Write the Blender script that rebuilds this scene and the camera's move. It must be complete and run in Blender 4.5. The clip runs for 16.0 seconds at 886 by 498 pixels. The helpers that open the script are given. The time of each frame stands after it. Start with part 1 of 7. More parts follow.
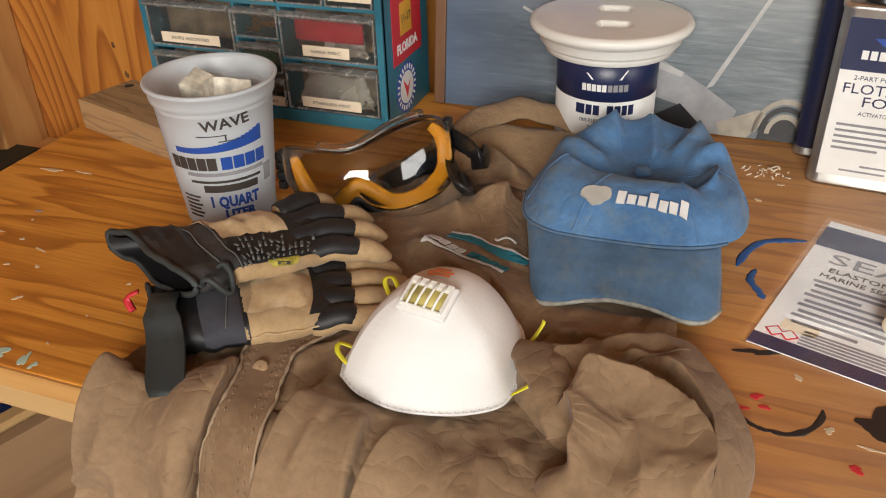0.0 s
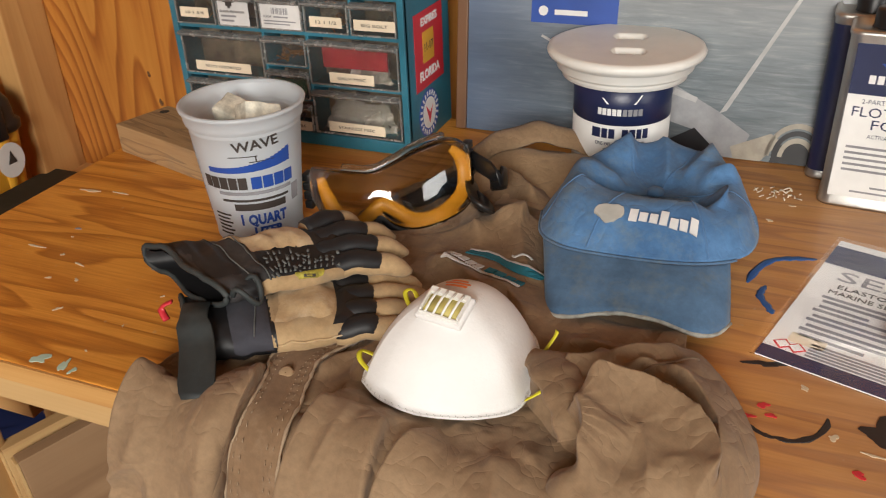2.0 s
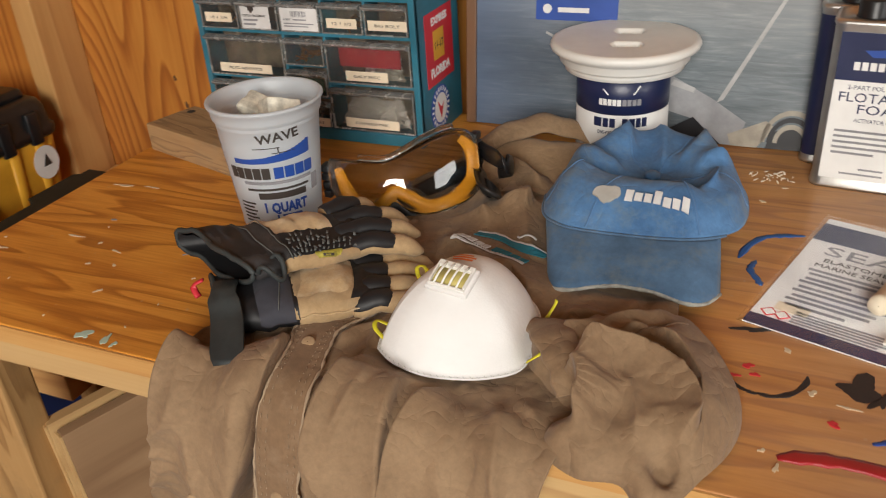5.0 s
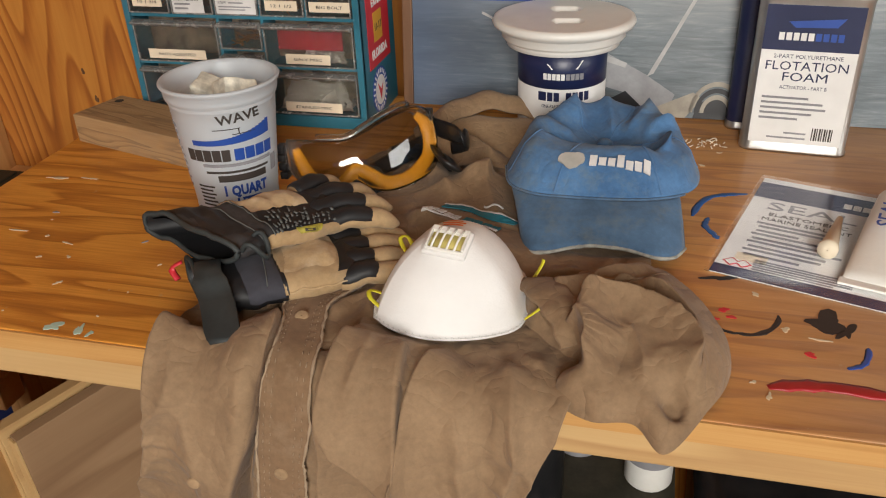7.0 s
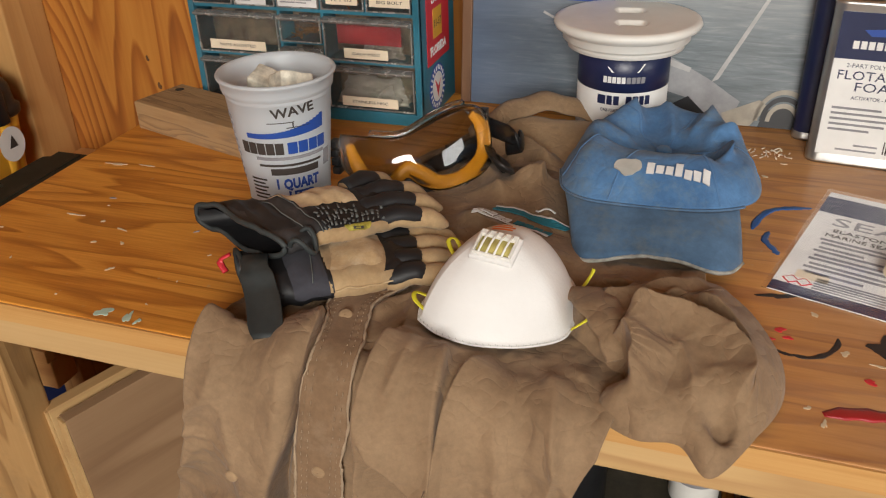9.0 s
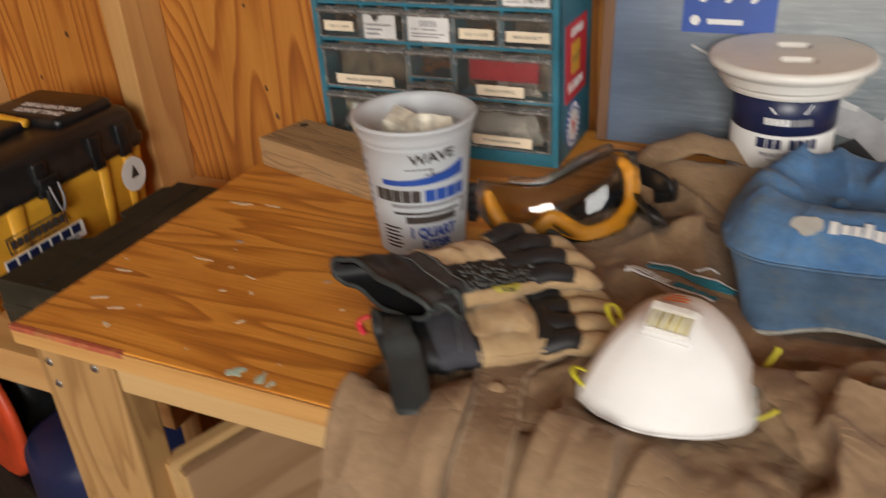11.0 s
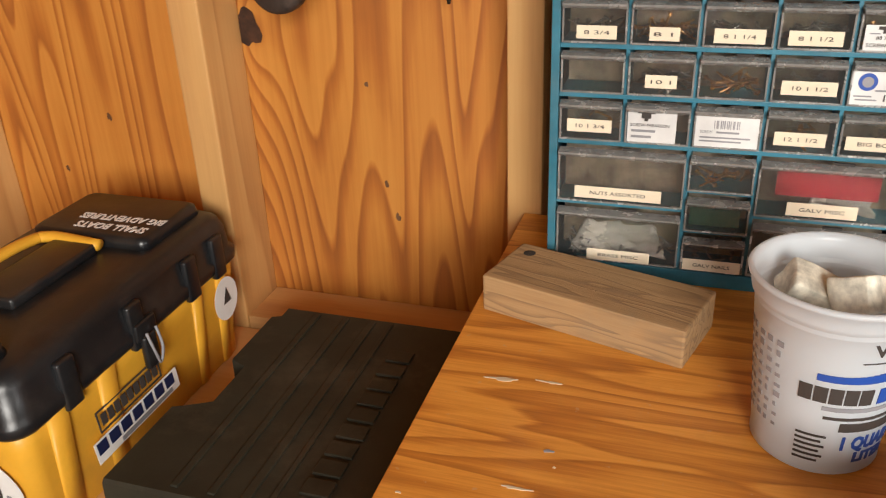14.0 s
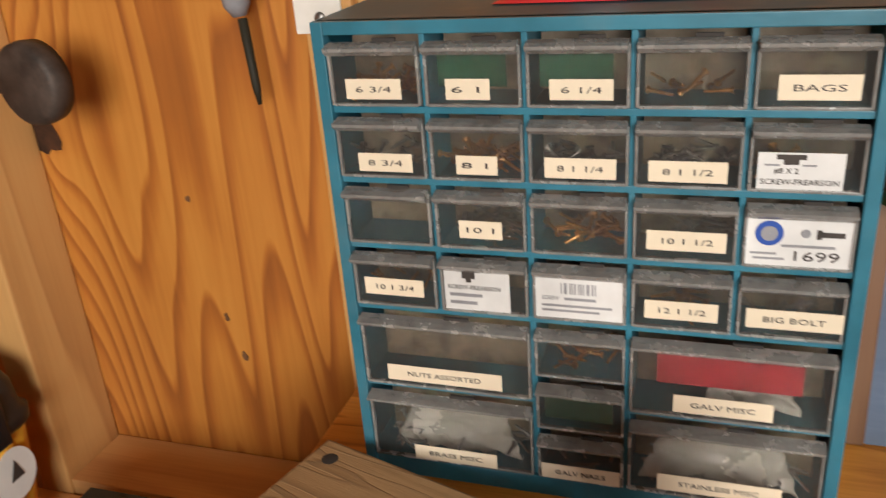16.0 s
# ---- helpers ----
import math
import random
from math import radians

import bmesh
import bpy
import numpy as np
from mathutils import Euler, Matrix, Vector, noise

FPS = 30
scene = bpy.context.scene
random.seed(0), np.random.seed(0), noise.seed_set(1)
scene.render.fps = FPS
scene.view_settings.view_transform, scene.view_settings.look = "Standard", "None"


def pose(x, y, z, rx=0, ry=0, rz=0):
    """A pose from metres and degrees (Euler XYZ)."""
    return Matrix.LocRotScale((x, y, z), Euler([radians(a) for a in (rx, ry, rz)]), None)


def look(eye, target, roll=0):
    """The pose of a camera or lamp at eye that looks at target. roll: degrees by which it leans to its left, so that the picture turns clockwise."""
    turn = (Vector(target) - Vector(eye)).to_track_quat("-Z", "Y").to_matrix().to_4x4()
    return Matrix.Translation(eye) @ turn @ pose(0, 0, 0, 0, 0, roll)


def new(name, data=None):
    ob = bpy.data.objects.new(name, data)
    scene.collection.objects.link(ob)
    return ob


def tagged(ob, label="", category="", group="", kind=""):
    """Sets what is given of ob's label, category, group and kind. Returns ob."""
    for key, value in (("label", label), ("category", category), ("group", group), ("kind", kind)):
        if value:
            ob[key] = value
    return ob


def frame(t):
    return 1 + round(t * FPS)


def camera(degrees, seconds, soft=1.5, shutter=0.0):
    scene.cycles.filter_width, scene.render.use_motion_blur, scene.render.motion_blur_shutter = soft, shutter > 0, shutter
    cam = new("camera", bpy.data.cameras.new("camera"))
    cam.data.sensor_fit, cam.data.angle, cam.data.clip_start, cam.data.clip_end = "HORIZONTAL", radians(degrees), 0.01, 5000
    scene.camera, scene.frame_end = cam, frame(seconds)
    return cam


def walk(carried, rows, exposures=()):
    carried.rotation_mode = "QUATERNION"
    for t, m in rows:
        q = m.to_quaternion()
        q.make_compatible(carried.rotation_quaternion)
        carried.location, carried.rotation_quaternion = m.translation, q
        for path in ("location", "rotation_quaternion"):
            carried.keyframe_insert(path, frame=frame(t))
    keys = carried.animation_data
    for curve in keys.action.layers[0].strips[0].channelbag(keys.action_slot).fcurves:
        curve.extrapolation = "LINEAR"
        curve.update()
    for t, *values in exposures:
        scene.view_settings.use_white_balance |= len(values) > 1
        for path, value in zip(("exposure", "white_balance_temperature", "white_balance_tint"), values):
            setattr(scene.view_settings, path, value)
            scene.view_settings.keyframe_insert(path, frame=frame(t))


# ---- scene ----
cam = camera(55.7, 16.0, soft=1.1, shutter=0.5)
PATH = [
    (0, (-0.032, 0.025, 1.309), (-0.642, 1.609, 0.251), -1.7),
    (0.5, (-0.029, 0.018, 1.308), (-0.639, 1.611, 0.263), -1.7),
    (1, (-0.025, 0.012, 1.309), (-0.645, 1.607, 0.273), -1.9),
    (1.5, (-0.024, 0.003, 1.31), (-0.668, 1.601, 0.294), -2.4),
    (2, (-0.015, -0.004, 1.313), (-0.693, 1.595, 0.32), -2.4),
    (2.5, (0.01, -0.005, 1.309), (-0.775, 1.55, 0.327), -2.7),
    (3, (0.069, -0.012, 1.315), (-0.842, 1.476, 0.337), -2.0),
    (3.5, (0.108, -0.011, 1.316), (-0.873, 1.448, 0.362), -2.4),
    (3.7, (0.112, -0.012, 1.321), (-0.88, 1.437, 0.364), -2.8),
    (5.8, (-0.044, -0.087, 1.32), (-0.579, 1.566, 0.33), -4.2),
    (6, (-0.049, -0.092, 1.321), (-0.564, 1.568, 0.331), -4.0),
    (6.5, (-0.055, -0.097, 1.316), (-0.522, 1.573, 0.32), -2.9),
    (7, (-0.063, -0.109, 1.307), (-0.514, 1.567, 0.314), -2.3),
    (7.5, (-0.07, -0.119, 1.311), (-0.521, 1.568, 0.336), -2.4),
    (8, (-0.076, -0.124, 1.311), (-0.57, 1.551, 0.337), -2.4),
    (8.2, (-0.075, -0.123, 1.309), (-0.58, 1.547, 0.332), -2.4),
    (10.5, (-0.037, -0.035, 1.308), (-0.777, 1.513, 0.28), -2.6),
    (11, (-0.139, -0.045, 1.314), (-0.908, 1.531, 0.352), -3.8),
    (11.5, (-0.275, -0.063, 1.314), (-1.04, 1.562, 0.434), -4.0),
    (12, (-0.36, -0.061, 1.308), (-1.112, 1.569, 0.426), -2.8),
    (12.5, (-0.42, 0.015, 1.297), (-1.253, 1.599, 0.403), -1.9),
    (13, (-0.463, 0.095, 1.299), (-1.264, 1.71, 0.432), -0.6),
    (13.5, (-0.547, 0.096, 1.304), (-1.165, 1.795, 0.447), -1.3),
    (14, (-0.6, 0.092, 1.318), (-1.164, 1.788, 0.421), -2.3),
    (14.5, (-0.604, 0.12, 1.307), (-1.034, 1.897, 0.498), -3.1),
    (14.8, (-0.581, 0.179, 1.304), (-0.938, 1.992, 0.498), -2.7),
    (15, (-0.565, 0.219, 1.302), (-0.91, 2.056, 0.59), -2.4),
    (15.2, (-0.549, 0.265, 1.304), (-0.925, 2.082, 0.612), -2.4),
    (15.5, (-0.525, 0.333, 1.307), (-0.947, 2.12, 0.515), -2.5),
    (16, (-0.503, 0.392, 1.311), (-1.111, 2.116, 0.499), -4.5),
]
walk(cam, [(t, look(eye, target, roll)) for t, eye, target, roll in PATH], [(0, -0.2), (3.5, -0.2), (6, -0.34), (8, -0.34), (10.5, -0.36), (11.5, -0.24), (12.0, 0.08), (13.0, 0.29), (14.5, 0.29), (16.0, 0.06)])

# ---- light ----
world = bpy.data.worlds.new("world")
world.use_nodes = True
scene.world = world
_sky = world.node_tree.nodes.new("ShaderNodeTexSky")
_sky.sky_type, _sky.sun_disc = "NISHITA", False
_sky.sun_elevation, _sky.sun_rotation = radians(66), radians(200)
world.node_tree.links.new(_sky.outputs[0], world.node_tree.nodes["Background"].inputs[0])
world.node_tree.nodes["Background"].inputs[1].default_value = 0.06
_s = bpy.data.lights.new("sun", "SUN")
_s.energy, _s.angle, _s.color = 2.2, radians(0.5), (1.0, 0.95, 0.86)
_sun = new("sun", _s)
_sun.matrix_world = look((0.7, -1.6, 4.4), (0.2, 0.2, 0.4))


def area(name, eye, target, w, h, watts, color):
    a = bpy.data.lights.new(name, "AREA")
    a.shape, a.size, a.size_y, a.energy, a.color = "RECTANGLE", w, h, watts, color
    ob = new(name, a)
    ob.matrix_world = look(eye, target)
    return ob


# added sky-light lamps: an assumed, unseen doorway behind, and the window in the east wall
area("assumed_doorway_light", (0.35, -2.2, 1.86), (-0.4, 0.3, 0.98), 1.2, 1.05, 110, (1.0, 0.95, 0.875))
area("window_light", (2.27, -0.3, 1.55), (0.0, 0.4, 0.95), 1.1, 0.9, 20, (1.0, 0.98, 0.94))

# ---- materials ----


def nodes_of(name):
    m = bpy.data.materials.new(name)
    m.use_nodes = True
    nt = m.node_tree
    return m, nt, nt.nodes["Principled BSDF"]


def node(nt, kind, links=None, **vals):
    n = nt.nodes.new(kind)
    for k, v in vals.items():
        if k.startswith("i_"):
            key = k[2:]
            n.inputs[int(key) if key.isdigit() else key.replace("_", " ")].default_value = v
        else:
            setattr(n, k, v)
    for key, src in (links or {}).items():
        nt.links.new(src, n.inputs[key])
    return n


def ramp(nt, fac, stops):
    r = nt.nodes.new("ShaderNodeValToRGB")
    nt.links.new(fac, r.inputs[0])
    while len(r.color_ramp.elements) < len(stops):
        r.color_ramp.elements.new(0.5)
    for e, (p, c) in zip(r.color_ramp.elements, stops):
        e.position, e.color = p, (*c, 1)
    return r


def mixc(nt, fac, a, b, mode="MIX"):
    n = nt.nodes.new("ShaderNodeMix")
    n.data_type, n.blend_type = "RGBA", mode
    for i, v in ((0, fac), (6, a), (7, b)):
        if isinstance(v, (int, float)):
            n.inputs[i].default_value = v
        elif isinstance(v, tuple):
            n.inputs[i].default_value = (*v, 1)
        else:
            nt.links.new(v, n.inputs[i])
    return n.outputs[2]


def coords(nt, scale=(1, 1, 1), rot=(0, 0, 0), loc=(0, 0, 0)):
    tc = nt.nodes.new("ShaderNodeTexCoord")
    mp = node(nt, "ShaderNodeMapping", {0: tc.outputs["Object"]})
    mp.inputs["Scale"].default_value, mp.inputs["Rotation"].default_value, mp.inputs["Location"].default_value = scale, rot, loc
    return mp.outputs[0]


def noise_fac(nt, vec, scale, detail=4, rough=0.55, dist=0.0):
    return node(nt, "ShaderNodeTexNoise", {0: vec}, i_Scale=scale, i_Detail=detail, i_Roughness=rough, i_Distortion=dist).outputs[0]


def bump(nt, bsdf, height, strength, distance, prior=None):
    b = node(nt, "ShaderNodeBump", {"Height": height}, i_Strength=strength, i_Distance=distance)
    if prior:
        nt.links.new(prior, b.inputs["Normal"])
    nt.links.new(b.outputs[0], bsdf.inputs["Normal"])
    return b.outputs[0]


def paint(name, color, rough=0.5, metal=0.0, var=0.18, scale=18.0, dirt=None, dirt_amt=0.25, grain=0.15, coat=0.0, trans=0.0):
    """A surface of one colour with broad soiling and a fine grain."""
    m, nt, b = nodes_of(name)
    v = coords(nt)
    n1 = noise_fac(nt, v, scale, 5, 0.6)
    n2 = noise_fac(nt, v, scale * 14, 3, 0.6)
    dark = tuple(c * (1 - var * 1.6) for c in color)
    lite = tuple(min(1, c * (1 + var * 0.8)) for c in color)
    col = ramp(nt, n1, [(0.3, dark), (0.7, lite)]).outputs[0]
    if dirt:
        d = ramp(nt, noise_fac(nt, v, scale * 0.6, 7, 0.7), [(0.5, (0, 0, 0)), (0.72, (1, 1, 1))]).outputs[0]
        f = node(nt, "ShaderNodeMath", {0: d}, operation="MULTIPLY", i_1=dirt_amt).outputs[0]
        col = mixc(nt, f, col, dirt)
    nt.links.new(col, b.inputs["Base Color"])
    r = node(nt, "ShaderNodeMapRange", {0: n1}, i_3=max(0.02, rough - 0.1), i_4=min(1, rough + 0.12))
    nt.links.new(r.outputs[0], b.inputs["Roughness"])
    b.inputs["Metallic"].default_value = metal
    b.inputs["Coat Weight"].default_value = coat
    if trans:
        b.inputs["Transmission Weight"].default_value = trans
    bump(nt, b, n2, grain, 0.001)
    return m


def timber(name, stops, grain_axis, across, along, bands, rough=0.55, coat=0.0, stain=None, fine=1.0, seed=0.0, bump_amt=0.25, knot=None):
    """Sawn wood: contour lines of a stretched noise make arched grain; finer fibres, knots and stains over it."""
    m, nt, b = nodes_of(name)
    sc = [across] * 3
    sc[grain_axis] = along
    v = coords(nt, tuple(sc), loc=(seed, seed * 0.7, seed * 1.3))
    n = noise_fac(nt, v, 1.0, 2, 0.45, 0.25)
    k = node(nt, "ShaderNodeMath", {0: n}, operation="MULTIPLY", i_1=bands).outputs[0]
    if knot:
        kx, kz, amount = knot
        flat = coords(nt, (1, 0, 0.45), loc=(-kx, 0, -kz * 0.45))
        far = node(nt, "ShaderNodeVectorMath", {0: flat}, operation="LENGTH").outputs["Value"]
        far = node(nt, "ShaderNodeMath", {0: far}, operation="MULTIPLY", i_1=-11.0).outputs[0]
        far = node(nt, "ShaderNodeMath", {0: far}, operation="EXPONENT").outputs[0]
        k = node(nt, "ShaderNodeMath", {0: far, 2: k}, operation="MULTIPLY_ADD", i_1=amount).outputs[0]
    f = node(nt, "ShaderNodeMath", {0: k}, operation="FRACT").outputs[0]
    fs = [across * 22] * 3
    fs[grain_axis] = along * 7
    fib = noise_fac(nt, coords(nt, tuple(fs)), 1.0, 4, 0.65)
    big = noise_fac(nt, coords(nt), 3.5, 4, 0.6)
    ring = ramp(nt, f, [(0.0, (0.22,) * 3), (0.5, (0.36,) * 3), (0.9, (1, 1, 1)), (1.0, (0.22,) * 3)]).outputs[0]
    a = mixc(nt, 0.42 * fine, ring, fib)
    a = mixc(nt, 0.3, a, big)
    col = ramp(nt, a, stops).outputs[0]
    if stain:
        s = ramp(nt, noise_fac(nt, coords(nt), 9, 8, 0.72), [(0.52, (0, 0, 0)), (0.7, (1, 1, 1))]).outputs[0]
        s = node(nt, "ShaderNodeMath", {0: s}, operation="MULTIPLY", i_1=0.4).outputs[0]
        col = mixc(nt, s, col, stain)
    nt.links.new(col, b.inputs["Base Color"])
    rr = node(nt, "ShaderNodeMapRange", {0: big}, i_3=rough - 0.1, i_4=rough + 0.15)
    nt.links.new(rr.outputs[0], b.inputs["Roughness"])
    b.inputs["Coat Weight"].default_value = coat
    b.inputs["Coat Roughness"].default_value = 0.25
    bump(nt, b, a, bump_amt, 0.0015)
    return m, nt, b, col


def cloth(name, color, color2, weave=1400.0, rough=0.9, wear=None, sheen=0.1, rumple=0.0):
    m, nt, b = nodes_of(name)
    v = coords(nt)
    n1 = noise_fac(nt, v, 14, 5, 0.6)
    n2 = noise_fac(nt, v, 160, 4, 0.7)
    col = ramp(nt, n1, [(0.3, color), (0.72, color2)]).outputs[0]
    col = mixc(nt, 0.22, col, ramp(nt, n2, [(0.3, (0.25,) * 3), (0.7, (0.8,) * 3)]).outputs[0], "OVERLAY")
    if wear:
        w = ramp(nt, noise_fac(nt, v, 26, 9, 0.75), [(0.5, (0, 0, 0)), (0.72, (0.85,) * 3)]).outputs[0]
        col = mixc(nt, w, col, wear)
    nt.links.new(col, b.inputs["Base Color"])
    b.inputs["Roughness"].default_value = rough
    b.inputs["Sheen Weight"].default_value = sheen
    w1 = node(nt, "ShaderNodeTexWave", {0: v}, i_Scale=weave / 6.3, bands_direction="DIAGONAL").outputs[1]
    p = bump(nt, b, w1, 0.04, 0.0003)
    p = bump(nt, b, noise_fac(nt, v, 90, 5, 0.65), 0.22, 0.0012, p)
    if rumple:
        for sc, amount in ((17, 0.007), (38, 0.0035)):
            r = noise_fac(nt, v, sc, 2, 0.5, 0.5)
            r = node(nt, "ShaderNodeMath", {0: r}, operation="SUBTRACT", i_1=0.5).outputs[0]
            r = node(nt, "ShaderNodeMath", {0: r}, operation="ABSOLUTE").outputs[0]
            r = node(nt, "ShaderNodeMath", {0: r}, operation="POWER", i_1=0.6).outputs[0]
            p = bump(nt, b, r, rumple, amount, p)
    return m


WALL_PLY, *_ = timber("wall_plywood", [(0.24, (0.65, 0.29, 0.055)), (0.44, (0.54, 0.21, 0.034)), (0.59, (0.42, 0.138, 0.021)), (0.84, (0.23, 0.068, 0.012))], 2, 5.2, 0.55, 24.0, 0.55, 0.05, bump_amt=0.15, knot=(-1.19, 1.085, 6.0))
STUD, *_ = timber("stud_pine", [(0.2, (0.7, 0.43, 0.17)), (0.55, (0.6, 0.33, 0.115)), (0.9, (0.42, 0.2, 0.07))], 2, 9, 0.8, 5.0, 0.6)
STUD_X, *_ = timber("board_pine", [(0.2, (0.72, 0.46, 0.2)), (0.55, (0.62, 0.35, 0.13)), (0.9, (0.42, 0.2, 0.07))], 0, 9, 0.8, 5.0, 0.6, seed=3.0)
LEG_WOOD, *_ = timber("leg_pine", [(0.2, (0.5, 0.31, 0.13)), (0.5, (0.42, 0.24, 0.09)), (0.85, (0.24, 0.12, 0.04))], 2, 16, 1.6, 8.0, 0.6, seed=5.0, stain=(0.2, 0.13, 0.07))
APRON_WOOD, *_ = timber("apron_pine", [(0.2, (0.62, 0.42, 0.2)), (0.5, (0.55, 0.35, 0.15)), (0.85, (0.4, 0.22, 0.09))], 0, 14, 1.2, 5.0, 0.6, seed=8.0)
GREY_WOOD, *_ = timber("weathered_wood", [(0.2, (0.48, 0.31, 0.15)), (0.5, (0.36, 0.22, 0.1)), (0.85, (0.19, 0.12, 0.066))], 0, 38, 5.0, 7.0, 0.8, seed=2.0, stain=(0.26, 0.2, 0.13), bump_amt=0.5)
PANEL_WOOD, *_ = timber("panel_ply", [(0.2, (0.4, 0.25, 0.14)), (0.5, (0.33, 0.2, 0.105)), (0.85, (0.22, 0.12, 0.06))], 0, 6, 0.9, 5.0, 0.6, seed=6.0)
FLOOR_WOOD, *_ = timber("floor_ply", [(0.2, (0.2, 0.13, 0.08)), (0.5, (0.15, 0.09, 0.05)), (0.85, (0.08, 0.05, 0.03))], 0, 5, 0.7, 6.0, 0.7, seed=9.0, stain=(0.06, 0.05, 0.04))
EDGE_PLY, nt, b, _c = timber("ply_edge", [(0.2, (0.66, 0.4, 0.15)), (0.5, (0.55, 0.29, 0.09)), (0.85, (0.34, 0.15, 0.04))], 0, 60, 1.2, 3.0, 0.6, seed=4.0)

# the bench top: varnished orange plywood, browner and dirtier where the work is done
BENCH_PLY, nt, b, _c = timber("bench_plywood", [(0.22, (0.86, 0.42, 0.085)), (0.42, (0.73, 0.315, 0.05)), (0.58, (0.54, 0.2, 0.028)), (0.85, (0.24, 0.073, 0.014))], 0, 15.0, 2.0, 8.0, 0.5, 0.22, stain=(0.5, 0.2, 0.04), bump_amt=0.12, fine=1.25)
b.inputs["Coat Roughness"].default_value = 0.16
b.inputs["Specular IOR Level"].default_value = 0.3
_tc = nt.nodes.new("ShaderNodeTexCoord")
_sep = node(nt, "ShaderNodeSeparateXYZ", {0: _tc.outputs["Object"]})
_w = noise_fac(nt, coords(nt), 5.0, 6, 0.65)
_x = node(nt, "ShaderNodeMath", {0: _w, 1: _sep.outputs[0]}, operation="MULTIPLY_ADD")
_x.inputs[1].default_value = 0.55
nt.links.new(_w, _x.inputs[0])
nt.links.new(_sep.outputs[0], _x.inputs[2])
_f = node(nt, "ShaderNodeMapRange", {0: _x.outputs[0]}, i_1=-0.22, i_2=0.2)
_dirty = mixc(nt, 0.75, _c, ramp(nt, noise_fac(nt, coords(nt, (4, 30, 30)), 1.5, 6, 0.7), [(0.3, (0.5, 0.33, 0.21)), (0.7, (0.29, 0.175, 0.11))]).outputs[0])
_col = mixc(nt, _f.outputs[0], _c, _dirty)
_sp = ramp(nt, noise_fac(nt, coords(nt), 130, 2, 0.5), [(0.7, (0, 0, 0)), (0.76, (1, 1, 1))]).outputs[0]
_sp2 = node(nt, "ShaderNodeMath", {0: _sp}, operation="MULTIPLY", i_1=0.35)
_col = mixc(nt, _sp2.outputs[0], _col, (0.5, 0.36, 0.22))
nt.links.new(_col, b.inputs["Base Color"])

TEAL = paint("teal_enamel", (0.028, 0.17, 0.245), 0.38, dirt=(0.16, 0.2, 0.2), dirt_amt=0.3)
TEAL_DARK = paint("teal_enamel_top", (0.03, 0.1, 0.14), 0.5, dirt=(0.22, 0.2, 0.17), dirt_amt=0.6)
# shade of slots and holes, put into a near-black colour
GAP_SHADE = paint("painted_gap_shade", (0.035, 0.03, 0.027), 0.8)
# lightened to offset the shade inside the drawers
DRAWER_BACK = paint("drawer_back", (0.3, 0.24, 0.18), 0.7, var=0.4, scale=45)
LABEL = paint("cream_label", (0.76, 0.66, 0.5), 0.7, var=0.06)
INK = paint("label_ink", (0.05, 0.04, 0.035), 0.7)
WHITE_PAPER = paint("white_paper", (0.8, 0.8, 0.78), 0.65, var=0.06)
CARD_PAPER = paint("dull_white_card", (0.7, 0.7, 0.69), 0.6, var=0.12)
GREY_INK = paint("grey_print", (0.28, 0.28, 0.3), 0.7)
BLACK = paint("black_plastic", (0.012, 0.0125, 0.014), 0.34, dirt=(0.12, 0.1, 0.08), dirt_amt=0.15, scale=24)
CASE = paint("olive_black_case", (0.033, 0.03, 0.02), 0.62, dirt=(0.1, 0.08, 0.055), dirt_amt=0.45, scale=20)
CASE.node_tree.nodes["Principled BSDF"].inputs["Specular IOR Level"].default_value = 0.25
YELLOW = paint("yellow_plastic", (0.78, 0.4, 0.035), 0.42, dirt=(0.4, 0.2, 0.04), dirt_amt=0.3, var=0.08)
RED = paint("red_print", (0.62, 0.03, 0.045), 0.45, var=0.08)
RED_BOX = paint("red_card", (0.4, 0.02, 0.032), 0.6)
GREEN = paint("green_card", (0.014, 0.11, 0.06), 0.6)
NAVY = paint("navy_print", (0.014, 0.022, 0.075), 0.35, var=0.1)
ROYAL = paint("royal_blue_print", (0.02, 0.075, 0.36), 0.45, var=0.1)
WHITE = paint("white_plastic", (0.84, 0.83, 0.78), 0.4, var=0.05, dirt=(0.6, 0.54, 0.42), dirt_amt=0.25)
TIN = paint("tinned_steel", (0.62, 0.61, 0.58), 0.32, 0.9, var=0.12)
STEEL = paint("dull_steel", (0.3, 0.29, 0.28), 0.4, 0.85, var=0.3, dirt=(0.1, 0.06, 0.03), dirt_amt=0.6, scale=60)
BRASS = paint("old_brass", (0.5, 0.36, 0.1), 0.3, 0.9, var=0.25)
GALV = paint("galvanised_pipe", (0.36, 0.36, 0.37), 0.5, 0.6, var=0.3, dirt=(0.5, 0.45, 0.36), dirt_amt=0.5, scale=40)
KNOT = paint("dark_knot", (0.06, 0.022, 0.009), 0.6, var=0.5, scale=70)
RUSTED = paint("rusted_iron", (0.075, 0.055, 0.045), 0.6, 0.3, var=0.35, scale=40, dirt=(0.16, 0.1, 0.07), dirt_amt=0.5)
ORANGE_RED = paint("orange_red_plastic", (0.62, 0.07, 0.02), 0.45)
SHIRT = cloth("khaki_twill", (0.205, 0.128, 0.069), (0.29, 0.19, 0.107), rumple=0.55)
# lining brightened: light that the low lamp misses is put into its colour
SHIRT_IN = cloth("khaki_inside_brightened", (0.28, 0.18, 0.095), (0.37, 0.245, 0.135), rumple=0.4)
DENIM = cloth("faded_blue_twill", (0.038, 0.108, 0.24), (0.108, 0.25, 0.48), wear=(0.15, 0.215, 0.26), rumple=0.4)
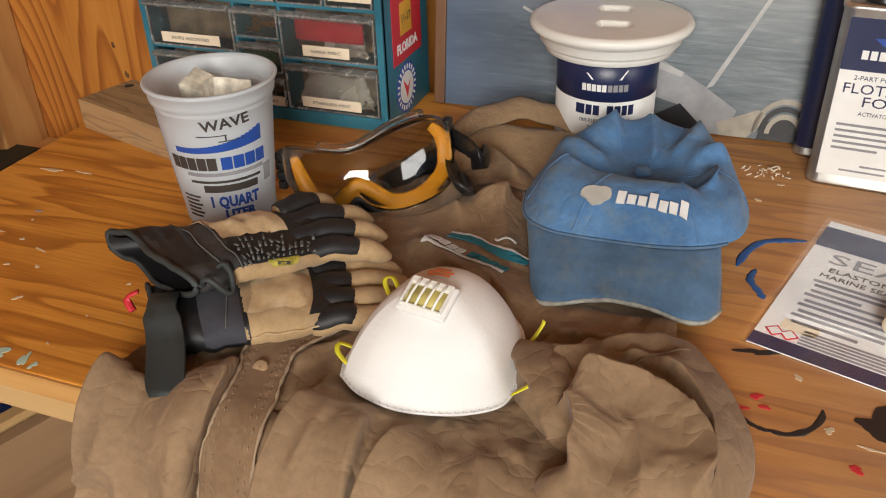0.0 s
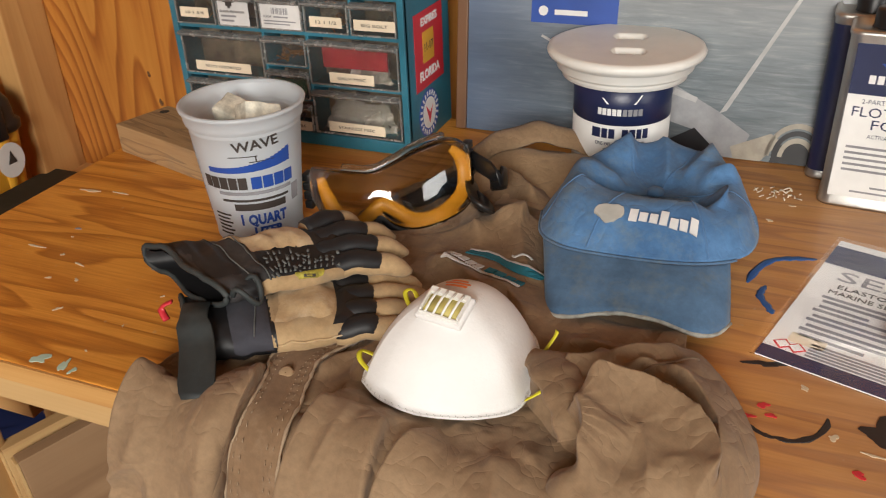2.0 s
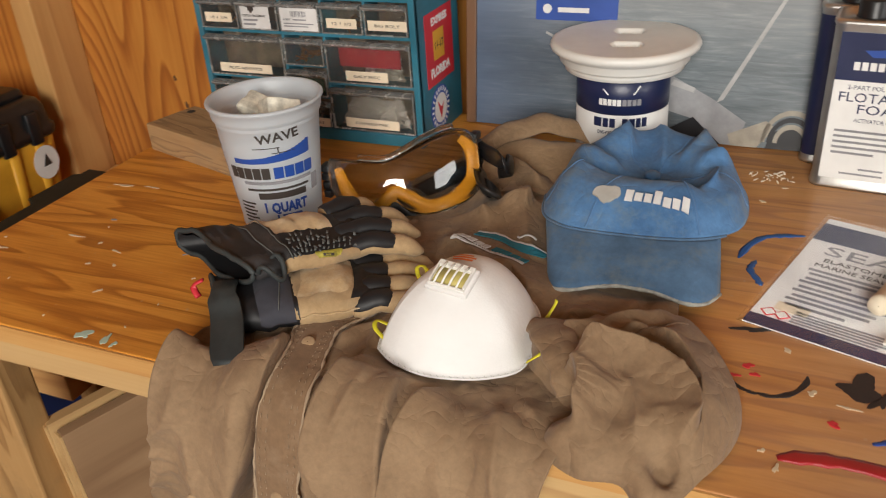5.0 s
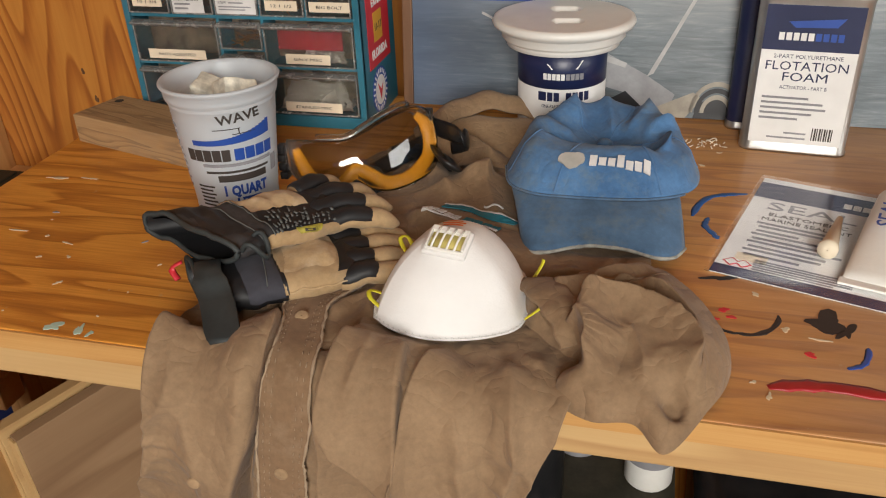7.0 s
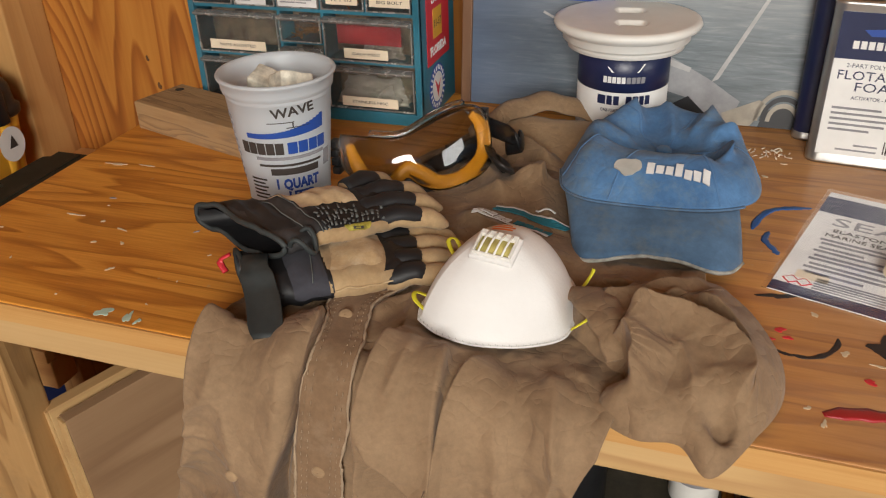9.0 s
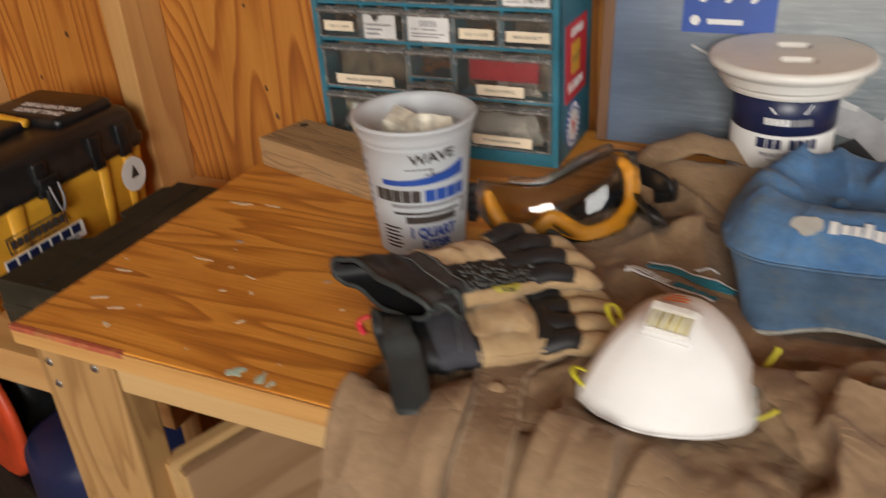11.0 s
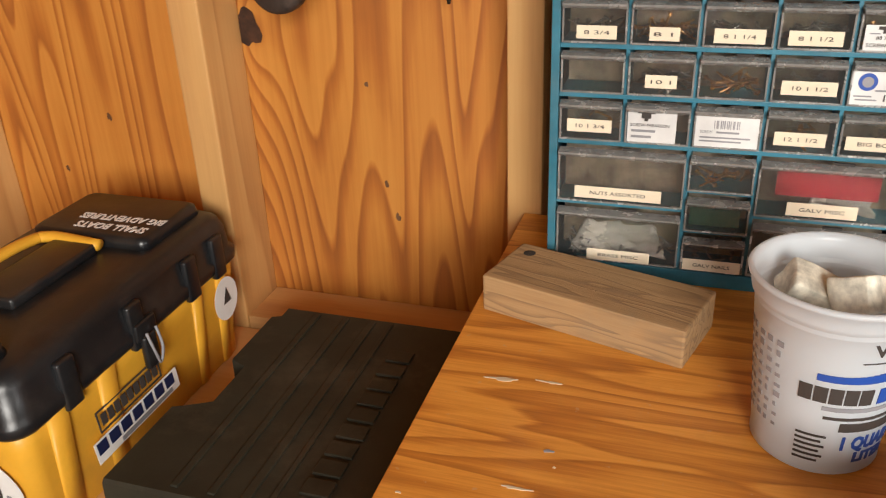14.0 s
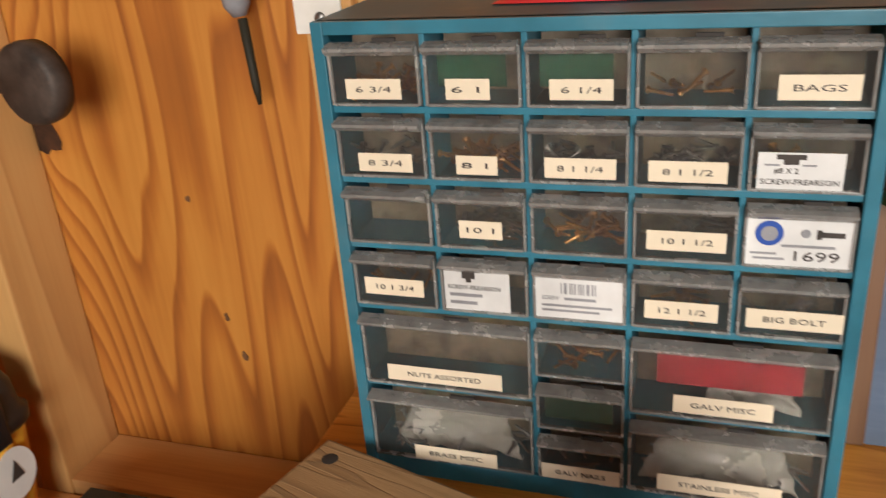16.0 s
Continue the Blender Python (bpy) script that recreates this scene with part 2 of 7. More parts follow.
BRIM_CLOTH = cloth("soiled_blue_twill", (0.042, 0.09, 0.16), (0.095, 0.19, 0.33), wear=(0.14, 0.17, 0.18))
TAN = cloth("tan_suede", (0.36, 0.24, 0.12), (0.48, 0.335, 0.18), wear=(0.28, 0.21, 0.13))
GLOVE_BLACK = cloth("black_spandex", (0.005, 0.0055, 0.007), (0.017, 0.017, 0.019), rough=0.55, sheen=0.0)
GLOVE_STRAP = cloth("slate_nylon_strap", (0.02, 0.025, 0.026), (0.04, 0.047, 0.047), rough=0.65, sheen=0.0)
THREAD = paint("white_thread", (0.75, 0.75, 0.74), 0.8)
TEAL_THREAD = paint("teal_thread", (0.02, 0.2, 0.28), 0.7)
MASK_WHITE = paint("white_nonwoven", (0.82, 0.815, 0.8), 0.85, var=0.03, grain=0.3)
MASK_PIT = paint("pressed_dot", (0.55, 0.55, 0.53), 0.8)
ELASTIC = paint("yellow_elastic", (0.72, 0.66, 0.03), 0.6)
MASK_YELLOW = paint("valve_inside", (0.62, 0.52, 0.16), 0.6)
ORANGE_INK = paint("orange_print", (0.85, 0.25, 0.06), 0.6)
GOGGLE_ORANGE = paint("orange_goggle_frame", (0.8, 0.33, 0.015), 0.35, var=0.06)
BLUE_PAINT = paint("blue_paint_spill", (0.02, 0.1, 0.32), 0.4)
RED_PAINT = paint("red_paint_spill", (0.35, 0.015, 0.02), 0.4, dirt=(0.2, 0.06, 0.03), dirt_amt=0.6)
BLACK_PAINT = paint("black_tar_spill", (0.015, 0.013, 0.015), 0.45)
PALE_PAINT = paint("pale_paint_fleck", (0.68, 0.56, 0.38), 0.6)
MINT_PAINT = paint("mint_paint_fleck", (0.5, 0.66, 0.55), 0.6)
FOAM_LUMP = paint("mottled_foam", (0.76, 0.72, 0.6), 0.8, var=0.35, scale=60)


def clear(name, color, rough, ior=1.45, weight=1.0):
    m, nt, b = nodes_of(name)
    b.inputs["Base Color"].default_value = (*color, 1)
    n = noise_fac(nt, coords(nt), 30, 5, 0.6)
    r = node(nt, "ShaderNodeMapRange", {0: n}, i_3=rough * 0.5, i_4=rough * 1.6)
    nt.links.new(r.outputs[0], b.inputs["Roughness"])
    b.inputs["IOR"].default_value = ior
    b.inputs["Transmission Weight"].default_value = weight
    return m


# clear lens: the dark interior behind it is put into its tint
LENS = clear("shade_tinted_lens", (0.42, 0.41, 0.39), 0.02, 1.7)
VINYL = clear("clear_vinyl", (0.9, 0.89, 0.86), 0.1, 1.45)
DRAWER_CLEAR = clear("scuffed_clear_drawer", (0.86, 0.84, 0.8), 0.06, 1.2, 0.975)
FILM = clear("blister_film", (0.96, 0.96, 0.97), 0.05, 1.3)
CUP_WHITE, nt, b = nodes_of("milky_polypropylene")
b.inputs["Base Color"].default_value = (0.76, 0.81, 0.85, 1)
b.inputs["Roughness"].default_value = 0.32
_n = noise_fac(nt, coords(nt), 40, 4, 0.6)
_r = node(nt, "ShaderNodeMapRange", {0: _n}, i_3=0.25, i_4=0.42)
nt.links.new(_r.outputs[0], b.inputs["Roughness"])
_t = node(nt, "ShaderNodeBsdfTranslucent", i_Color=(0.8, 0.83, 0.86, 1))
_m = node(nt, "ShaderNodeMixShader", {1: b.outputs[0], 2: _t.outputs[0]}, i_0=0.5)
nt.links.new(_m.outputs[0], nt.nodes["Material Output"].inputs[0])

# ---- mesh tools ----


def finish(bm, name, mats, smooth=True):
    me = bpy.data.meshes.new(name)
    bmesh.ops.recalc_face_normals(bm, faces=bm.faces)
    for f in bm.faces:
        f.smooth = smooth
    bm.to_mesh(me)
    bm.free()
    for m in mats if isinstance(mats, (list, tuple)) else [mats]:
        me.materials.append(m)
    return me


def part(name, bm, material, parent=None, label="", smooth=True, m=None):
    """One mesh object, under a thing or a part; its mesh is in the thing's own space."""
    ob = new(name, bm if isinstance(bm, bpy.types.Mesh) else finish(bm, name, material, smooth))
    if parent:
        ob.parent = parent
    if m:
        ob.matrix_basis = m
    if label:
        ob["label"] = label
    return ob


def thing(name, label, category, m=None, group="", kind=""):
    ob = new(name)
    ob.empty_display_size = 0.05
    if m:
        ob.matrix_basis = m
    return tagged(ob, label, category, group, kind)


def box(x0, x1, y0, y1, z0, z1, bevel=0.0, seg=2, bm=None):
    bm2 = bmesh.new()
    bmesh.ops.create_cube(bm2, size=1)
    for v in bm2.verts:
        v.co = ((x0 + x1) / 2 + v.co.x * (x1 - x0), (y0 + y1) / 2 + v.co.y * (y1 - y0), (z0 + z1) / 2 + v.co.z * (z1 - z0))
    if bevel:
        bmesh.ops.bevel(bm2, geom=bm2.edges, offset=bevel, segments=seg, affect="EDGES", profile=0.6)
    return merge(bm, bm2)


def merge(bm, other, m=None):
    if m:
        bmesh.ops.transform(other, matrix=m, verts=other.verts)
    if bm is None:
        return other
    me = bpy.data.meshes.new("tmp")
    other.to_mesh(me)
    other.free()
    bm.from_mesh(me)
    bpy.data.meshes.remove(me)
    return bm


def loft(rings, cap=True, closed=True, loop=False):
    """Skin through rings of points, all with the same count."""
    bm = bmesh.new()
    vs = [[bm.verts.new(p) for p in r] for r in rings]
    n = len(rings[0])
    last = len(vs) if loop else len(vs) - 1
    for i in range(last):
        a, b2 = vs[i], vs[(i + 1) % len(vs)]
        for j in range(n if closed else n - 1):
            k = (j + 1) % n
            bm.faces.new((a[j], a[k], b2[k], b2[j]))
    if cap and closed and not loop:
        bm.faces.new(list(reversed(vs[0])))
        bm.faces.new(vs[-1])
    return bm


def lathe(profile, n=48, cap=False):
    return loft([[(r * math.cos(2 * math.pi * j / n), r * math.sin(2 * math.pi * j / n), z) for j in range(n)] for r, z in profile], cap)


def tube(points, radius, n=10, flat=1.0, loop=False, up=(0, 0, 1)):
    """A round or flattened bar along points; radius may be one number or one for each point."""
    pts = [Vector(p) for p in points]
    rings = []
    for i, p in enumerate(pts):
        if loop:
            d = pts[(i + 1) % len(pts)] - pts[i - 1]
        else:
            d = pts[min(i + 1, len(pts) - 1)] - pts[max(i - 1, 0)]
        d.normalize()
        s = d.cross(Vector(up))
        s = s.normalized() if s.length > 1e-5 else Vector((1, 0, 0))
        u = s.cross(d).normalized()
        r = radius[i] if isinstance(radius, (list, tuple)) else radius
        rings.append([p + s * r * math.cos(2 * math.pi * j / n) + u * r * flat * math.sin(2 * math.pi * j / n) for j in range(n)])
    return loft(rings, not loop, True, loop)


def spline(points, n):
    """Points on a smooth curve through the given ones."""
    P = [Vector(p) for p in points]
    out = []
    m = len(P) - 1
    for i in range(n):
        t = i / (n - 1) * m
        k = min(int(t), m - 1)
        f = t - k
        a, b2, c, d = P[max(k - 1, 0)], P[k], P[k + 1], P[min(k + 2, m)]
        out.append(0.5 * ((2 * b2) + (c - a) * f + (2 * a - 5 * b2 + 4 * c - d) * f * f + (3 * b2 - a - 3 * c + d) * f ** 3))
    return out


def lerp(table, x):
    if x <= table[0][0]:
        return table[0][1]
    for (a, u), (b2, w) in zip(table, table[1:]):
        if x <= b2:
            f = (x - a) / (b2 - a)
            return u + (w - u) * f
    return table[-1][1]


def words(text, size, width=None, extrude=0.0002, bold=0.0):
    """A mesh of lettering in the built-in font, centred, in its own x-y plane."""
    cu = bpy.data.curves.new("words", "FONT")
    cu.body, cu.size, cu.extrude, cu.align_x, cu.align_y, cu.resolution_u = text, size, extrude, "CENTER", "CENTER", 2
    cu.offset = bold
    ob = bpy.data.objects.new("words", cu)
    me = bpy.data.meshes.new_from_object(ob)
    bpy.data.objects.remove(ob)
    bpy.data.curves.remove(cu)
    if width and len(me.vertices):
        xs = [v.co.x for v in me.vertices]
        k = width / (max(xs) - min(xs))
        for v in me.vertices:
            v.co.x *= k
    bm = bmesh.new()
    bm.from_mesh(me)
    bpy.data.meshes.remove(me)
    return bm


FRONT = Matrix.Rotation(radians(90), 4, "X")   # lays a flat x-y drawing upright, facing -y


def on_front(x, y, z):
    return Matrix.Translation((x, y, z)) @ FRONT


def flat_shape(points, t=0.0004):
    """A thin plate from an outline in x-y."""
    bm = bmesh.new()
    f = bm.faces.new([bm.verts.new((x, y, 0)) for x, y in points])
    r = bmesh.ops.extrude_face_region(bm, geom=[f])
    for v in r["geom"]:
        if isinstance(v, bmesh.types.BMVert):
            v.co.z += t
    return bm


def wrap(bm, radius, cx=0.0, cy=0.0, taper=None):
    """Bends an upright flat drawing (x across, z up, -y out) round a vertical cylinder of that radius."""
    for v in bm.verts:
        r = (taper(v.co.z) if taper else radius) - v.co.y
        a = v.co.x / radius
        v.co.x, v.co.y = cx + r * math.sin(a), cy - r * math.cos(a)
    return bm


def blot(seed, rx, ry, n=28, rough=0.45, t=0.0006):
    rnd = random.Random(seed)
    ph = [rnd.uniform(0, 6.28) for _ in range(5)]
    pts = []
    for i in range(n):
        a = 2 * math.pi * i / n
        k = 1 + rough * sum(math.sin((j + 2) * a + ph[j]) / (j + 1.6) for j in range(5))
        pts.append((rx * k * math.cos(a), ry * k * math.sin(a)))
    return flat_shape(pts, t)


# ---- the large structure ----
TOP = 0.9          # height of the bench top
FRONT_Y = 0.374    # its front edge
WALL_Y = 1.094     # the inside of the plywood wall


def structure(name, bm, material, label="", smooth=False, category=""):
    return tagged(part(name, bm, material, None, "", smooth), label, category, "", "structure")


structure("floor", box(-2.7, 2.3, -2.4, 1.2, -0.03, 0.0), FLOOR_WOOD, "worn brown plywood shed floor", category="floor")
structure("wall_north", box(-2.7, 2.3, WALL_Y, WALL_Y + 0.015, 0.0, 2.5), WALL_PLY, "orange plywood sheathing with arched grain and knots", category="wall")
# unseen west wall, orange so that it bounces warm fill light
structure("wall_west", box(-2.715, -2.7, -2.4, 1.1, 0, 2.5), WALL_PLY, "plain unseen orange plywood wall that bounces warm light", category="wall")
w = box(2.3, 2.315, -2.4, -0.9, 0, 2.5)
w = box(2.3, 2.315, 0.3, 1.1, 0, 2.5, bm=w)
w = box(2.3, 2.315, -0.9, 0.3, 0, 1.05, bm=w)
w = box(2.3, 2.315, -0.9, 0.3, 2.05, 2.5, bm=w)
# unseen east wall: its dark wood is chosen to lower the fill light
structure("wall_east", w, FLOOR_WOOD, "unseen plywood wall with a window opening, dark to cut bounce light", category="wall")
# unseen wall with an assumed doorway, added for daylight and warm bounce
w = box(-2.7, -0.55, -2.415, -2.4, 0, 2.5)
w = box(1.65, 2.3, -2.415, -2.4, 0, 2.5, bm=w)
w = box(-0.55, 1.65, -2.415, -2.4, 2.42, 2.5, bm=w)
structure("wall_south", w, WALL_PLY, "unseen orange plywood wall with an assumed doorway, bounces warm light", category="wall")
# unseen ceiling, added dark to keep bounce light low
structure("ceiling", box(-2.715, 2.315, -2.415, 1.115, 2.5, 2.52), FLOOR_WOOD, "plain unseen plywood ceiling, dark to cut bounce light", category="ceiling")
structure("ground", box(-40, 40, -40, 40, -0.2, -0.15), FLOOR_WOOD, "bare brown ground outside the shed", category="ground")

for x0, x1 in ((-2.16, -2.115), (-1.70, -1.656), (-1.25, -1.206), (-0.818, -0.776), (-0.36, -0.316), (0.1, 0.144), (0.56, 0.604)):
    structure("wall_stud", box(x0, x1, 1.0, WALL_Y - 0.001, 0.0, 2.5, 0.003), STUD, "pale pine wall stud with a few knots", category="stud")
structure("wall_sill", box(-1.206, -0.818, 1.003, WALL_Y - 0.001, 0.655, 0.692, 0.002), STUD_X, "pale pine blocking board between two studs", category="board")
structure("wall_blocking", box(-0.776, -0.36, 1.012, 1.05, 1.17, 1.26, 0.002), STUD_X, "pine blocking board high between the studs", category="board")

# ---- the workbench ----
bench = thing("workbench", "homemade workbench with varnished, paint-spotted plywood top", "workbench")
part("benchtop", box(-0.796, 1.5, FRONT_Y + 0.001, 0.998, TOP - 0.019, TOP, 0.0015), BENCH_PLY, bench, "scratched orange plywood with paint spots", False)
part("top_edge", box(-0.797, 1.5, FRONT_Y - 0.0015, FRONT_Y + 0.0005, TOP - 0.02, TOP - 0.0012), EDGE_PLY, bench, "raw plywood edge", False)
part("apron", box(-0.69, 1.5, 0.386, 0.424, TOP - 0.06, TOP - 0.0195, 0.0025), APRON_WOOD, bench, "pale pine rail", False)
part("side_rail", box(-0.79, -0.752, 0.426, 0.99, TOP - 0.11, TOP - 0.0195, 0.0025), APRON_WOOD, bench, "", False)
part("leg", box(-0.79, -0.692, 0.384, 0.4235, 0.0, TOP - 0.0195, 0.003), LEG_WOOD, bench, "grainy pine leg", False)
part("leg", box(1.4, 1.498, 0.384, 0.424, 0.0, TOP - 0.061, 0.003), LEG_WOOD, bench, "", False)
part("leg", box(-0.79, -0.692, 0.95, 0.99, 0.0, TOP - 0.12, 0.003), LEG_WOOD, bench, "", False)
part("leg", box(1.4, 1.498, 0.95, 0.99, 0.0, TOP - 0.0195, 0.003), LEG_WOOD, bench, "", False)
for x, z in ((-0.775, 0.855), (-0.715, 0.862), (-0.772, 0.83)):
    part("screw_head", merge(None, lathe([(0.0004, 0.0012), (0.004, 0.0008), (0.0045, 0)], 12), Matrix.Translation((x, 0.3838, z)) @ FRONT), STEEL, bench)

# the lower shelf with the tool boxes, on posts of its own
shelf = thing("side_shelf", "low plywood shelf beside the workbench carrying tool boxes", "shelf")
part("shelf_board", box(-2.1, -0.83, 0.552, 0.998, 0.656, 0.675, 0.0015), STUD_X, shelf, "", False)
part("shelf_rail", box(-2.1, -0.83, 0.556, 0.594, 0.612, 0.6555, 0.002), STUD_X, shelf, "", False)
part("shelf_post", box(-0.87, -0.832, 0.6, 0.689, 0.0, 0.6555, 0.002), LEG_WOOD, shelf, "", False)
part("shelf_post", box(-2.08, -2.042, 0.6, 0.689, 0.0, 0.6555, 0.002), LEG_WOOD, shelf, "", False)
part("shelf_post", box(-0.87, -0.832, 0.9, 0.989, 0.0, 0.6555, 0.002), LEG_WOOD, shelf, "", False)
part("shelf_post", box(-2.08, -2.042, 0.9, 0.989, 0.0, 0.6555, 0.002), LEG_WOOD, shelf, "", False)


# two plywood sheets that lean under the bench
def leaning_sheet(x, y, w, h, t, lean, label, wood=PANEL_WOOD):
    ob = part("plywood_sheet", box(0, w, 0, t, 0, h, 0.001), [wood], None, "", False)
    part("front_edge", box(-0.003, -0.0002, 0.0005, t - 0.0005, 0.001, h - 0.001, 0.0006), APRON_WOOD, ob, "pale sawn edge", False)
    ob.matrix_basis = pose(x, y, 0.0, 0, -lean, 66)
    return tagged(ob, label, "plywood sheet", "sheets under the bench")


leaning_sheet(-0.652, 0.432, 0.40, 0.725, 0.016, 2, "brown plywood offcut standing on edge under the workbench")
leaning_sheet(-0.676, 0.436, 0.44, 0.73, 0.016, 2, "pale pine board standing on edge behind a plywood offcut", APRON_WOOD)

# ---- the drawer cabinet ----
CX0, CX1, CY0, CY1, CZ1 = -0.742, -0.418, 0.862, 0.996, 1.236
cab = thing("drawer_cabinet", "teal steel small-parts cabinet with clear labelled drawers", "drawer cabinet")
IX0, IX1, IZ0, IZ1 = CX0 + 0.008, CX1 - 0.008, TOP + 0.018, CZ1 - 0.008
part("side_panel", box(CX0, CX0 + 0.0015, CY0, CY1, TOP + 0.002, CZ1, 0.0005), TEAL, cab, "", False)
part("side_panel", box(CX1 - 0.0015, CX1, CY0, CY1, TOP + 0.002, CZ1, 0.0005), TEAL, cab, "", False)
part("top_panel", box(CX0 + 0.0016, CX1 - 0.0016, CY0, CY1, CZ1 - 0.002, CZ1, 0.0005), TEAL_DARK, cab, "dusty scratched teal top", False)
part("back_panel", box(CX0 + 0.0016, CX1 - 0.0016, CY1 - 0.0015, CY1, TOP + 0.002, CZ1 - 0.0021), TEAL, cab, "", False)
part("bottom_panel", box(CX0 + 0.0016, CX1 - 0.0016, CY0, CY1 - 0.0016, TOP, TOP + 0.016, 0.001), TEAL, cab, "", False)
PX, PZ = (IX1 - IX0) / 5, 0.0462
SMALL_BOTTOM = IZ1 - 4 * PZ
fr = box(CX0, IX0, CY0 - 0.003, CY0 + 0.006, TOP + 0.002, CZ1, 0.0008)
fr = box(IX1, CX1, CY0 - 0.003, CY0 + 0.006, TOP + 0.002, CZ1, 0.0008, bm=fr)
fr = box(IX0, IX1, CY0 - 0.003, CY0 + 0.006, IZ1, CZ1, 0.0008, bm=fr)
part("front_frame", fr, TEAL, cab, "", False)
BIG = (SMALL_BOTTOM - IZ0) / 2
MID = (SMALL_BOTTOM - IZ0) / 3
for i in range(1, 5):
    z = IZ1 - i * PZ
    part("shelf_divider", box(IX0, IX1, CY0, CY1 - 0.002, z - 0.0022, z + 0.0022, 0.0006), TEAL, cab, "", False)
for i in range(1, 5):
    part("upright_divider", box(IX0 + i * PX - 0.0018, IX0 + i * PX + 0.0018, CY0 + 0.0005, CY1 - 0.002, SMALL_BOTTOM, IZ1, 0.0005), TEAL, cab, "", False)
for x in (IX0 + 2 * PX, IX0 + 3 * PX):
    part("upright_divider", box(x - 0.002, x + 0.002, CY0 + 0.0005, CY1 - 0.002, IZ0, SMALL_BOTTOM, 0.0005), TEAL, cab, "", False)
for x0, x1 in ((IX0, IX0 + 2 * PX), (IX0 + 3 * PX, IX1)):
    part("shelf_divider", box(x0, x1, CY0, CY1 - 0.002, IZ0 + BIG - 0.0022, IZ0 + BIG + 0.0022, 0.0006), TEAL, cab, "", False)
for k in (1, 2):
    part("shelf_divider", box(IX0 + 2 * PX, IX0 + 3 * PX, CY0, CY1 - 0.002, IZ0 + k * MID - 0.002, IZ0 + k * MID + 0.002, 0.0006), TEAL, cab, "", False)


def loose_bits(x0, x1, y0, y1, z0, n, seed, long=0.016, metal=True):
    """A heap of small screws and nuts in a drawer, as one mesh."""
    rnd = random.Random(seed)
    bm = None
    for i in range(n):
        a = rnd.uniform(0, math.pi)
        one = tube([(-long / 2, 0, 0), (long / 2 - 0.002, 0, 0), (long / 2, 0, 0)], [0.0009, 0.0013, 0.0028], 6)
        m = Matrix.Translation((rnd.uniform(x0, x1), rnd.uniform(y0, y1), z0 + rnd.uniform(0.002, 0.014))) @ Euler((rnd.uniform(-0.6, 0.6), rnd.uniform(-0.7, 0.7), a)).to_matrix().to_4x4()
        bm = merge(bm, one, m)
    return bm


def printed(cd, x, z, w, h, seed):
    """The print on a paper card in a drawer: lettering, bars and plain marks."""
    y = CY0 - 0.0037

    def bars(rows, mat=GREY_INK):
        for u, v, lw, lh in rows:
            part("print_bar", box(x + u * w, x + (u + lw) * w, y - 0.0003, y, z + v * h, z + (v + lh) * h), mat, cd, "", False)

    def line(text, u, v, lw, size, mat=INK):
        part("lettering", merge(None, words(text, size, lw * w), on_front(x + u * w, y - 0.0001, z + v * h)), mat, cd, "", False)
    if seed == 9:
        line("#8 X 2", 0.34, 0.5, 0.28, 0.0045)
        line("SCREW-FREARSON", 0.5, 0.2, 0.9, 0.0045)
        bars(((0.22, 0.82, 0.34, 0.13), (0.3, 0.68, 0.18, 0.14)), INK)
        bars(((0.08, 0.64, 0.18, 0.05), (0.52, 0.64, 0.16, 0.05)))
    elif seed == 14:
        part("round_mark", merge(None, lathe([(0.0002, 0.0003), (0.0075, 0.0003), (0.0076, 0.0)], 28), on_front(x + 0.22 * w, y - 0.0001, z + 0.64 * h)), ROYAL, cd, "blue round mark", False)
        part("round_mark", merge(None, lathe([(0.0002, 0.0003), (0.0045, 0.0003), (0.0046, 0.0)], 24), on_front(x + 0.22 * w, y - 0.0006, z + 0.64 * h)), GREY_INK, cd, "", False)
        bars(((0.7, 0.6, 0.22, 0.1), (0.66, 0.56, 0.05, 0.18)), INK)
        part("round_mark", merge(None, lathe([(0.0002, 0.0003), (0.0025, 0.0003), (0.0026, 0.0)], 18), on_front(x + 0.56 * w, y - 0.0001, z + 0.66 * h)), GREY_INK, cd, "", False)
        line("1699", 0.66, 0.2, 0.42, 0.0085)
        bars(((0.34, 0.38, 0.5, 0.05), (0.05, 0.22, 0.25, 0.04), (0.08, 0.12, 0.3, 0.04)))
    elif seed == 16:
        bars(((0.2, 0.84, 0.36, 0.1), (0.28, 0.7, 0.2, 0.14), (0.34, 0.62, 0.08, 0.08)), INK)
        line("SCREW-FREARSON", 0.46, 0.5, 0.8, 0.0042)
        bars(((0.08, 0.3, 0.5, 0.07), (0.08, 0.13, 0.42, 0.07)))
    else:
        for k in range(13):
            bars(((0.3 + 0.032 * k + 0.006 * math.sin(k * 2.3), 0.6, 0.012 + 0.006 * (k % 2), 0.26),))
        line("SCREW", 0.18, 0.48, 0.2, 0.004, GREY_INK)
        bars(((0.34, 0.45, 0.36, 0.06), (0.08, 0.28, 0.8, 0.05), (0.08, 0.16, 0.66, 0.05)))


def crumpled_bag(x0, x1, z0, z1, seed):
    """A thin crumpled plastic bag in a drawer."""
    rows = []
    for i in range(15):
        t = i / 14
        row = []
        for j in range(19):
            u = j / 18
            e = 1 - 0.3 * abs(2 * u - 1) ** 3 * t
            x = x0 + (x1 - x0) * (0.5 + (u - 0.5) * e) + 0.004 * noise.noise(Vector((u * 5, t * 5, seed)))
            y = CY0 + 0.008 + 0.012 * abs(noise.noise(Vector((u * 7, t * 6, seed + 4)))) + 0.006 * t
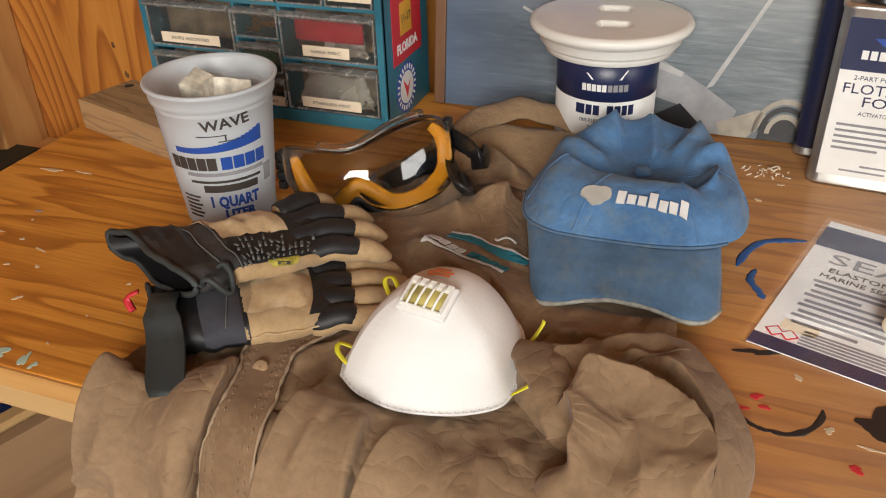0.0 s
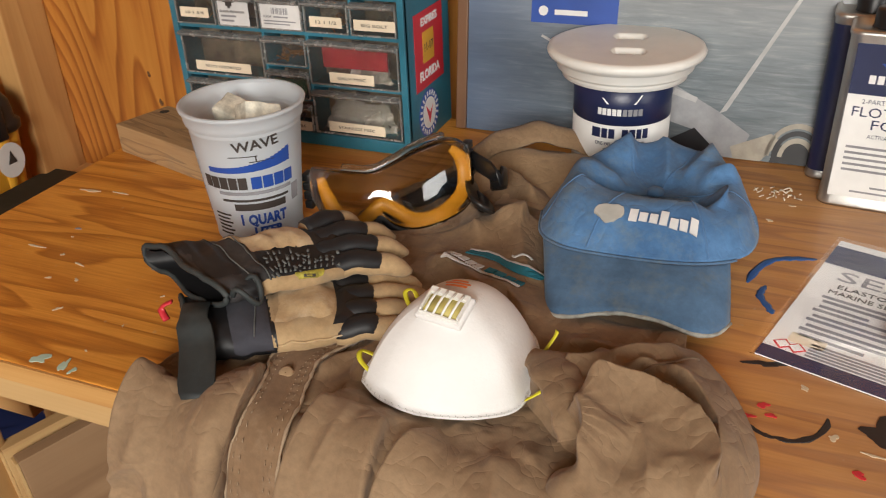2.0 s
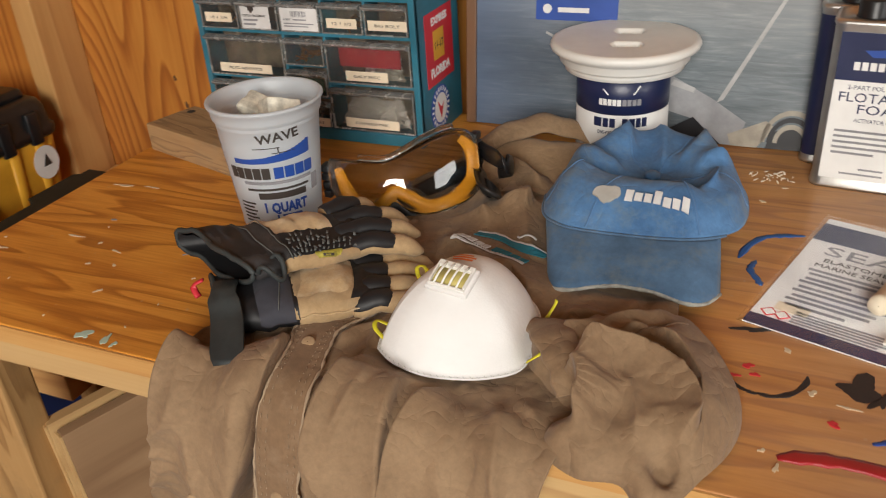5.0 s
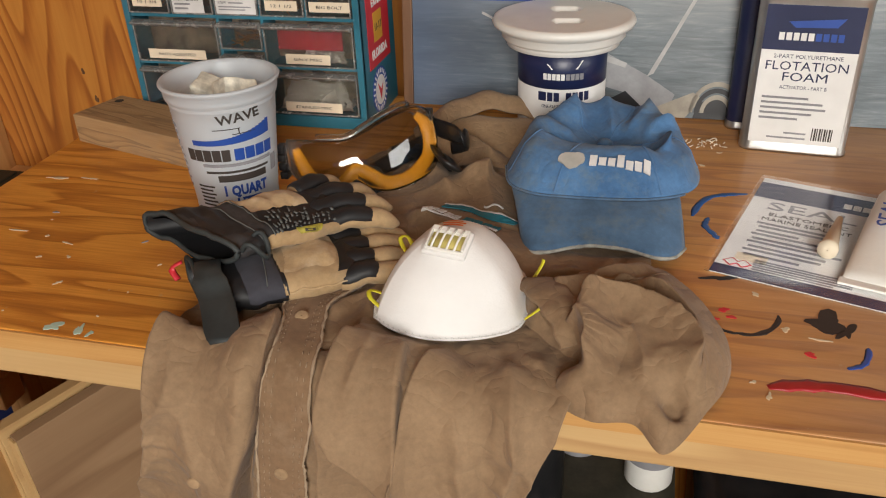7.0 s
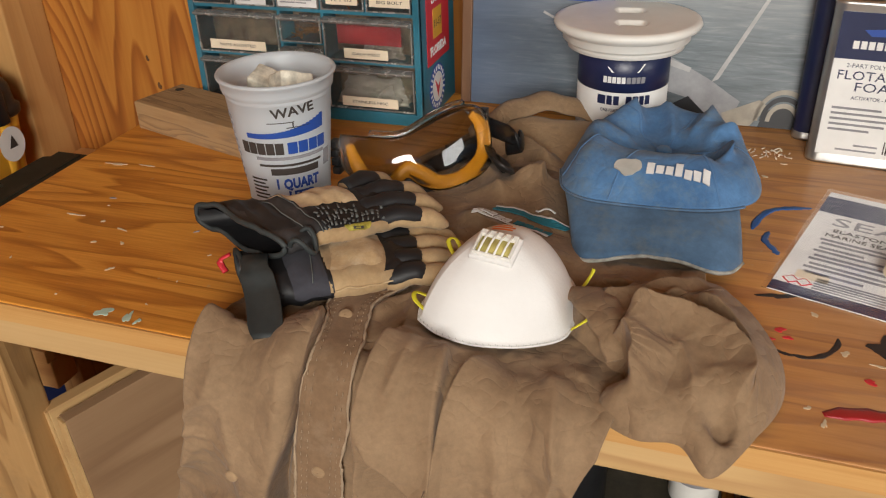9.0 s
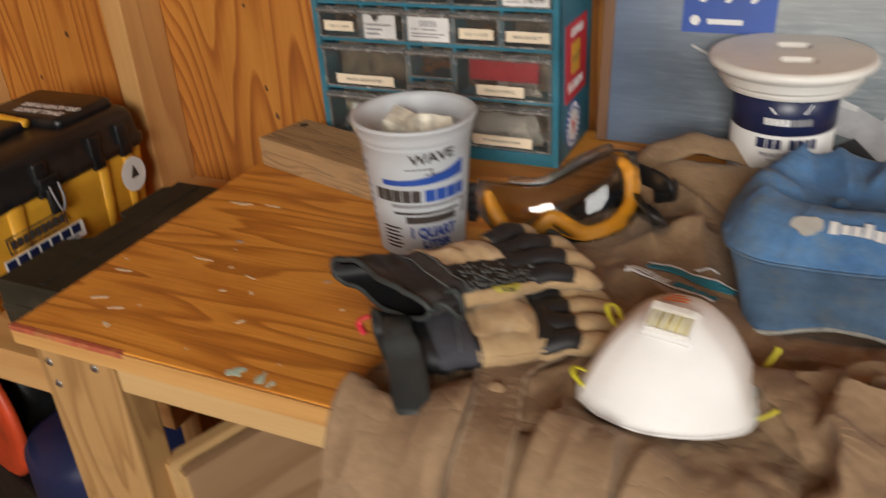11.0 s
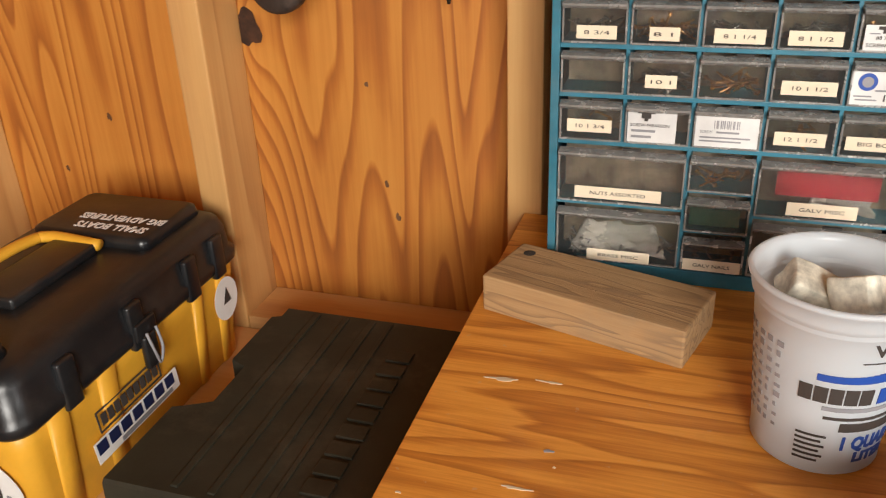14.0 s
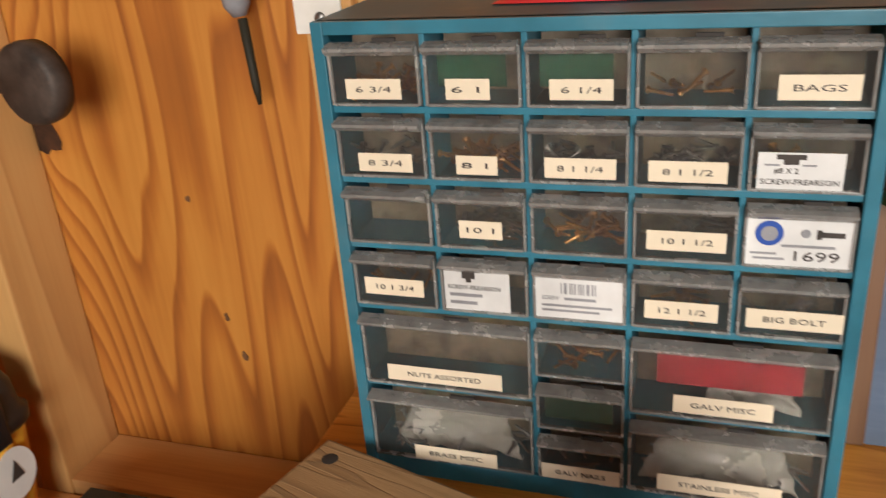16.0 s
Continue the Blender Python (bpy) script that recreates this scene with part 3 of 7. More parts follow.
            row.append((x, y, z0 + (z1 - z0) * t * (1 + 0.25 * noise.noise(Vector((u * 4, seed, 2))))))
        rows.append(row)
    return loft(rows, False, False)


def drawer(x0, x1, z0, z1, text="", tag=None, card=None, bits=0, seed=0, extra=None):
    """A clear drawer with its lip, a paper label and what lies in it."""
    d = part("drawer", box(x0 + 0.002, x1 - 0.002, CY0 - 0.003, CY0 - 0.0012, z0 + 0.002, z1 - 0.008, 0.0006), DRAWER_CLEAR, cab, "scuffed clear plastic drawer", False)
    h = z1 - z0
    lip = [(x0 + 0.002, x1 - 0.002)]
    pr = [(-0.0014, z1 - 0.0115), (-0.0075, z1 - 0.0105), (-0.0115, z1 - 0.0075), (-0.0118, z1 - 0.0055), (-0.007, z1 - 0.0042), (-0.001, z1 - 0.0034)]
    bm = loft([[(x, CY0 + y, z) for y, z in pr] for x in (x0 + 0.0025, x0 + 0.004, x1 - 0.004, x1 - 0.0025)])
    part("drawer_lip", bm, DRAWER_LIP, d, "milky finger lip", False)
    rim = box(x0 + 0.0016, x0 + 0.0034, CY0 - 0.0045, CY0 - 0.0008, z0 + 0.0016, z1 - 0.006, 0.0004)
    rim = box(x1 - 0.0034, x1 - 0.0016, CY0 - 0.0045, CY0 - 0.0008, z0 + 0.0016, z1 - 0.006, 0.0004, bm=rim)
    rim = box(x0 + 0.0034, x1 - 0.0034, CY0 - 0.0045, CY0 - 0.0008, z0 + 0.0012, z0 + 0.003, 0.0004, bm=rim)
    part("drawer_rim", rim, DRAWER_LIP, d, "", False)
    # panel added near the front, its pale colour making up for the shaded depth
    part("drawer_inside", box(x0 + 0.003, x1 - 0.003, CY0 + 0.034, CY0 + 0.036, z0 + 0.003, z1 - 0.004), DRAWER_BACK, d, "lightened panel set forward as the dim inside", False)
    # dark strip painted for the shade in the slot
    part("slot", box((x0 + x1) / 2 + 0.001, (x0 + x1) / 2 + min(0.018, (x1 - x0) * 0.25), CY0 - 0.0032, CY0 - 0.001, z1 - 0.003, z1 - 0.001), GAP_SHADE, d, "", False)
    if text:
        tw, th, tx, tz = tag
        cx, cz = x0 + tx, z0 + tz
        lab = part("paper_label", box(cx - tw / 2, cx + tw / 2, CY0 - 0.0046, CY0 - 0.0042, cz - th / 2, cz + th / 2), LABEL, d, "cream paper label", False)
        part("lettering", merge(None, words(text, 0.0052, tw * 0.64), on_front(cx, CY0 - 0.0047, cz - 0.0004)), INK, lab, "", False)
    if card:
        c0, c1, d0, d1, mat = card
        cd = part("paper_card", box(x0 + c0, x0 + c1, CY0 - 0.0036, CY0 - 0.0032, z0 + d0, z0 + d1), mat, d, "printed paper card", False)
        rnd = random.Random(seed)
        if mat is CARD_PAPER:
            printed(cd, x0 + c0, z0 + d0, c1 - c0, d1 - d0, seed)
    if bits:
        part("small_hardware", loose_bits(x0 + 0.01, x1 - 0.01, CY0 + 0.004, CY0 + 0.035, z0 + 0.003, bits, seed), BRONZE if seed % 3 == 0 else STEEL if seed < 30 or seed > 35 else GALV, d, "loose screws and nails", False)
    if seed in (32, 33, 34):
        r0, r1, hz = {32: (0.1, 0.9, 0.036), 33: (0.38, 0.86, 0.034), 34: (0.06, 0.9, 0.04)}[seed]
        bg_ = part("plastic_bag", crumpled_bag(x0 + (x1 - x0) * r0, x0 + (x1 - x0) * r1, z0 + 0.004, z0 + hz, seed), BAG_FILM, d, "crumpled clear plastic bag")
        md = bg_.modifiers.new("thick", "SOLIDIFY")
        md.thickness = 0.0004
    if extra:
        e0, e1, f0, f1, mat, nm = extra
        part(nm, box(x0 + e0, x0 + e1, CY0 + 0.003, CY0 + 0.004, z0 + f0, z0 + f1), mat, d, "", False)
    return d


DRAWER_LIP = paint("milky_drawer_lip", (0.5, 0.49, 0.47), 0.25, var=0.2, trans=0.6, scale=60)
BAG_FILM = paint("crumpled_film", (0.86, 0.85, 0.82), 0.25, var=0.1, trans=0.4)
BRONZE = paint("bronze_screws", (0.5, 0.26, 0.1), 0.35, 0.8, var=0.3, scale=80)
small = [["6 3/4", "6 1", "6 1/4", "", "BAGS"], ["8 3/4", "8 1", "8 1 1/4", "8 1 1/2", ""], ["", "10 1", "", "10 1 1/2", ""], ["10 1 3/4", "", "", "12 1 1/2", "BIG BOLT"]]
tags = [[(0.036, 0.0125, 0.03, 0.0085), (0.027, 0.0125, 0.028, 0.0085), (0.036, 0.012, 0.033, 0.0085), None, (0.04, 0.0135, 0.033, 0.01)],
        [(0.036, 0.012, 0.033, 0.0085), (0.026, 0.012, 0.031, 0.0085), (0.042, 0.0125, 0.032, 0.0085), (0.043, 0.0125, 0.031, 0.0085), None],
        [None, (0.028, 0.012, 0.031, 0.0085), None, (0.045, 0.0125, 0.032, 0.0085), None],
        [(0.042, 0.0125, 0.03, 0.0095), None, None, (0.043, 0.0125, 0.031, 0.0085), (0.053, 0.0125, 0.033, 0.008)]]
heap = [[26, 0, 0, 8, 0], [14, 34, 32, 34, 12], [0, 30, 26, 16, 0], [10, 0, 0, 12, 8]]
for r in range(4):
    for c in range(5):
        x0, z1 = IX0 + c * PX, IZ1 - r * PZ - 0.001
        card = None
        if (r, c) == (1, 4):
            card = (0.006, 0.05, 0.003, 0.024, CARD_PAPER)
        if (r, c) == (2, 4):
            card = (0.003, 0.059, 0.003, 0.034, CARD_PAPER)
        if (r, c) == (3, 1):
            card = (0.004, 0.048, 0.003, 0.036, CARD_PAPER)
        if (r, c) == (3, 2):
            card = (0.003, 0.058, 0.003, 0.032, CARD_PAPER)
        ex = (0.008, 0.05, 0.012, 0.035, GREEN, "folded_packet") if (r, c) in ((0, 1), (0, 2)) else None
        tag = tags[r][c]
        if tag:
            tag = (tag[0], tag[1], tag[2], tag[3] + (0.0035, 0.003, 0.0065, 0.0065)[r])
        drawer(x0, x0 + PX, z1 - PZ + 0.003, z1, small[r][c], tag, card, heap[r][c], r * 5 + c, ex)
z = IZ0 + BIG
drawer(IX0, IX0 + 2 * PX, z + 0.001, SMALL_BOTTOM - 0.002, "NUTS ASSORTED", (0.083, 0.0125, 0.06, 0.012), None, 0, 31)
drawer(IX0, IX0 + 2 * PX, IZ0, z - 0.002, "BRASS MISC", (0.062, 0.012, 0.064, 0.0085), None, 30, 32)
drawer(IX0 + 3 * PX, IX1, z + 0.001, SMALL_BOTTOM - 0.002, "GALV MISC", (0.06, 0.013, 0.059, 0.012), None, 0, 33, (0.018, 0.105, 0.022, 0.052, RED_BOX, "red_box"))
drawer(IX0 + 3 * PX, IX1, IZ0, z - 0.002, "STAINLESS MISC", (0.078, 0.013, 0.06, 0.012), None, 34, 34)
drawer(IX0 + 2 * PX, IX0 + 3 * PX, IZ0 + 2 * MID, SMALL_BOTTOM - 0.002, "", None, None, 14, 36)
drawer(IX0 + 2 * PX, IX0 + 3 * PX, IZ0 + MID, IZ0 + 2 * MID - 0.002, "", None, None, 0, 37, (0.006, 0.052, 0.006, 0.024, GREEN, "green_packet"))
drawer(IX0 + 2 * PX, IX0 + 3 * PX, IZ0, IZ0 + MID - 0.002, "GALV NAILS", (0.054, 0.012, 0.031, 0.008), None, 6, 38)

# stickers on the cabinet's side


def side_print(bm, y, z):
    """Lays an upright drawing on the cabinet's right-hand side."""
    return merge(None, bm, Matrix.Translation((CX1 + 0.0008, y, z)) @ Matrix.Rotation(radians(90), 4, "Z") @ FRONT)


reg = thing("registration_sticker", "red and white sticker with a yellow square, on the cabinet's side", "sticker")
part("sticker_sheet", box(CX1 + 0.0002, CX1 + 0.0007, 0.885, 0.972, 0.972, 1.066), RED, reg, "", False)
part("date_square", box(CX1 + 0.0008, CX1 + 0.001, 0.908, 0.942, 1.003, 1.041), YELLOW, reg, "yellow square", False)
part("lettering", side_print(words("EXPIRES", 0.013, 0.05, bold=0.0005), 0.93, 1.053), WHITE_PAPER, reg, "", False)
part("lettering", side_print(words("FLORIDA", 0.016, 0.062, bold=0.0006), 0.927, 0.988), WHITE_PAPER, reg, "", False)
part("lettering", merge(None, side_print(words("11-17", 0.014, 0.026), 0.925, 1.021), Matrix.Translation((0.0003, 0, 0))), INK, reg, "", False)
club = thing("round_sticker", "oval blue sticker with a white middle and red mark", "sticker")


def oval(rx, rz, y, z, x, t=0.0003):
    return merge(None, flat_shape([(rx * math.cos(2 * math.pi * i / 40), rz * math.sin(2 * math.pi * i / 40)) for i in range(40)], t), Matrix.Translation((x, y, z)) @ Matrix.Rotation(radians(90), 4, "Z") @ FRONT)


part("rim", oval(0.031, 0.031, 0.92, 0.937, CX1 + 0.0002), ROYAL, club, "", False)
part("middle", oval(0.02, 0.02, 0.92, 0.937, CX1 + 0.0007), WHITE_PAPER, club, "", False)
part("mark", side_print(flat_shape([(-0.011, 0.012), (0.0, -0.014), (0.011, 0.008), (0.002, 0.0)]), 0.92, 0.937), RED, club, "", False)
bm = None
for i in range(22):
    a = 2 * math.pi * i / 22
    bm = merge(bm, box(-0.0014, 0.0014, 0, 0.0003, -0.003, 0.003), Matrix.Translation((CX1 + 0.0009, 0.92 + 0.0255 * math.cos(a), 0.937 + 0.0255 * math.sin(a))) @ Matrix.Rotation(a - math.pi / 2, 4, "X") @ Matrix.Rotation(radians(90), 4, "Z"))
part("ring_print", bm, WHITE_PAPER, club, "", False)

# ---- on the bench ----
wood_block = part("wood_block", box(-0.1, 0.098, -0.04, 0.04, 0, 0.038, 0.0025, 2), GREY_WOOD, None, "", False)
wood_block.matrix_basis = pose(-0.679, 0.777, TOP, 0, 0, -16.6)
tagged(wood_block, "weathered grey offcut of sawn timber with a nail hole", "wood block")
# flat dark disc painted for the shade in the hole
part("nail_hole", merge(None, lathe([(0.0001, 0.0004), (0.005, 0.0003), (0.0062, 0.0)], 12), Matrix.Translation((-0.083, 0.022, 0.038))), GAP_SHADE, wood_block, "dark disc for the shaded hole")

# quart mixing tub
tub = thing("mixing_tub", "milky plastic quart mixing tub with blue and black print", "tub", pose(-0.499, 0.648, TOP, 0, 0, 27))
TR = lambda z: 0.0435 + 0.0135 * (z / 0.14)
prof = [(0.0005, 0.0025), (0.04, 0.0025), (0.0425, 0.0), (0.0445, 0.002)] + [(TR(z), z) for z in (0.01, 0.05, 0.1, 0.122)] + [(0.0575, 0.124), (0.0585, 0.128), (0.0588, 0.136), (0.0615, 0.1375), (0.062, 0.1395), (0.061, 0.141), (0.0583, 0.141), (0.0565, 0.136), (0.0555, 0.122)] + [(TR(z) - 0.0013, z) for z in (0.1, 0.05, 0.01)] + [(0.039, 0.0045), (0.0005, 0.0045)]
part("tub_wall", lathe(prof, 64), CUP_WHITE, tub, "")


def tub_print(bm, x, z):
    """Wraps a flat drawing round the tub."""
    merge(None, bm, Matrix.Translation((x, 0, z)) @ FRONT)
    return wrap(bm, 0.05, taper=lambda q: TR(q) + 0.0003)


def grid_box(x0, x1, z0, z1, n=10, t=0.0004):
    """An upright strip divided so that it can bend."""
    bm = None
    for i in range(n):
        bm = box(x0 + (x1 - x0) * i / n, x0 + (x1 - x0) * (i + 1) / n, -t, 0, z0, z1, bm=bm)
    return bm


def tub_bar(x0, x1, z0, z1, n=8):
    return wrap(grid_box(x0, x1, z0, z1, n), 0.05, taper=lambda q: TR(q) + 0.0002)


hull = None
for q in range(20):
    u = q / 20
    x = -0.036 + 0.082 * u
    hull = box(x, x + 0.00415, -0.0004, 0, 0.0835 + 0.0045 * u * u, 0.089 + 0.0155 * u ** 2.2, bm=hull)
part("print_band", wrap(hull, 0.05, taper=lambda q: TR(q) + 0.0002), ROYAL, tub, "blue hull shape", False)
part("lettering", tub_print(merge(None, words("WAVE", 0.014, 0.042, bold=0.0003), Matrix.Rotation(radians(5), 4, "Z")), 0.014, 0.112), INK, tub, "handwritten in black marker", False)
for k, (x0, x1, z0, z1, mt) in enumerate([(-0.012, 0.014, 0.1005, 0.1013, INK), (0.012, 0.0132, 0.0945, 0.1005, INK), (0.006, 0.03, 0.0945, 0.0953, INK), (-0.046, 0.002, 0.0655, 0.0785, INK), (0.005, 0.05, 0.0655, 0.0785, ROYAL), (-0.03, 0.046, 0.059, 0.0625, GREY_INK), (-0.028, 0.042, 0.0515, 0.054, INK), (-0.016, 0.038, 0.0415, 0.049, INK)]):
    if z1 - z0 > 0.009:
        n = 5 if mt is INK else 4
        for q in range(n):
            a0 = x0 + (x1 - x0) * q / n
            part("print_bar", tub_bar(a0, a0 + (x1 - x0) / n * 0.88, z0, z1, 2), mt, tub, "", False)
    else:
        part("print_bar", tub_bar(x0, x1, z0, z1), mt, tub, "", False)
part("lettering", tub_print(words("1 QUART", 0.016, 0.05, bold=0.0007), 0.012, 0.03), ROYAL, tub, "", False)
part("lettering", tub_print(words("LITER", 0.012, 0.033, bold=0.0006), 0.016, 0.0165), ROYAL, tub, "", False)
for k in range(6):
    part("scale_mark", tub_bar(-0.044, -0.026 + 0.003 * (k % 2), 0.012 + k * 0.0045, 0.0138 + k * 0.0045, 3), INK, tub, "", False)
for c in range(5):
    bm = None
    rnd = random.Random(c)
    for k in range(9):
        z0 = 0.03 + k * 0.0085
        bm = merge(bm, grid_box(-0.098 + c * 0.0085, -0.0955 + c * 0.0085 + rnd.uniform(0, 0.003), z0, z0 + 0.002 + rnd.uniform(0, 0.003), 1))
    tagged(part("scale_column", wrap(bm, 0.05, taper=lambda q: TR(q) + 0.0002), GREY_INK, tub, "", False), kind="stuff")
part("bar_code", tub_bar(0.047, 0.057, 0.042, 0.06, 3), GREY_INK, tub, "", False)

for k, (x, y, z, rx, ry, rz) in enumerate([(-0.018, 0.012, 0.116, 20, 25, 10), (0.015, 0.004, 0.122, -25, 15, 50), (0.0, -0.016, 0.088, 10, -30, 20), (0.0, 0.0, 0.06, 0, 10, 70), (0.004, 0.002, 0.032, 5, 0, 20), (0.0, 0.0, 0.017, 0, 0, 0)]):
    bm = box(-0.019, 0.019, -0.014, 0.014, -0.013, 0.013, 0.003, 2)
    bmesh.ops.subdivide_edges(bm, edges=bm.edges, cuts=2, use_grid_fill=True)
    for v in bm.verts:
        v.co += v.co.normalized() * 0.004 * noise.noise(v.co * 60 + Vector((k * 7, 0, 0)))
    ob = part("foam_lump", bm, FOAM_LUMP)
    ob.matrix_basis = pose(-0.499 + x, 0.648 + y, TOP + z, rx, ry, rz)
    tagged(ob, "mottled off-white cured foam lump in the tub", "foam lump", "lumps in the tub")

# paint can with its wide plastic lid
can = thing("paint_can", "quart paint can with navy and white label and wide white lid", "paint can", pose(-0.175, 0.912, TOP, 0, 0, 8))
part("can_body", lathe([(0.0005, 0.004), (0.051, 0.004), (0.0535, 0.0), (0.055, 0.002), (0.0545, 0.004), (0.054, 0.006), (0.054, 0.112), (0.055, 0.114), (0.0545, 0.117), (0.0005, 0.117)], 56), TIN, can, "")
part("can_label", lathe([(0.0542, 0.008), (0.0545, 0.0082), (0.0545, 0.069), (0.0542, 0.0692)], 56), WHITE_PAPER, can, "white paper label")
part("label_band", lathe([(0.0542, 0.0693), (0.0546, 0.0695), (0.0546, 0.11), (0.0542, 0.1102)], 56), NAVY, can, "navy label band")
# the lid: a wide stepped disc with two six-sided finger wells
def well(x, y):
    d = 0.0
    for s in (-1, 1):
        u, v = abs(x - 0.004), (y * s - 0.028)
        side = min((0.019 - u - 0.35 * abs(v)) / 0.004, (0.0115 - abs(v)) / 0.004)
        d = max(d, min(1.0, max(0.0, side)))
    return 0.0075 * d


lid_rim = [(0.08, 0.1455), (0.0845, 0.144), (0.0862, 0.14), (0.0845, 0.136), (0.0775, 0.1315), (0.0752, 0.13), (0.0748, 0.1225), (0.0735, 0.121), (0.07, 0.1195), (0.0685, 0.117), (0.0685, 0.1125), (0.066, 0.112), (0.066, 0.1171), (0.0005, 0.1172)]
rings = []
for k in range(40):
    r = 0.0005 + 0.0775 * k / 39
    rings.append([(r * math.cos(a), r * math.sin(a), 0.1446 + 0.0006 * r / 0.08 - well(r * math.cos(a), r * math.sin(a))) for a in [2 * math.pi * j / 120 for j in range(120)]])
rings += [[(r * math.cos(2 * math.pi * j / 120), r * math.sin(2 * math.pi * j / 120), z) for j in range(120)] for r, z in lid_rim]
lid = part("lid", loft(rings, False), WHITE, can, "off-white stepped plastic lid")


def can_print(bm, x, z, r=0.0546):
    merge(None, bm, Matrix.Translation((x, 0, z)) @ FRONT)
    return wrap(bm, r)


def can_bar(x0, x1, z0, z1, n=6, r=0.0546):
    return wrap(grid_box(x0, x1, z0, z1, n), r)


part("boat_emblem", can_print(flat_shape([(-0.022, 0.002), (0.022, 0.006), (0.015, -0.004), (-0.016, -0.0045)]), 0.002, 0.098, 0.0548), WHITE_PAPER, can, "", False)
for q in range(5):
    part("print_bar", can_bar(-0.024 + q * 0.0054, -0.0197 + q * 0.0054, 0.081, 0.0885, 2, 0.0548), WHITE_PAPER, can, "", False)
for q in range(4):
    part("print_bar", can_bar(0.0035 + q * 0.0056, 0.008 + q * 0.0056, 0.081, 0.0885, 2, 0.0548), GREY_INK, can, "", False)
for q, (x0, x1) in enumerate(((-0.03, -0.02), (-0.0185, -0.012), (-0.0105, -0.004), (0.004, 0.0105), (0.012, 0.0185), (0.02, 0.0255), (0.027, 0.033))):
    part("print_bar", can_bar(x0, x1, 0.0545, 0.0655, 2), NAVY, can, "", False)
part("lettering", can_print(words("ONE-PART POLYURETHANE", 0.0062, 0.055), 0.002, 0.0475), NAVY, can, "", False)
part("lettering", can_print(words("TOPSIDE PAINT", 0.0062, 0.036), 0.002, 0.0395), NAVY, can, "", False)
for q in range(4):
    part("print_bar", can_bar(-0.026, 0.012 - 0.006 * (q % 2), 0.029 - q * 0.006, 0.0308 - q * 0.006), GREY_INK, can, "", False)


# oblong cans of foam
def oblong_can(m, label, front_print):
    t = thing("oblong_can", label, "oblong can", m, "oblong cans")
    def rr(w, d, r, z, n=6):
        pts = []
        for cx, cy, a0 in ((w / 2 - r, d / 2 - r, 0), (-w / 2 + r, d / 2 - r, 90), (-w / 2 + r, -d / 2 + r, 180), (w / 2 - r, -d / 2 + r, 270)):
            for i in range(n + 1):
                a = radians(a0 + 90 * i / n)
                pts.append((cx + r * math.cos(a), cy + r * math.sin(a), z))
        return pts
    part("can_body", loft([rr(0.115, 0.06, 0.012, 0.004), rr(0.118, 0.063, 0.013, 0.0), rr(0.119, 0.064, 0.013, 0.003), rr(0.116, 0.061, 0.012, 0.006), rr(0.116, 0.061, 0.012, 0.176), rr(0.119, 0.064, 0.013, 0.179), rr(0.119, 0.064, 0.013, 0.182), rr(0.112, 0.057, 0.012, 0.184), rr(0.108, 0.053, 0.01, 0.181)]), TIN, t, "")
    part("cap", merge(None, lathe([(0.0005, 0.2), (0.014, 0.2), (0.0155, 0.198), (0.0155, 0.183), (0.0165, 0.1815)], 24), Matrix.Translation((-0.025, 0, 0))), BLACK, t, "black screw cap")
    if not front_print:
        part("label_sheet", loft([rr(0.1165, 0.0615, 0.012, 0.01), rr(0.1165, 0.0615, 0.012, 0.172)], False), NAVY, t, "")
        return t
    y = -0.0306
    part("label_sheet", box(-0.05, 0.05, y - 0.0003, y, 0.012, 0.172), WHITE_PAPER, t, "white label", False)
    part("label_band", box(-0.05, 0.05, y - 0.0006, y - 0.00035, 0.122, 0.172), NAVY, t, "navy band", False)
    part("boat_emblem", merge(None, flat_shape([(-0.028, 0.002), (0.03, 0.007), (0.022, -0.003), (-0.02, -0.0045)]), on_front(0.002, y - 0.0007, 0.152)), ROYAL, t, "", False)
    for q in range(9):
        part("print_bar", box(-0.034 + q * 0.0076, -0.0282 + q * 0.0076, y - 0.001, y - 0.0007, 0.1335, 0.142), WHITE_PAPER if q < 5 else ROYAL, t, "", False)
    for tx, zz, s, w in (("2-PART POLYURETHANE", 0.115, 0.0065, 0.072), ("FLOTATION", 0.104, 0.0145, 0.086), ("FOAM", 0.0915, 0.0145, 0.047), ("ACTIVATOR - PART B", 0.0795, 0.006, 0.05)):
        part("lettering", merge(None, words(tx, s, w), on_front(0, y - 0.0004, zz)), NAVY, t, "", False)
    for q, wd in enumerate((0.05, 0.066, 0.07, 0.056, 0.042)):
        part("print_bar", box(-0.042, -0.042 + wd, y - 0.0006, y - 0.0003, 0.066 - q * 0.0062, 0.0685 - q * 0.0062), GREY_INK, t, "", False)
    for q in range(9):
        part("bar_code", box(0.018 + q * 0.0026, 0.0192 + q * 0.0026 + 0.0006 * (q % 2), y - 0.0006, y - 0.0003, 0.018, 0.033), INK, t, "", False)
    part("print_bar", box(-0.012, 0.012, y - 0.0006, y - 0.0003, 0.024, 0.026), GREY_INK, t, "", False)
    part("print_bar", box(-0.03, 0.012, y - 0.0006, y - 0.0003, 0.018, 0.02), GREY_INK, t, "", False)
    return t


oblong_can(pose(0.104, 0.903, TOP, 0, 0, -5), "oblong tin of two-part foam with white and navy label", True)
oblong_can(pose(0.09, 0.966, TOP, 0, 0, -4), "second oblong tin standing behind the labelled one", False)

# ---- the shirt ----
def nz(x, y, s, k=0.0):
    return noise.noise(Vector((x * s, y * s, k)))


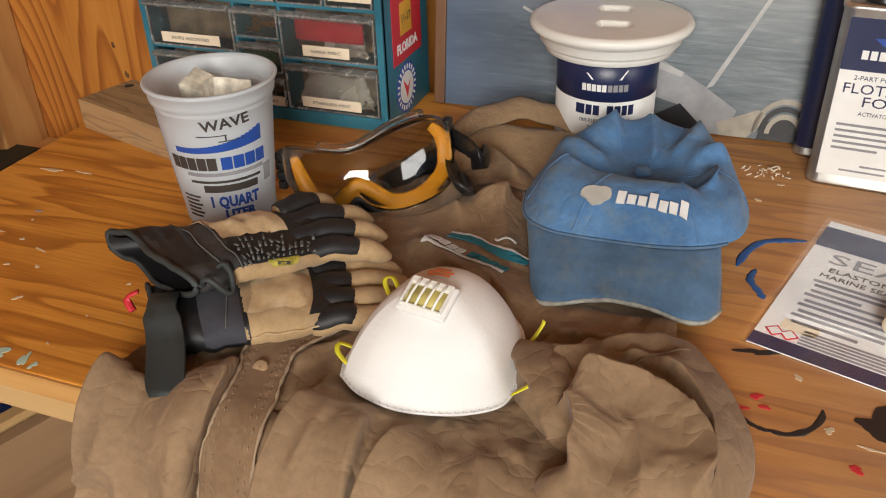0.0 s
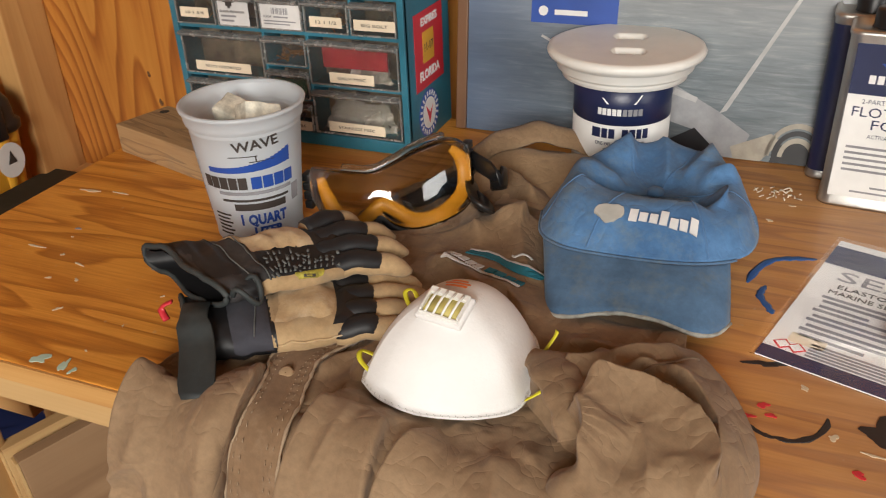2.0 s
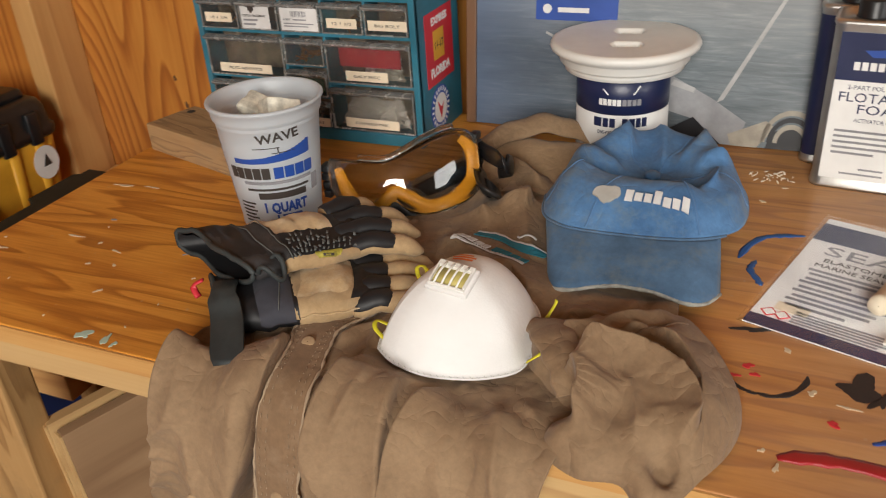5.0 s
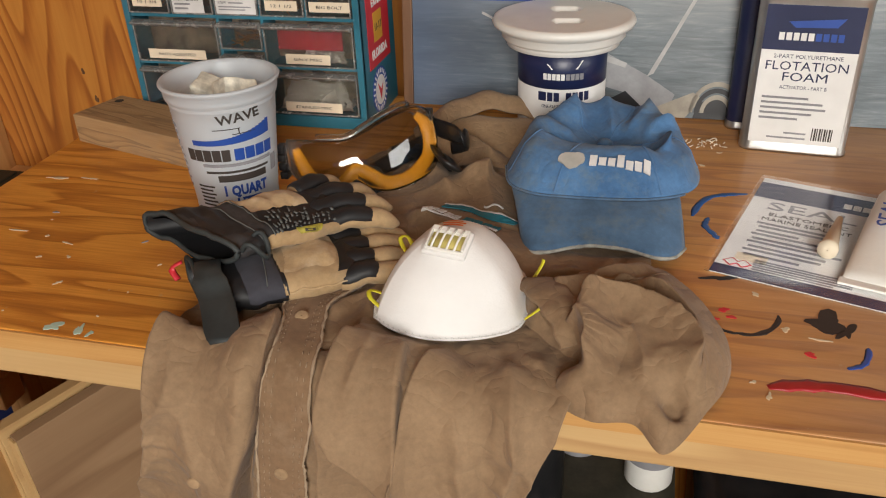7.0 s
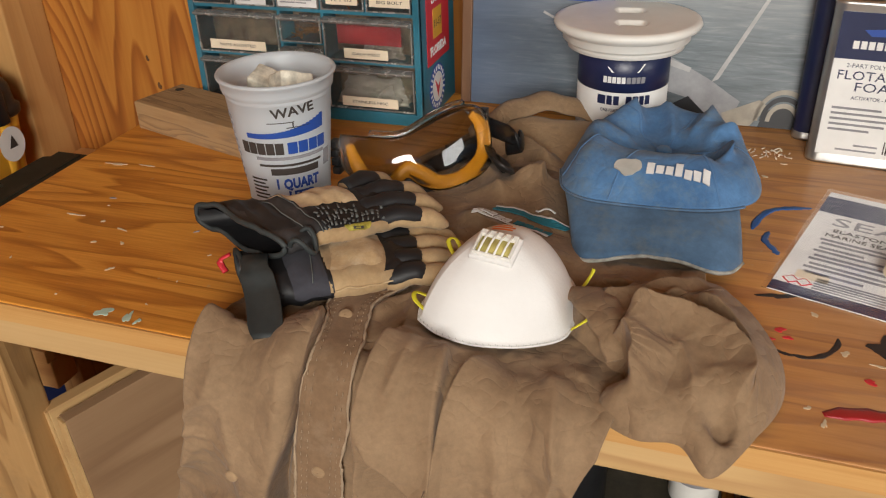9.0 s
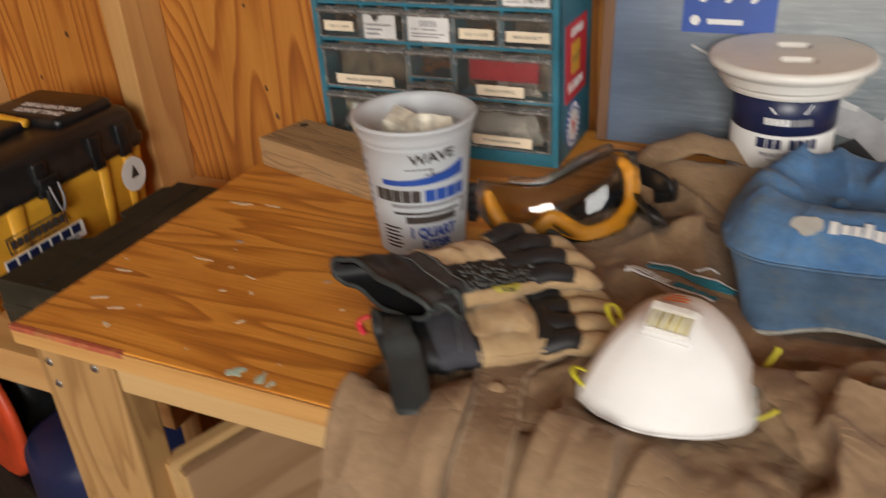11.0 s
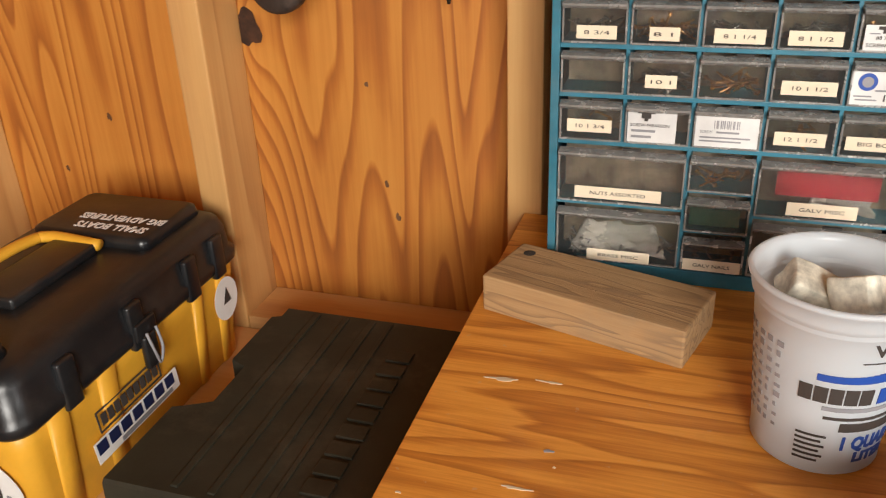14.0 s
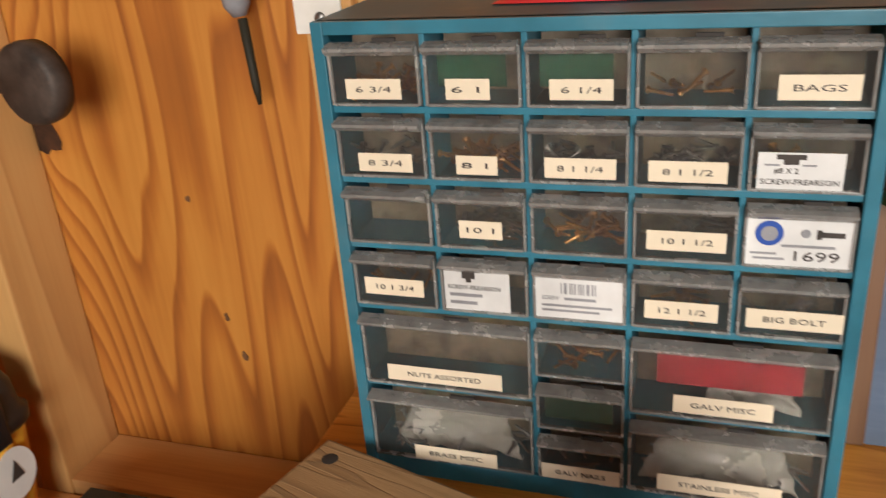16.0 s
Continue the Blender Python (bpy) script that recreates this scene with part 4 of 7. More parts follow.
def crease(X, Y, path, height, near, far, ends=0.03, power=1.2):
    """A fold that follows a path, with run-out 'near' on its left and 'far' on its right: its height, and how far it leans over its steep side."""
    best = np.full(X.shape, 1e9)
    side, along, total = np.zeros(X.shape), np.zeros(X.shape), 0.0
    nx, ny = np.zeros(X.shape), np.zeros(X.shape)
    pts = [(p.x, p.y) for p in spline([(x, y, 0) for x, y in path], 4 * len(path))]
    for (ax, ay), (bx, by) in zip(pts, pts[1:]):
        dx, dy = bx - ax, by - ay
        ln = math.hypot(dx, dy)
        k = np.clip(((X - ax) * dx + (Y - ay) * dy) / ln ** 2, 0, 1)
        d = np.hypot(X - ax - k * dx, Y - ay - k * dy)
        hit = d < best
        best = np.where(hit, d, best)
        side = np.where(hit, dx * (Y - ay) - dy * (X - ax), side)
        along = np.where(hit, total + k * ln, along)
        nx, ny = np.where(hit, -dy / ln, nx), np.where(hit, dx / ln, ny)
        total += ln
    run = np.where(side > 0, near, far)
    taper = np.clip(np.minimum(along, total - along) / ends, 0, 1)
    rise = height * np.exp(-(best / run) ** power) * taper * taper * (3 - 2 * taper)
    over = (1.0 if near < far else -1.0) * min(1.0, abs(math.log(near / far)) / 1.2) * np.maximum(rise, 0)
    return np.stack([rise, nx * over, ny * over])


def rough_field(X, Y, s, k=0.0):
    """Smooth noise over two arrays of places."""
    return np.array([[nz(float(x), float(y), s, k) for x, y in zip(rx, ry)] for rx, ry in zip(X, Y)])


ON = 0.86 - FRONT_Y          # length of the shirt that lies on the bench
LEFT = [(0.0, -0.335), (0.06, -0.36), (0.16, -0.405), (0.26, -0.40), (0.36, -0.42), (0.42, -0.43), (0.45, -0.436), (ON, -0.437), (0.527, -0.438), (0.595, -0.461), (0.657, -0.482), (0.85, -0.527)]
RIGHT = [(0.0, -0.16), (0.06, -0.13), (0.16, -0.09), (0.26, -0.055), (0.36, -0.04), (0.44, -0.075), (ON, -0.10), (0.52, -0.117), (0.58, -0.14), (0.66, -0.172), (0.85, -0.22)]
PLACKET = [(0.355, -0.3), (0.385, -0.321), (0.42, -0.331), (0.46, -0.324), (0.50, -0.317), (0.56, -0.325), (0.62, -0.333), (0.72, -0.345), (0.85, -0.36)]


def placket_x(w):
    return lerp(PLACKET, w) if w > 0.355 else -9.0


# folds of the hanging part and of the part on the bench: path, height, run-out on its left and right
HANG = [([(-0.348, 0.46), (-0.349, 0.50), (-0.359, 0.56), (-0.374, 0.64), (-0.395, 0.76)], -0.014, 0.007, 0.009),
        ([(-0.356, 0.425), (-0.349, 0.455), (-0.346, 0.48), (-0.354, 0.51), (-0.369, 0.562), (-0.385, 0.633), (-0.405, 0.76)], 0.021, 0.055, 0.006),
        ([(-0.44, 0.44), (-0.43, 0.48), (-0.436, 0.53), (-0.452, 0.60)], 0.009, 0.006, 0.018),
        ([(-0.425, 0.45), (-0.40, 0.53), (-0.40, 0.62), (-0.42, 0.74)], 0.006, 0.03, 0.022),
        ([(-0.415, 0.52), (-0.385, 0.56), (-0.40, 0.60)], 0.003, 0.01, 0.01),
        ([(-0.283, 0.41), (-0.272, 0.45), (-0.273, 0.49), (-0.276, 0.544), (-0.282, 0.61), (-0.29, 0.70), (-0.295, 0.77)], 0.015, 0.0055, 0.032),
        ([(-0.276, 0.488), (-0.261, 0.51), (-0.239, 0.535), (-0.22, 0.561), (-0.2, 0.592), (-0.175, 0.64), (-0.16, 0.70)], 0.014, 0.006, 0.03),
        ([(-0.24, 0.44), (-0.234, 0.465), (-0.229, 0.49), (-0.224, 0.523), (-0.219, 0.565)], 0.010, 0.022, 0.005),
        ([(-0.198, 0.45), (-0.206, 0.475), (-0.214, 0.505), (-0.218, 0.545), (-0.217, 0.60), (-0.222, 0.70)], 0.010, 0.005, 0.04),
        ([(-0.262, 0.455), (-0.254, 0.475), (-0.262, 0.505)], 0.007, 0.012, 0.005),
        ([(-0.302, 0.506), (-0.288, 0.502), (-0.274, 0.512)], 0.004, 0.006, 0.004),
        ([(-0.23, 0.575), (-0.243, 0.60), (-0.258, 0.66), (-0.262, 0.74)], 0.009, 0.016, 0.005),
        ([(-0.20, 0.60), (-0.205, 0.65), (-0.195, 0.74)], 0.009, 0.006, 0.02),
        ([(-0.15, 0.46), (-0.14, 0.52), (-0.155, 0.60), (-0.17, 0.70)], 0.007, 0.03, 0.012),
        ([(-0.185, 0.47), (-0.175, 0.52), (-0.18, 0.60)], 0.004, 0.016, 0.016),
        ([(-0.335, 0.545), (-0.36, 0.59), (-0.352, 0.66), (-0.35, 0.76)], 0.006, 0.014, 0.02)]
FLAT = [([(-0.31, 0.33), (-0.285, 0.38), (-0.262, 0.43)], 0.012, 0.010, 0.014), ([(-0.29, 0.30), (-0.262, 0.34), (-0.25, 0.40)], 0.010, 0.008, 0.014),
        ([(-0.30, 0.23), (-0.25, 0.26), (-0.20, 0.30)], 0.008, 0.008, 0.018), ([(-0.25, 0.13), (-0.21, 0.18), (-0.18, 0.25)], 0.012, 0.014, 0.007),
        ([(-0.33, 0.11), (-0.29, 0.15), (-0.25, 0.20)], 0.012, 0.008, 0.018), ([(-0.30, 0.05), (-0.26, 0.07), (-0.22, 0.11)], 0.014, 0.012, 0.012),
        ([(-0.19, 0.04), (-0.165, 0.09), (-0.15, 0.17)], 0.014, 0.009, 0.016), ([(-0.27, 0.16), (-0.22, 0.165), (-0.15, 0.20)], 0.012, 0.012, 0.02),
        ([(-0.15, 0.33), (-0.10, 0.335), (-0.05, 0.36)], 0.008, 0.010, 0.014), ([(-0.38, 0.36), (-0.34, 0.38), (-0.30, 0.43)], 0.007, 0.008, 0.012),
        ([(-0.235, 0.27), (-0.20, 0.28), (-0.17, 0.32)], 0.006, 0.006, 0.012), ([(-0.33, 0.26), (-0.27, 0.30), (-0.21, 0.33)], 0.007, 0.006, 0.014)]
PRESS = [(-0.205, 0.475, 0.085, 0.082, 0.9125), (-0.405, 0.42, 0.04, 0.05, 0.912), (-0.37, 0.485, 0.09, 0.045, 0.909), (-0.31, 0.55, 0.07, 0.05, 0.91), (-0.1, 0.68, 0.11, 0.12, 0.907), (-0.37, 0.7, 0.09, 0.05, 0.908), (-0.07, 0.45, 0.08, 0.085, 0.912)]


def pressed(P):
    """What lies on the shirt holds it down."""
    for cx, cy, rx, ry, top in PRESS:
        d = ((P[..., 0] - cx) / rx) ** 2 + ((P[..., 1] - cy) / ry) ** 2
        lim = top + 0.03 * np.clip(d - 0.7, 0, 1)
        hit = (d < 1.3) & (P[..., 1] > FRONT_Y + 0.012)
        P[..., 2][hit] = np.minimum(P[..., 2][hit], lim[hit])


shirt = thing("work_shirt", "crumpled khaki work shirt draped over the bench's front edge", "shirt")
NU, NW, WL = 190, 320, 0.78
WS = np.linspace(0, WL, NW + 1)
LEFT_W = [lerp(LEFT, w_) + 0.003 * nz(w_, 0.0, 16, 1.0) for w_ in WS]
RIGHT_W = [lerp(RIGHT, w_) + 0.005 * nz(w_, 5.0, 16, 2.0) for w_ in WS]
SX = np.array([np.linspace(l, r, NU + 1) for l, r in zip(LEFT_W, RIGHT_W)])
SW = np.repeat(WS[:, None], NU + 1, axis=1)
wx = SX + 0.004 * rough_field(SX, SW, 22, 21)
ww = SW + 0.005 * rough_field(SX, SW, 18, 23)
steep_part = np.clip((SW - 0.43) / 0.06, 0, 1) * 0.75 + 0.25
rnd = random.Random(11)
WRINKLES = []
for _ in range(46):
    x0, w0 = rnd.uniform(-0.30, -0.11), rnd.uniform(0.44, 0.70)
    if rnd.random() < 0.25:
        x0 = rnd.uniform(-0.46, -0.38)
    a = math.atan2(w0 - 0.40, (x0 + 0.205) * 1.6) + rnd.uniform(-0.5, 0.5)
    ln = rnd.uniform(0.02, 0.06)
    WRINKLES.append(([(x0 - ln * math.cos(a), w0 - ln * math.sin(a)), (x0 + rnd.uniform(-0.004, 0.004), w0), (x0 + ln * math.cos(a), w0 + ln * math.sin(a))], rnd.uniform(0.0035, 0.008) * rnd.choice((1, 1, -0.8)), rnd.uniform(0.003, 0.006), rnd.uniform(0.006, 0.012)))
tight = lambda r: r if r < 0.008 else 0.008 + (r - 0.008) * 0.55
hang = sum(crease(wx, ww, p, 1.75 * h, tight(a), tight(c)) for p, h, a, c in HANG) * steep_part + sum(crease(wx, ww, *f) for f in WRINKLES)
flat_ = sum(crease(wx, ww, p, 1.6 * h, a, c) for p, h, a, c in FLAT)
lift = 0.010 + 0.012 * np.clip((SW - 0.47) / 0.05, 0, 1) + hang[0] + flat_[0]
lift += 0.0025 * rough_field(SX, SW * 0.6, 24) + 0.0010 * rough_field(SX, SW, 75, 3.0)
lift += 0.0016 * (1 - 2.5 * np.abs(rough_field(SX - 0.4 * SW, SW * 0.6 + SX, 34, 11.0)))
band = np.exp(-((SX - np.array([placket_x(w_) for w_ in WS])[:, None]) / 0.021) ** 6)
lift = np.maximum(0.0045, lift * (1 - band) + (0.011 + 0.012 * np.clip((SW - 0.47) / 0.05, 0, 1)) * band)
inside = np.clip(np.minimum(SX - SX[:, :1], SX[:, -1:] - SX) / 0.03, 0, 1) * (1 - band)
lean_x, lean_w = 0.4 * (hang[1] + flat_[1]) * inside, 0.35 * (hang[2] + flat_[2]) * inside
BEND = 0.02
ang = np.clip((SW - ON + BEND * 0.7) / (BEND * 1.57), 0, 1) * math.pi / 2
flat_y = 0.86 - np.minimum(SW, ON - BEND * 0.7)
down = np.maximum(0.0, SW - (ON + BEND * 0.87))
rad_ = BEND + lift
CLOTH = np.stack([SX, np.where(SW < ON - BEND * 0.7, flat_y, FRONT_Y + BEND * 0.7 - rad_ * np.sin(ang)), np.where(SW < ON - BEND * 0.7, TOP + lift, TOP - BEND + rad_ * np.cos(ang) - down)], axis=2)
CLOTH[..., 0] += lean_x
CLOTH[..., 1] -= np.where(SW < ON - BEND, lean_w, 0)
CLOTH[..., 2] -= np.where(SW > ON + BEND, lean_w, 0)
pressed(CLOTH)
for _ in range(1):
    CLOTH[1:-1, 1:-1] = 0.5 * CLOTH[1:-1, 1:-1] + 0.125 * (CLOTH[2:, 1:-1] + CLOTH[:-2, 1:-1] + CLOTH[1:-1, 2:] + CLOTH[1:-1, :-2])
CNORM = np.cross(np.gradient(CLOTH, axis=0), np.gradient(CLOTH, axis=1))
CNORM /= np.linalg.norm(CNORM, axis=2)[..., None] + 1e-9
if CNORM[20, 40, 2] < 0:
    CNORM = -CNORM


def shirt_at(x, w, up=0.0):
    """The place on the shirt's outside at x, w metres down its length."""
    fi = min(NW - 1e-4, max(0.0, w / WL * NW))
    i = int(fi)
    l, r = LEFT_W[i], RIGHT_W[i]
    fj = min(NU - 1e-4, max(0.0, (x - l) / (r - l) * NU))
    j = int(fj)
    a, b2 = fi - i, fj - j
    p = CLOTH[i, j] * (1 - a) * (1 - b2) + CLOTH[i + 1, j] * a * (1 - b2) + CLOTH[i, j + 1] * (1 - a) * b2 + CLOTH[i + 1, j + 1] * a * b2
    return Vector(p + CNORM[i, j] * up)


ob = part("shirt_front", loft([[Vector(q) for q in row] for row in CLOTH.tolist()], False, False), SHIRT, shirt, "khaki twill front")
md = ob.modifiers.new("thick", "SOLIDIFY")
md.thickness, md.offset = 0.003, -1.0
md = ob.modifiers.new("smooth", "SUBSURF")
md.levels = md.render_levels = 1


placket_path = [(x, w2) for w2, x in PLACKET[:-1]] + [(-0.352, 0.775)]
SEAM = cloth("khaki_seam", (0.17, 0.105, 0.06), (0.22, 0.14, 0.085))
PALE_SEAM = cloth("pale_khaki_edge", (0.3, 0.21, 0.13), (0.44, 0.33, 0.22))
PUCKER = cloth("khaki_worn_band", (0.19, 0.113, 0.059), (0.255, 0.158, 0.086), wear=(0.31, 0.215, 0.135))
pp = spline([(x, w2, 0) for x, w2 in placket_path], 120)
mid_ = [shirt_at(p.x, p.y, 0.0035) for p in pp]
mid_ = [sum((mid_[max(0, min(119, i + k))] for k in range(-3, 4)), Vector()) / 7 for i in range(120)]
PRINGS = []
for i, p in enumerate(pp):
    row = []
    for j in range(17):
        u = j / 8 - 1
        q = shirt_at(p.x + 0.0205 * u, p.y, 0.003)
        q = Vector((q.x, q.y * 0.4 + mid_[i].y * 0.6, q.z * 0.4 + mid_[i].z * 0.6))
        edge = 0.0022 + 0.0012 * (1 - abs(u) ** 8)
        groove = -0.0011 * (math.exp(-((abs(u) - 0.8) / 0.07) ** 2) + math.exp(-((abs(u) - 0.5) / 0.07) ** 2))
        puck = 0.0011 * math.sin(i * 1.7 + j) * math.exp(-((abs(u) - 0.66) / 0.16) ** 2)
        nn = Vector((0, -0.6, 0.8)) if p.y < ON else Vector((0, -1, 0.1))
        row.append(q + nn * (edge + groove + puck))
    PRINGS.append(row)
ob = part("placket", loft(PRINGS, False, False), PUCKER, shirt, "button placket with puckered double stitching")
md = ob.modifiers.new("thick", "SOLIDIFY")
md.thickness = 0.004
for j in (2, 4, 12, 14):
    bm = None
    for i in range(4, 116, 2):
        a = PRINGS[i][j].copy()
        a.y -= 0.0006
        a.z += 0.0006
        b2 = a.lerp(PRINGS[i + 1][j] + Vector((0, -0.0006, 0.0006)), 0.6)
        bm = merge(bm, tube([a, b2], 0.00034, 4))
    tagged(part("stitching", bm, PALE_SEAM, shirt), kind="stuff")
# shading contrast of the placket's edges put into colour as pale tubes
for j in (0, 16):
    part("placket_edge", tube([r_[j] for r_ in PRINGS], [0.0012 + 0.0004 * math.sin(i * 1.3) for i in range(120)], 6), PALE_SEAM, shirt, "pale edge line in place of edge shading")
for w_ in (0.44, 0.565, 0.7):
    p = min((q for r_ in PRINGS for q in r_[8:9]), key=lambda q: (q - shirt_at(placket_x(w_), w_, 0.006)).length)
    bm = lathe([(0.0004, 0.0012), (0.0045, 0.0014), (0.0058, 0.0008), (0.006, -0.001)], 20)
    part("button", merge(None, bm, Matrix.Translation(p) @ (FRONT if w_ > ON else Matrix.Rotation(radians(25), 4, "X"))), SHIRT_IN, shirt, "buttonhole and covered button")
p = shirt_at(-0.396, 0.561, 0.001)
part("button", merge(None, lathe([(0.0004, 0.002), (0.004, 0.0024), (0.0055, 0.0014), (0.0056, 0)], 18), Matrix.Translation(p) @ FRONT), SHIRT_IN, shirt, "small brown button")

# collar and yoke behind the goggles
cl = spline([(-0.335, 0.79, 0.925), (-0.312, 0.83, 0.939), (-0.275, 0.868, 0.948), (-0.232, 0.882, 0.944), (-0.19, 0.872, 0.925)], 28)
bm = loft([[p + Vector((0.35, -0.8, -0.45)) * (t * 0.032 - 0.012) + Vector((0, 0, 0.006 * math.sin(t * math.pi) + 0.002 * math.sin(i * 0.9))) for t in [q / 7 for q in range(8)]] for i, p in enumerate(cl)], False, False)
ob = part("collar", bm, SHIRT, shirt, "turned-down collar")
md = ob.modifiers.new("thick", "SOLIDIFY")
md.thickness = 0.004
bm = loft([[Vector((x, y, TOP + 0.012 + 0.022 * math.exp(-((y - 0.84) / 0.04) ** 2) + 0.008 * nz(x, y, 30, 9))) for x in [-0.315 + 0.145 * q / 14 + 0.03 * (y - 0.76) for q in range(15)]] for y in [0.745 + 0.135 * k / 14 for k in range(15)]], False, False)
part("yoke_lining", bm, SHIRT_IN, shirt, "brown inside of the neck")
part("pocket_flap", loft([[shirt_at(-0.262 + 0.028 * q / 6 - 0.02 * (w2 - 0.36), w2, 0.004 - 0.002 * abs(q - 3) / 3) for q in range(7)] for w2 in [0.355 + 0.045 * k / 7 for k in range(8)]], False, False), SHIRT_IN, shirt, "dark stitched flap")

# chest embroidery
EC, EA = (-0.232, 0.618), radians(-14)


def emb_xy(u, v):
    return (EC[0] + u * math.cos(EA) - v * math.sin(EA), EC[1] + u * math.sin(EA) + v * math.cos(EA))


def emb_band(u0, u1, v, h, name, mat, wave=0.0, n=14):
    bm = loft([[shirt_at(*(lambda q: (q[0], 0.86 - q[1]))(emb_xy(u0 + (u1 - u0) * i / n, v + wave * math.sin(i / n * 6.0) + s * h / 2)), 0.0022) for s in (-1, 0, 1)] for i in range(n + 1)], False, False)
    ob = part(name, bm, mat, shirt, "", False)
    md = ob.modifiers.new("thick", "SOLIDIFY")
    md.thickness = 0.0012


emb_band(-0.034, 0.046, 0.014, 0.009, "embroidered_wave", TEAL_THREAD, 0.004)
emb_band(-0.036, 0.044, 0.0205, 0.0022, "embroidered_line", THREAD, 0.004)
emb_band(0.004, 0.022, 0.03, 0.002, "embroidered_line", THREAD, -0.002)
for q in range(5):
    emb_band(-0.046 + q * 0.0086, -0.0395 + q * 0.0086, -0.003 - 0.001 * q, 0.0085, "embroidered_bar", THREAD, 0, 3)
for q in range(4):
    emb_band(0.0 + q * 0.0105, 0.0085 + q * 0.0105, -0.006 - 0.001 * q, 0.0085, "embroidered_bar", TEAL_THREAD, 0, 3)
emb_band(-0.04, 0.04, -0.0155, 0.003, "embroidered_line", THREAD, 0)

# the bunched sleeve
SC = (-0.06, 0.445)
OUT = [(-0.165, 0.485), (-0.15, 0.503), (-0.128, 0.514), (-0.085, 0.533), (-0.046, 0.55), (-0.022, 0.532), (0.004, 0.487), (0.014, 0.45), (0.010, 0.412), (-0.009, 0.372), (-0.033, 0.343), (-0.055, 0.362), (-0.085, 0.36), (-0.112, 0.372), (-0.113, 0.39), (-0.11, 0.41), (-0.124, 0.428), (-0.147, 0.45)]
SLEEVE_FOLDS = [([(-0.122, 0.432), (-0.1, 0.428), (-0.086, 0.405), (-0.09, 0.372)], 0.018, 0.022, 0.005),
                ([(-0.11, 0.436), (-0.075, 0.448), (-0.045, 0.437), (-0.022, 0.412), (-0.022, 0.38)], 0.017, 0.0065, 0.026),
                ([(-0.06, 0.50), (-0.028, 0.47), (-0.008, 0.43), (-0.012, 0.375)], 0.010, 0.02, 0.006),
                ([(-0.112, 0.384), (-0.086, 0.366), (-0.04, 0.366)], 0.010, 0.02, 0.01),
                ([(-0.075, 0.43), (-0.055, 0.405), (-0.05, 0.375)], 0.006, 0.012, 0.007),
                ([(-0.14, 0.468), (-0.09, 0.50), (-0.045, 0.535)], 0.006, 0.02, 0.03),
                ([(-0.13, 0.44), (-0.10, 0.455), (-0.07, 0.47)], 0.003, 0.006, 0.01)]
SLEEVE_WRINKLES = []
for _ in range(26):
    x0, y0 = rnd.uniform(-0.14, 0.0), rnd.uniform(0.37, 0.51)
    a, ln = math.atan2(y0 - 0.43, x0 + 0.13) + rnd.uniform(-0.7, 0.7), rnd.uniform(0.012, 0.03)
    SLEEVE_WRINKLES.append(([(x0 - ln * math.cos(a), y0 - ln * math.sin(a)), (x0, y0 + rnd.uniform(-0.003, 0.003)), (x0 + ln * math.cos(a), y0 + ln * math.sin(a))], rnd.uniform(0.0015, 0.0035), rnd.uniform(0.003, 0.005), rnd.uniform(0.005, 0.01)))
outline = spline([(x, y, 0) for x, y in OUT] + [(OUT[0][0], OUT[0][1], 0)], 161)[:-1]
NS = 120
SCLOTH = np.zeros((NS + 1, NS + 1, 3))
SR = np.zeros((NS + 1, NS + 1))
for i in range(NS + 1):
    for j in range(NS + 1):
        u, v = 2 * i / NS - 1, 2 * j / NS - 1
        du, dv = u * math.sqrt(1 - v * v / 2), v * math.sqrt(1 - u * u / 2)
        r = min(1.0, math.hypot(du, dv))
        k = (math.atan2(dv, du) / (2 * math.pi)) % 1.0 * 160
        p = outline[int(k) % 160].lerp(outline[(int(k) + 1) % 160], k - int(k))
        SCLOTH[i, j] = (SC[0] + (p.x - SC[0]) * r, SC[1] + (p.y - SC[1]) * r, 0)
        SR[i, j] = r
sx, sy = SCLOTH[..., 0], SCLOTH[..., 1]
tx, ty = sx + 0.003 * rough_field(sx, sy, 40, 31), sy + 0.003 * rough_field(sx, sy, 40, 33)
dome = np.clip(1 - SR ** 4.5, 0, 1) ** 0.55
folds_ = sum(crease(tx, ty, p, 1.55 * h, tight(a) * 0.85, tight(c) * 0.85, 0.02) for p, h, a, c in SLEEVE_FOLDS + SLEEVE_WRINKLES)
lift = folds_[0] + 0.002 * rough_field(sx, sy, 45, 4) + 0.0008 * rough_field(sx, sy, 110, 6)
for cx, cy, rr, dp in ((-0.106, 0.404, 0.011, 0.030), (-0.029, 0.372, 0.009, 0.022), (-0.062, 0.398, 0.02, 0.005)):
    lift -= dp * np.exp(-((tx - cx) ** 2 + (ty - cy) ** 2) / rr ** 2)
dome = np.maximum(dome, np.exp(-((sx + 0.135) / 0.03) ** 2 - ((sy - 0.462) / 0.04) ** 2) * np.clip(1.02 - SR, 0, 0.12) / 0.12)
SCLOTH[..., 2] = TOP + 0.004 + np.maximum(0.006, 0.026 + 0.06 * (sy - 0.43) + lift) * dome - 0.35 * np.clip(FRONT_Y + 0.006 - sy, 0, 0.04)
SCLOTH[..., 0] += 0.45 * folds_[1] * dome
SCLOTH[..., 1] += 0.45 * folds_[2] * dome
sleeve = part("sleeve", loft([[Vector(q) for q in row] for row in SCLOTH.tolist()], False, False), SHIRT, shirt, "bunched rolled-up sleeve")
md = sleeve.modifiers.new("smooth", "SUBSURF")
md.levels = md.render_levels = 1
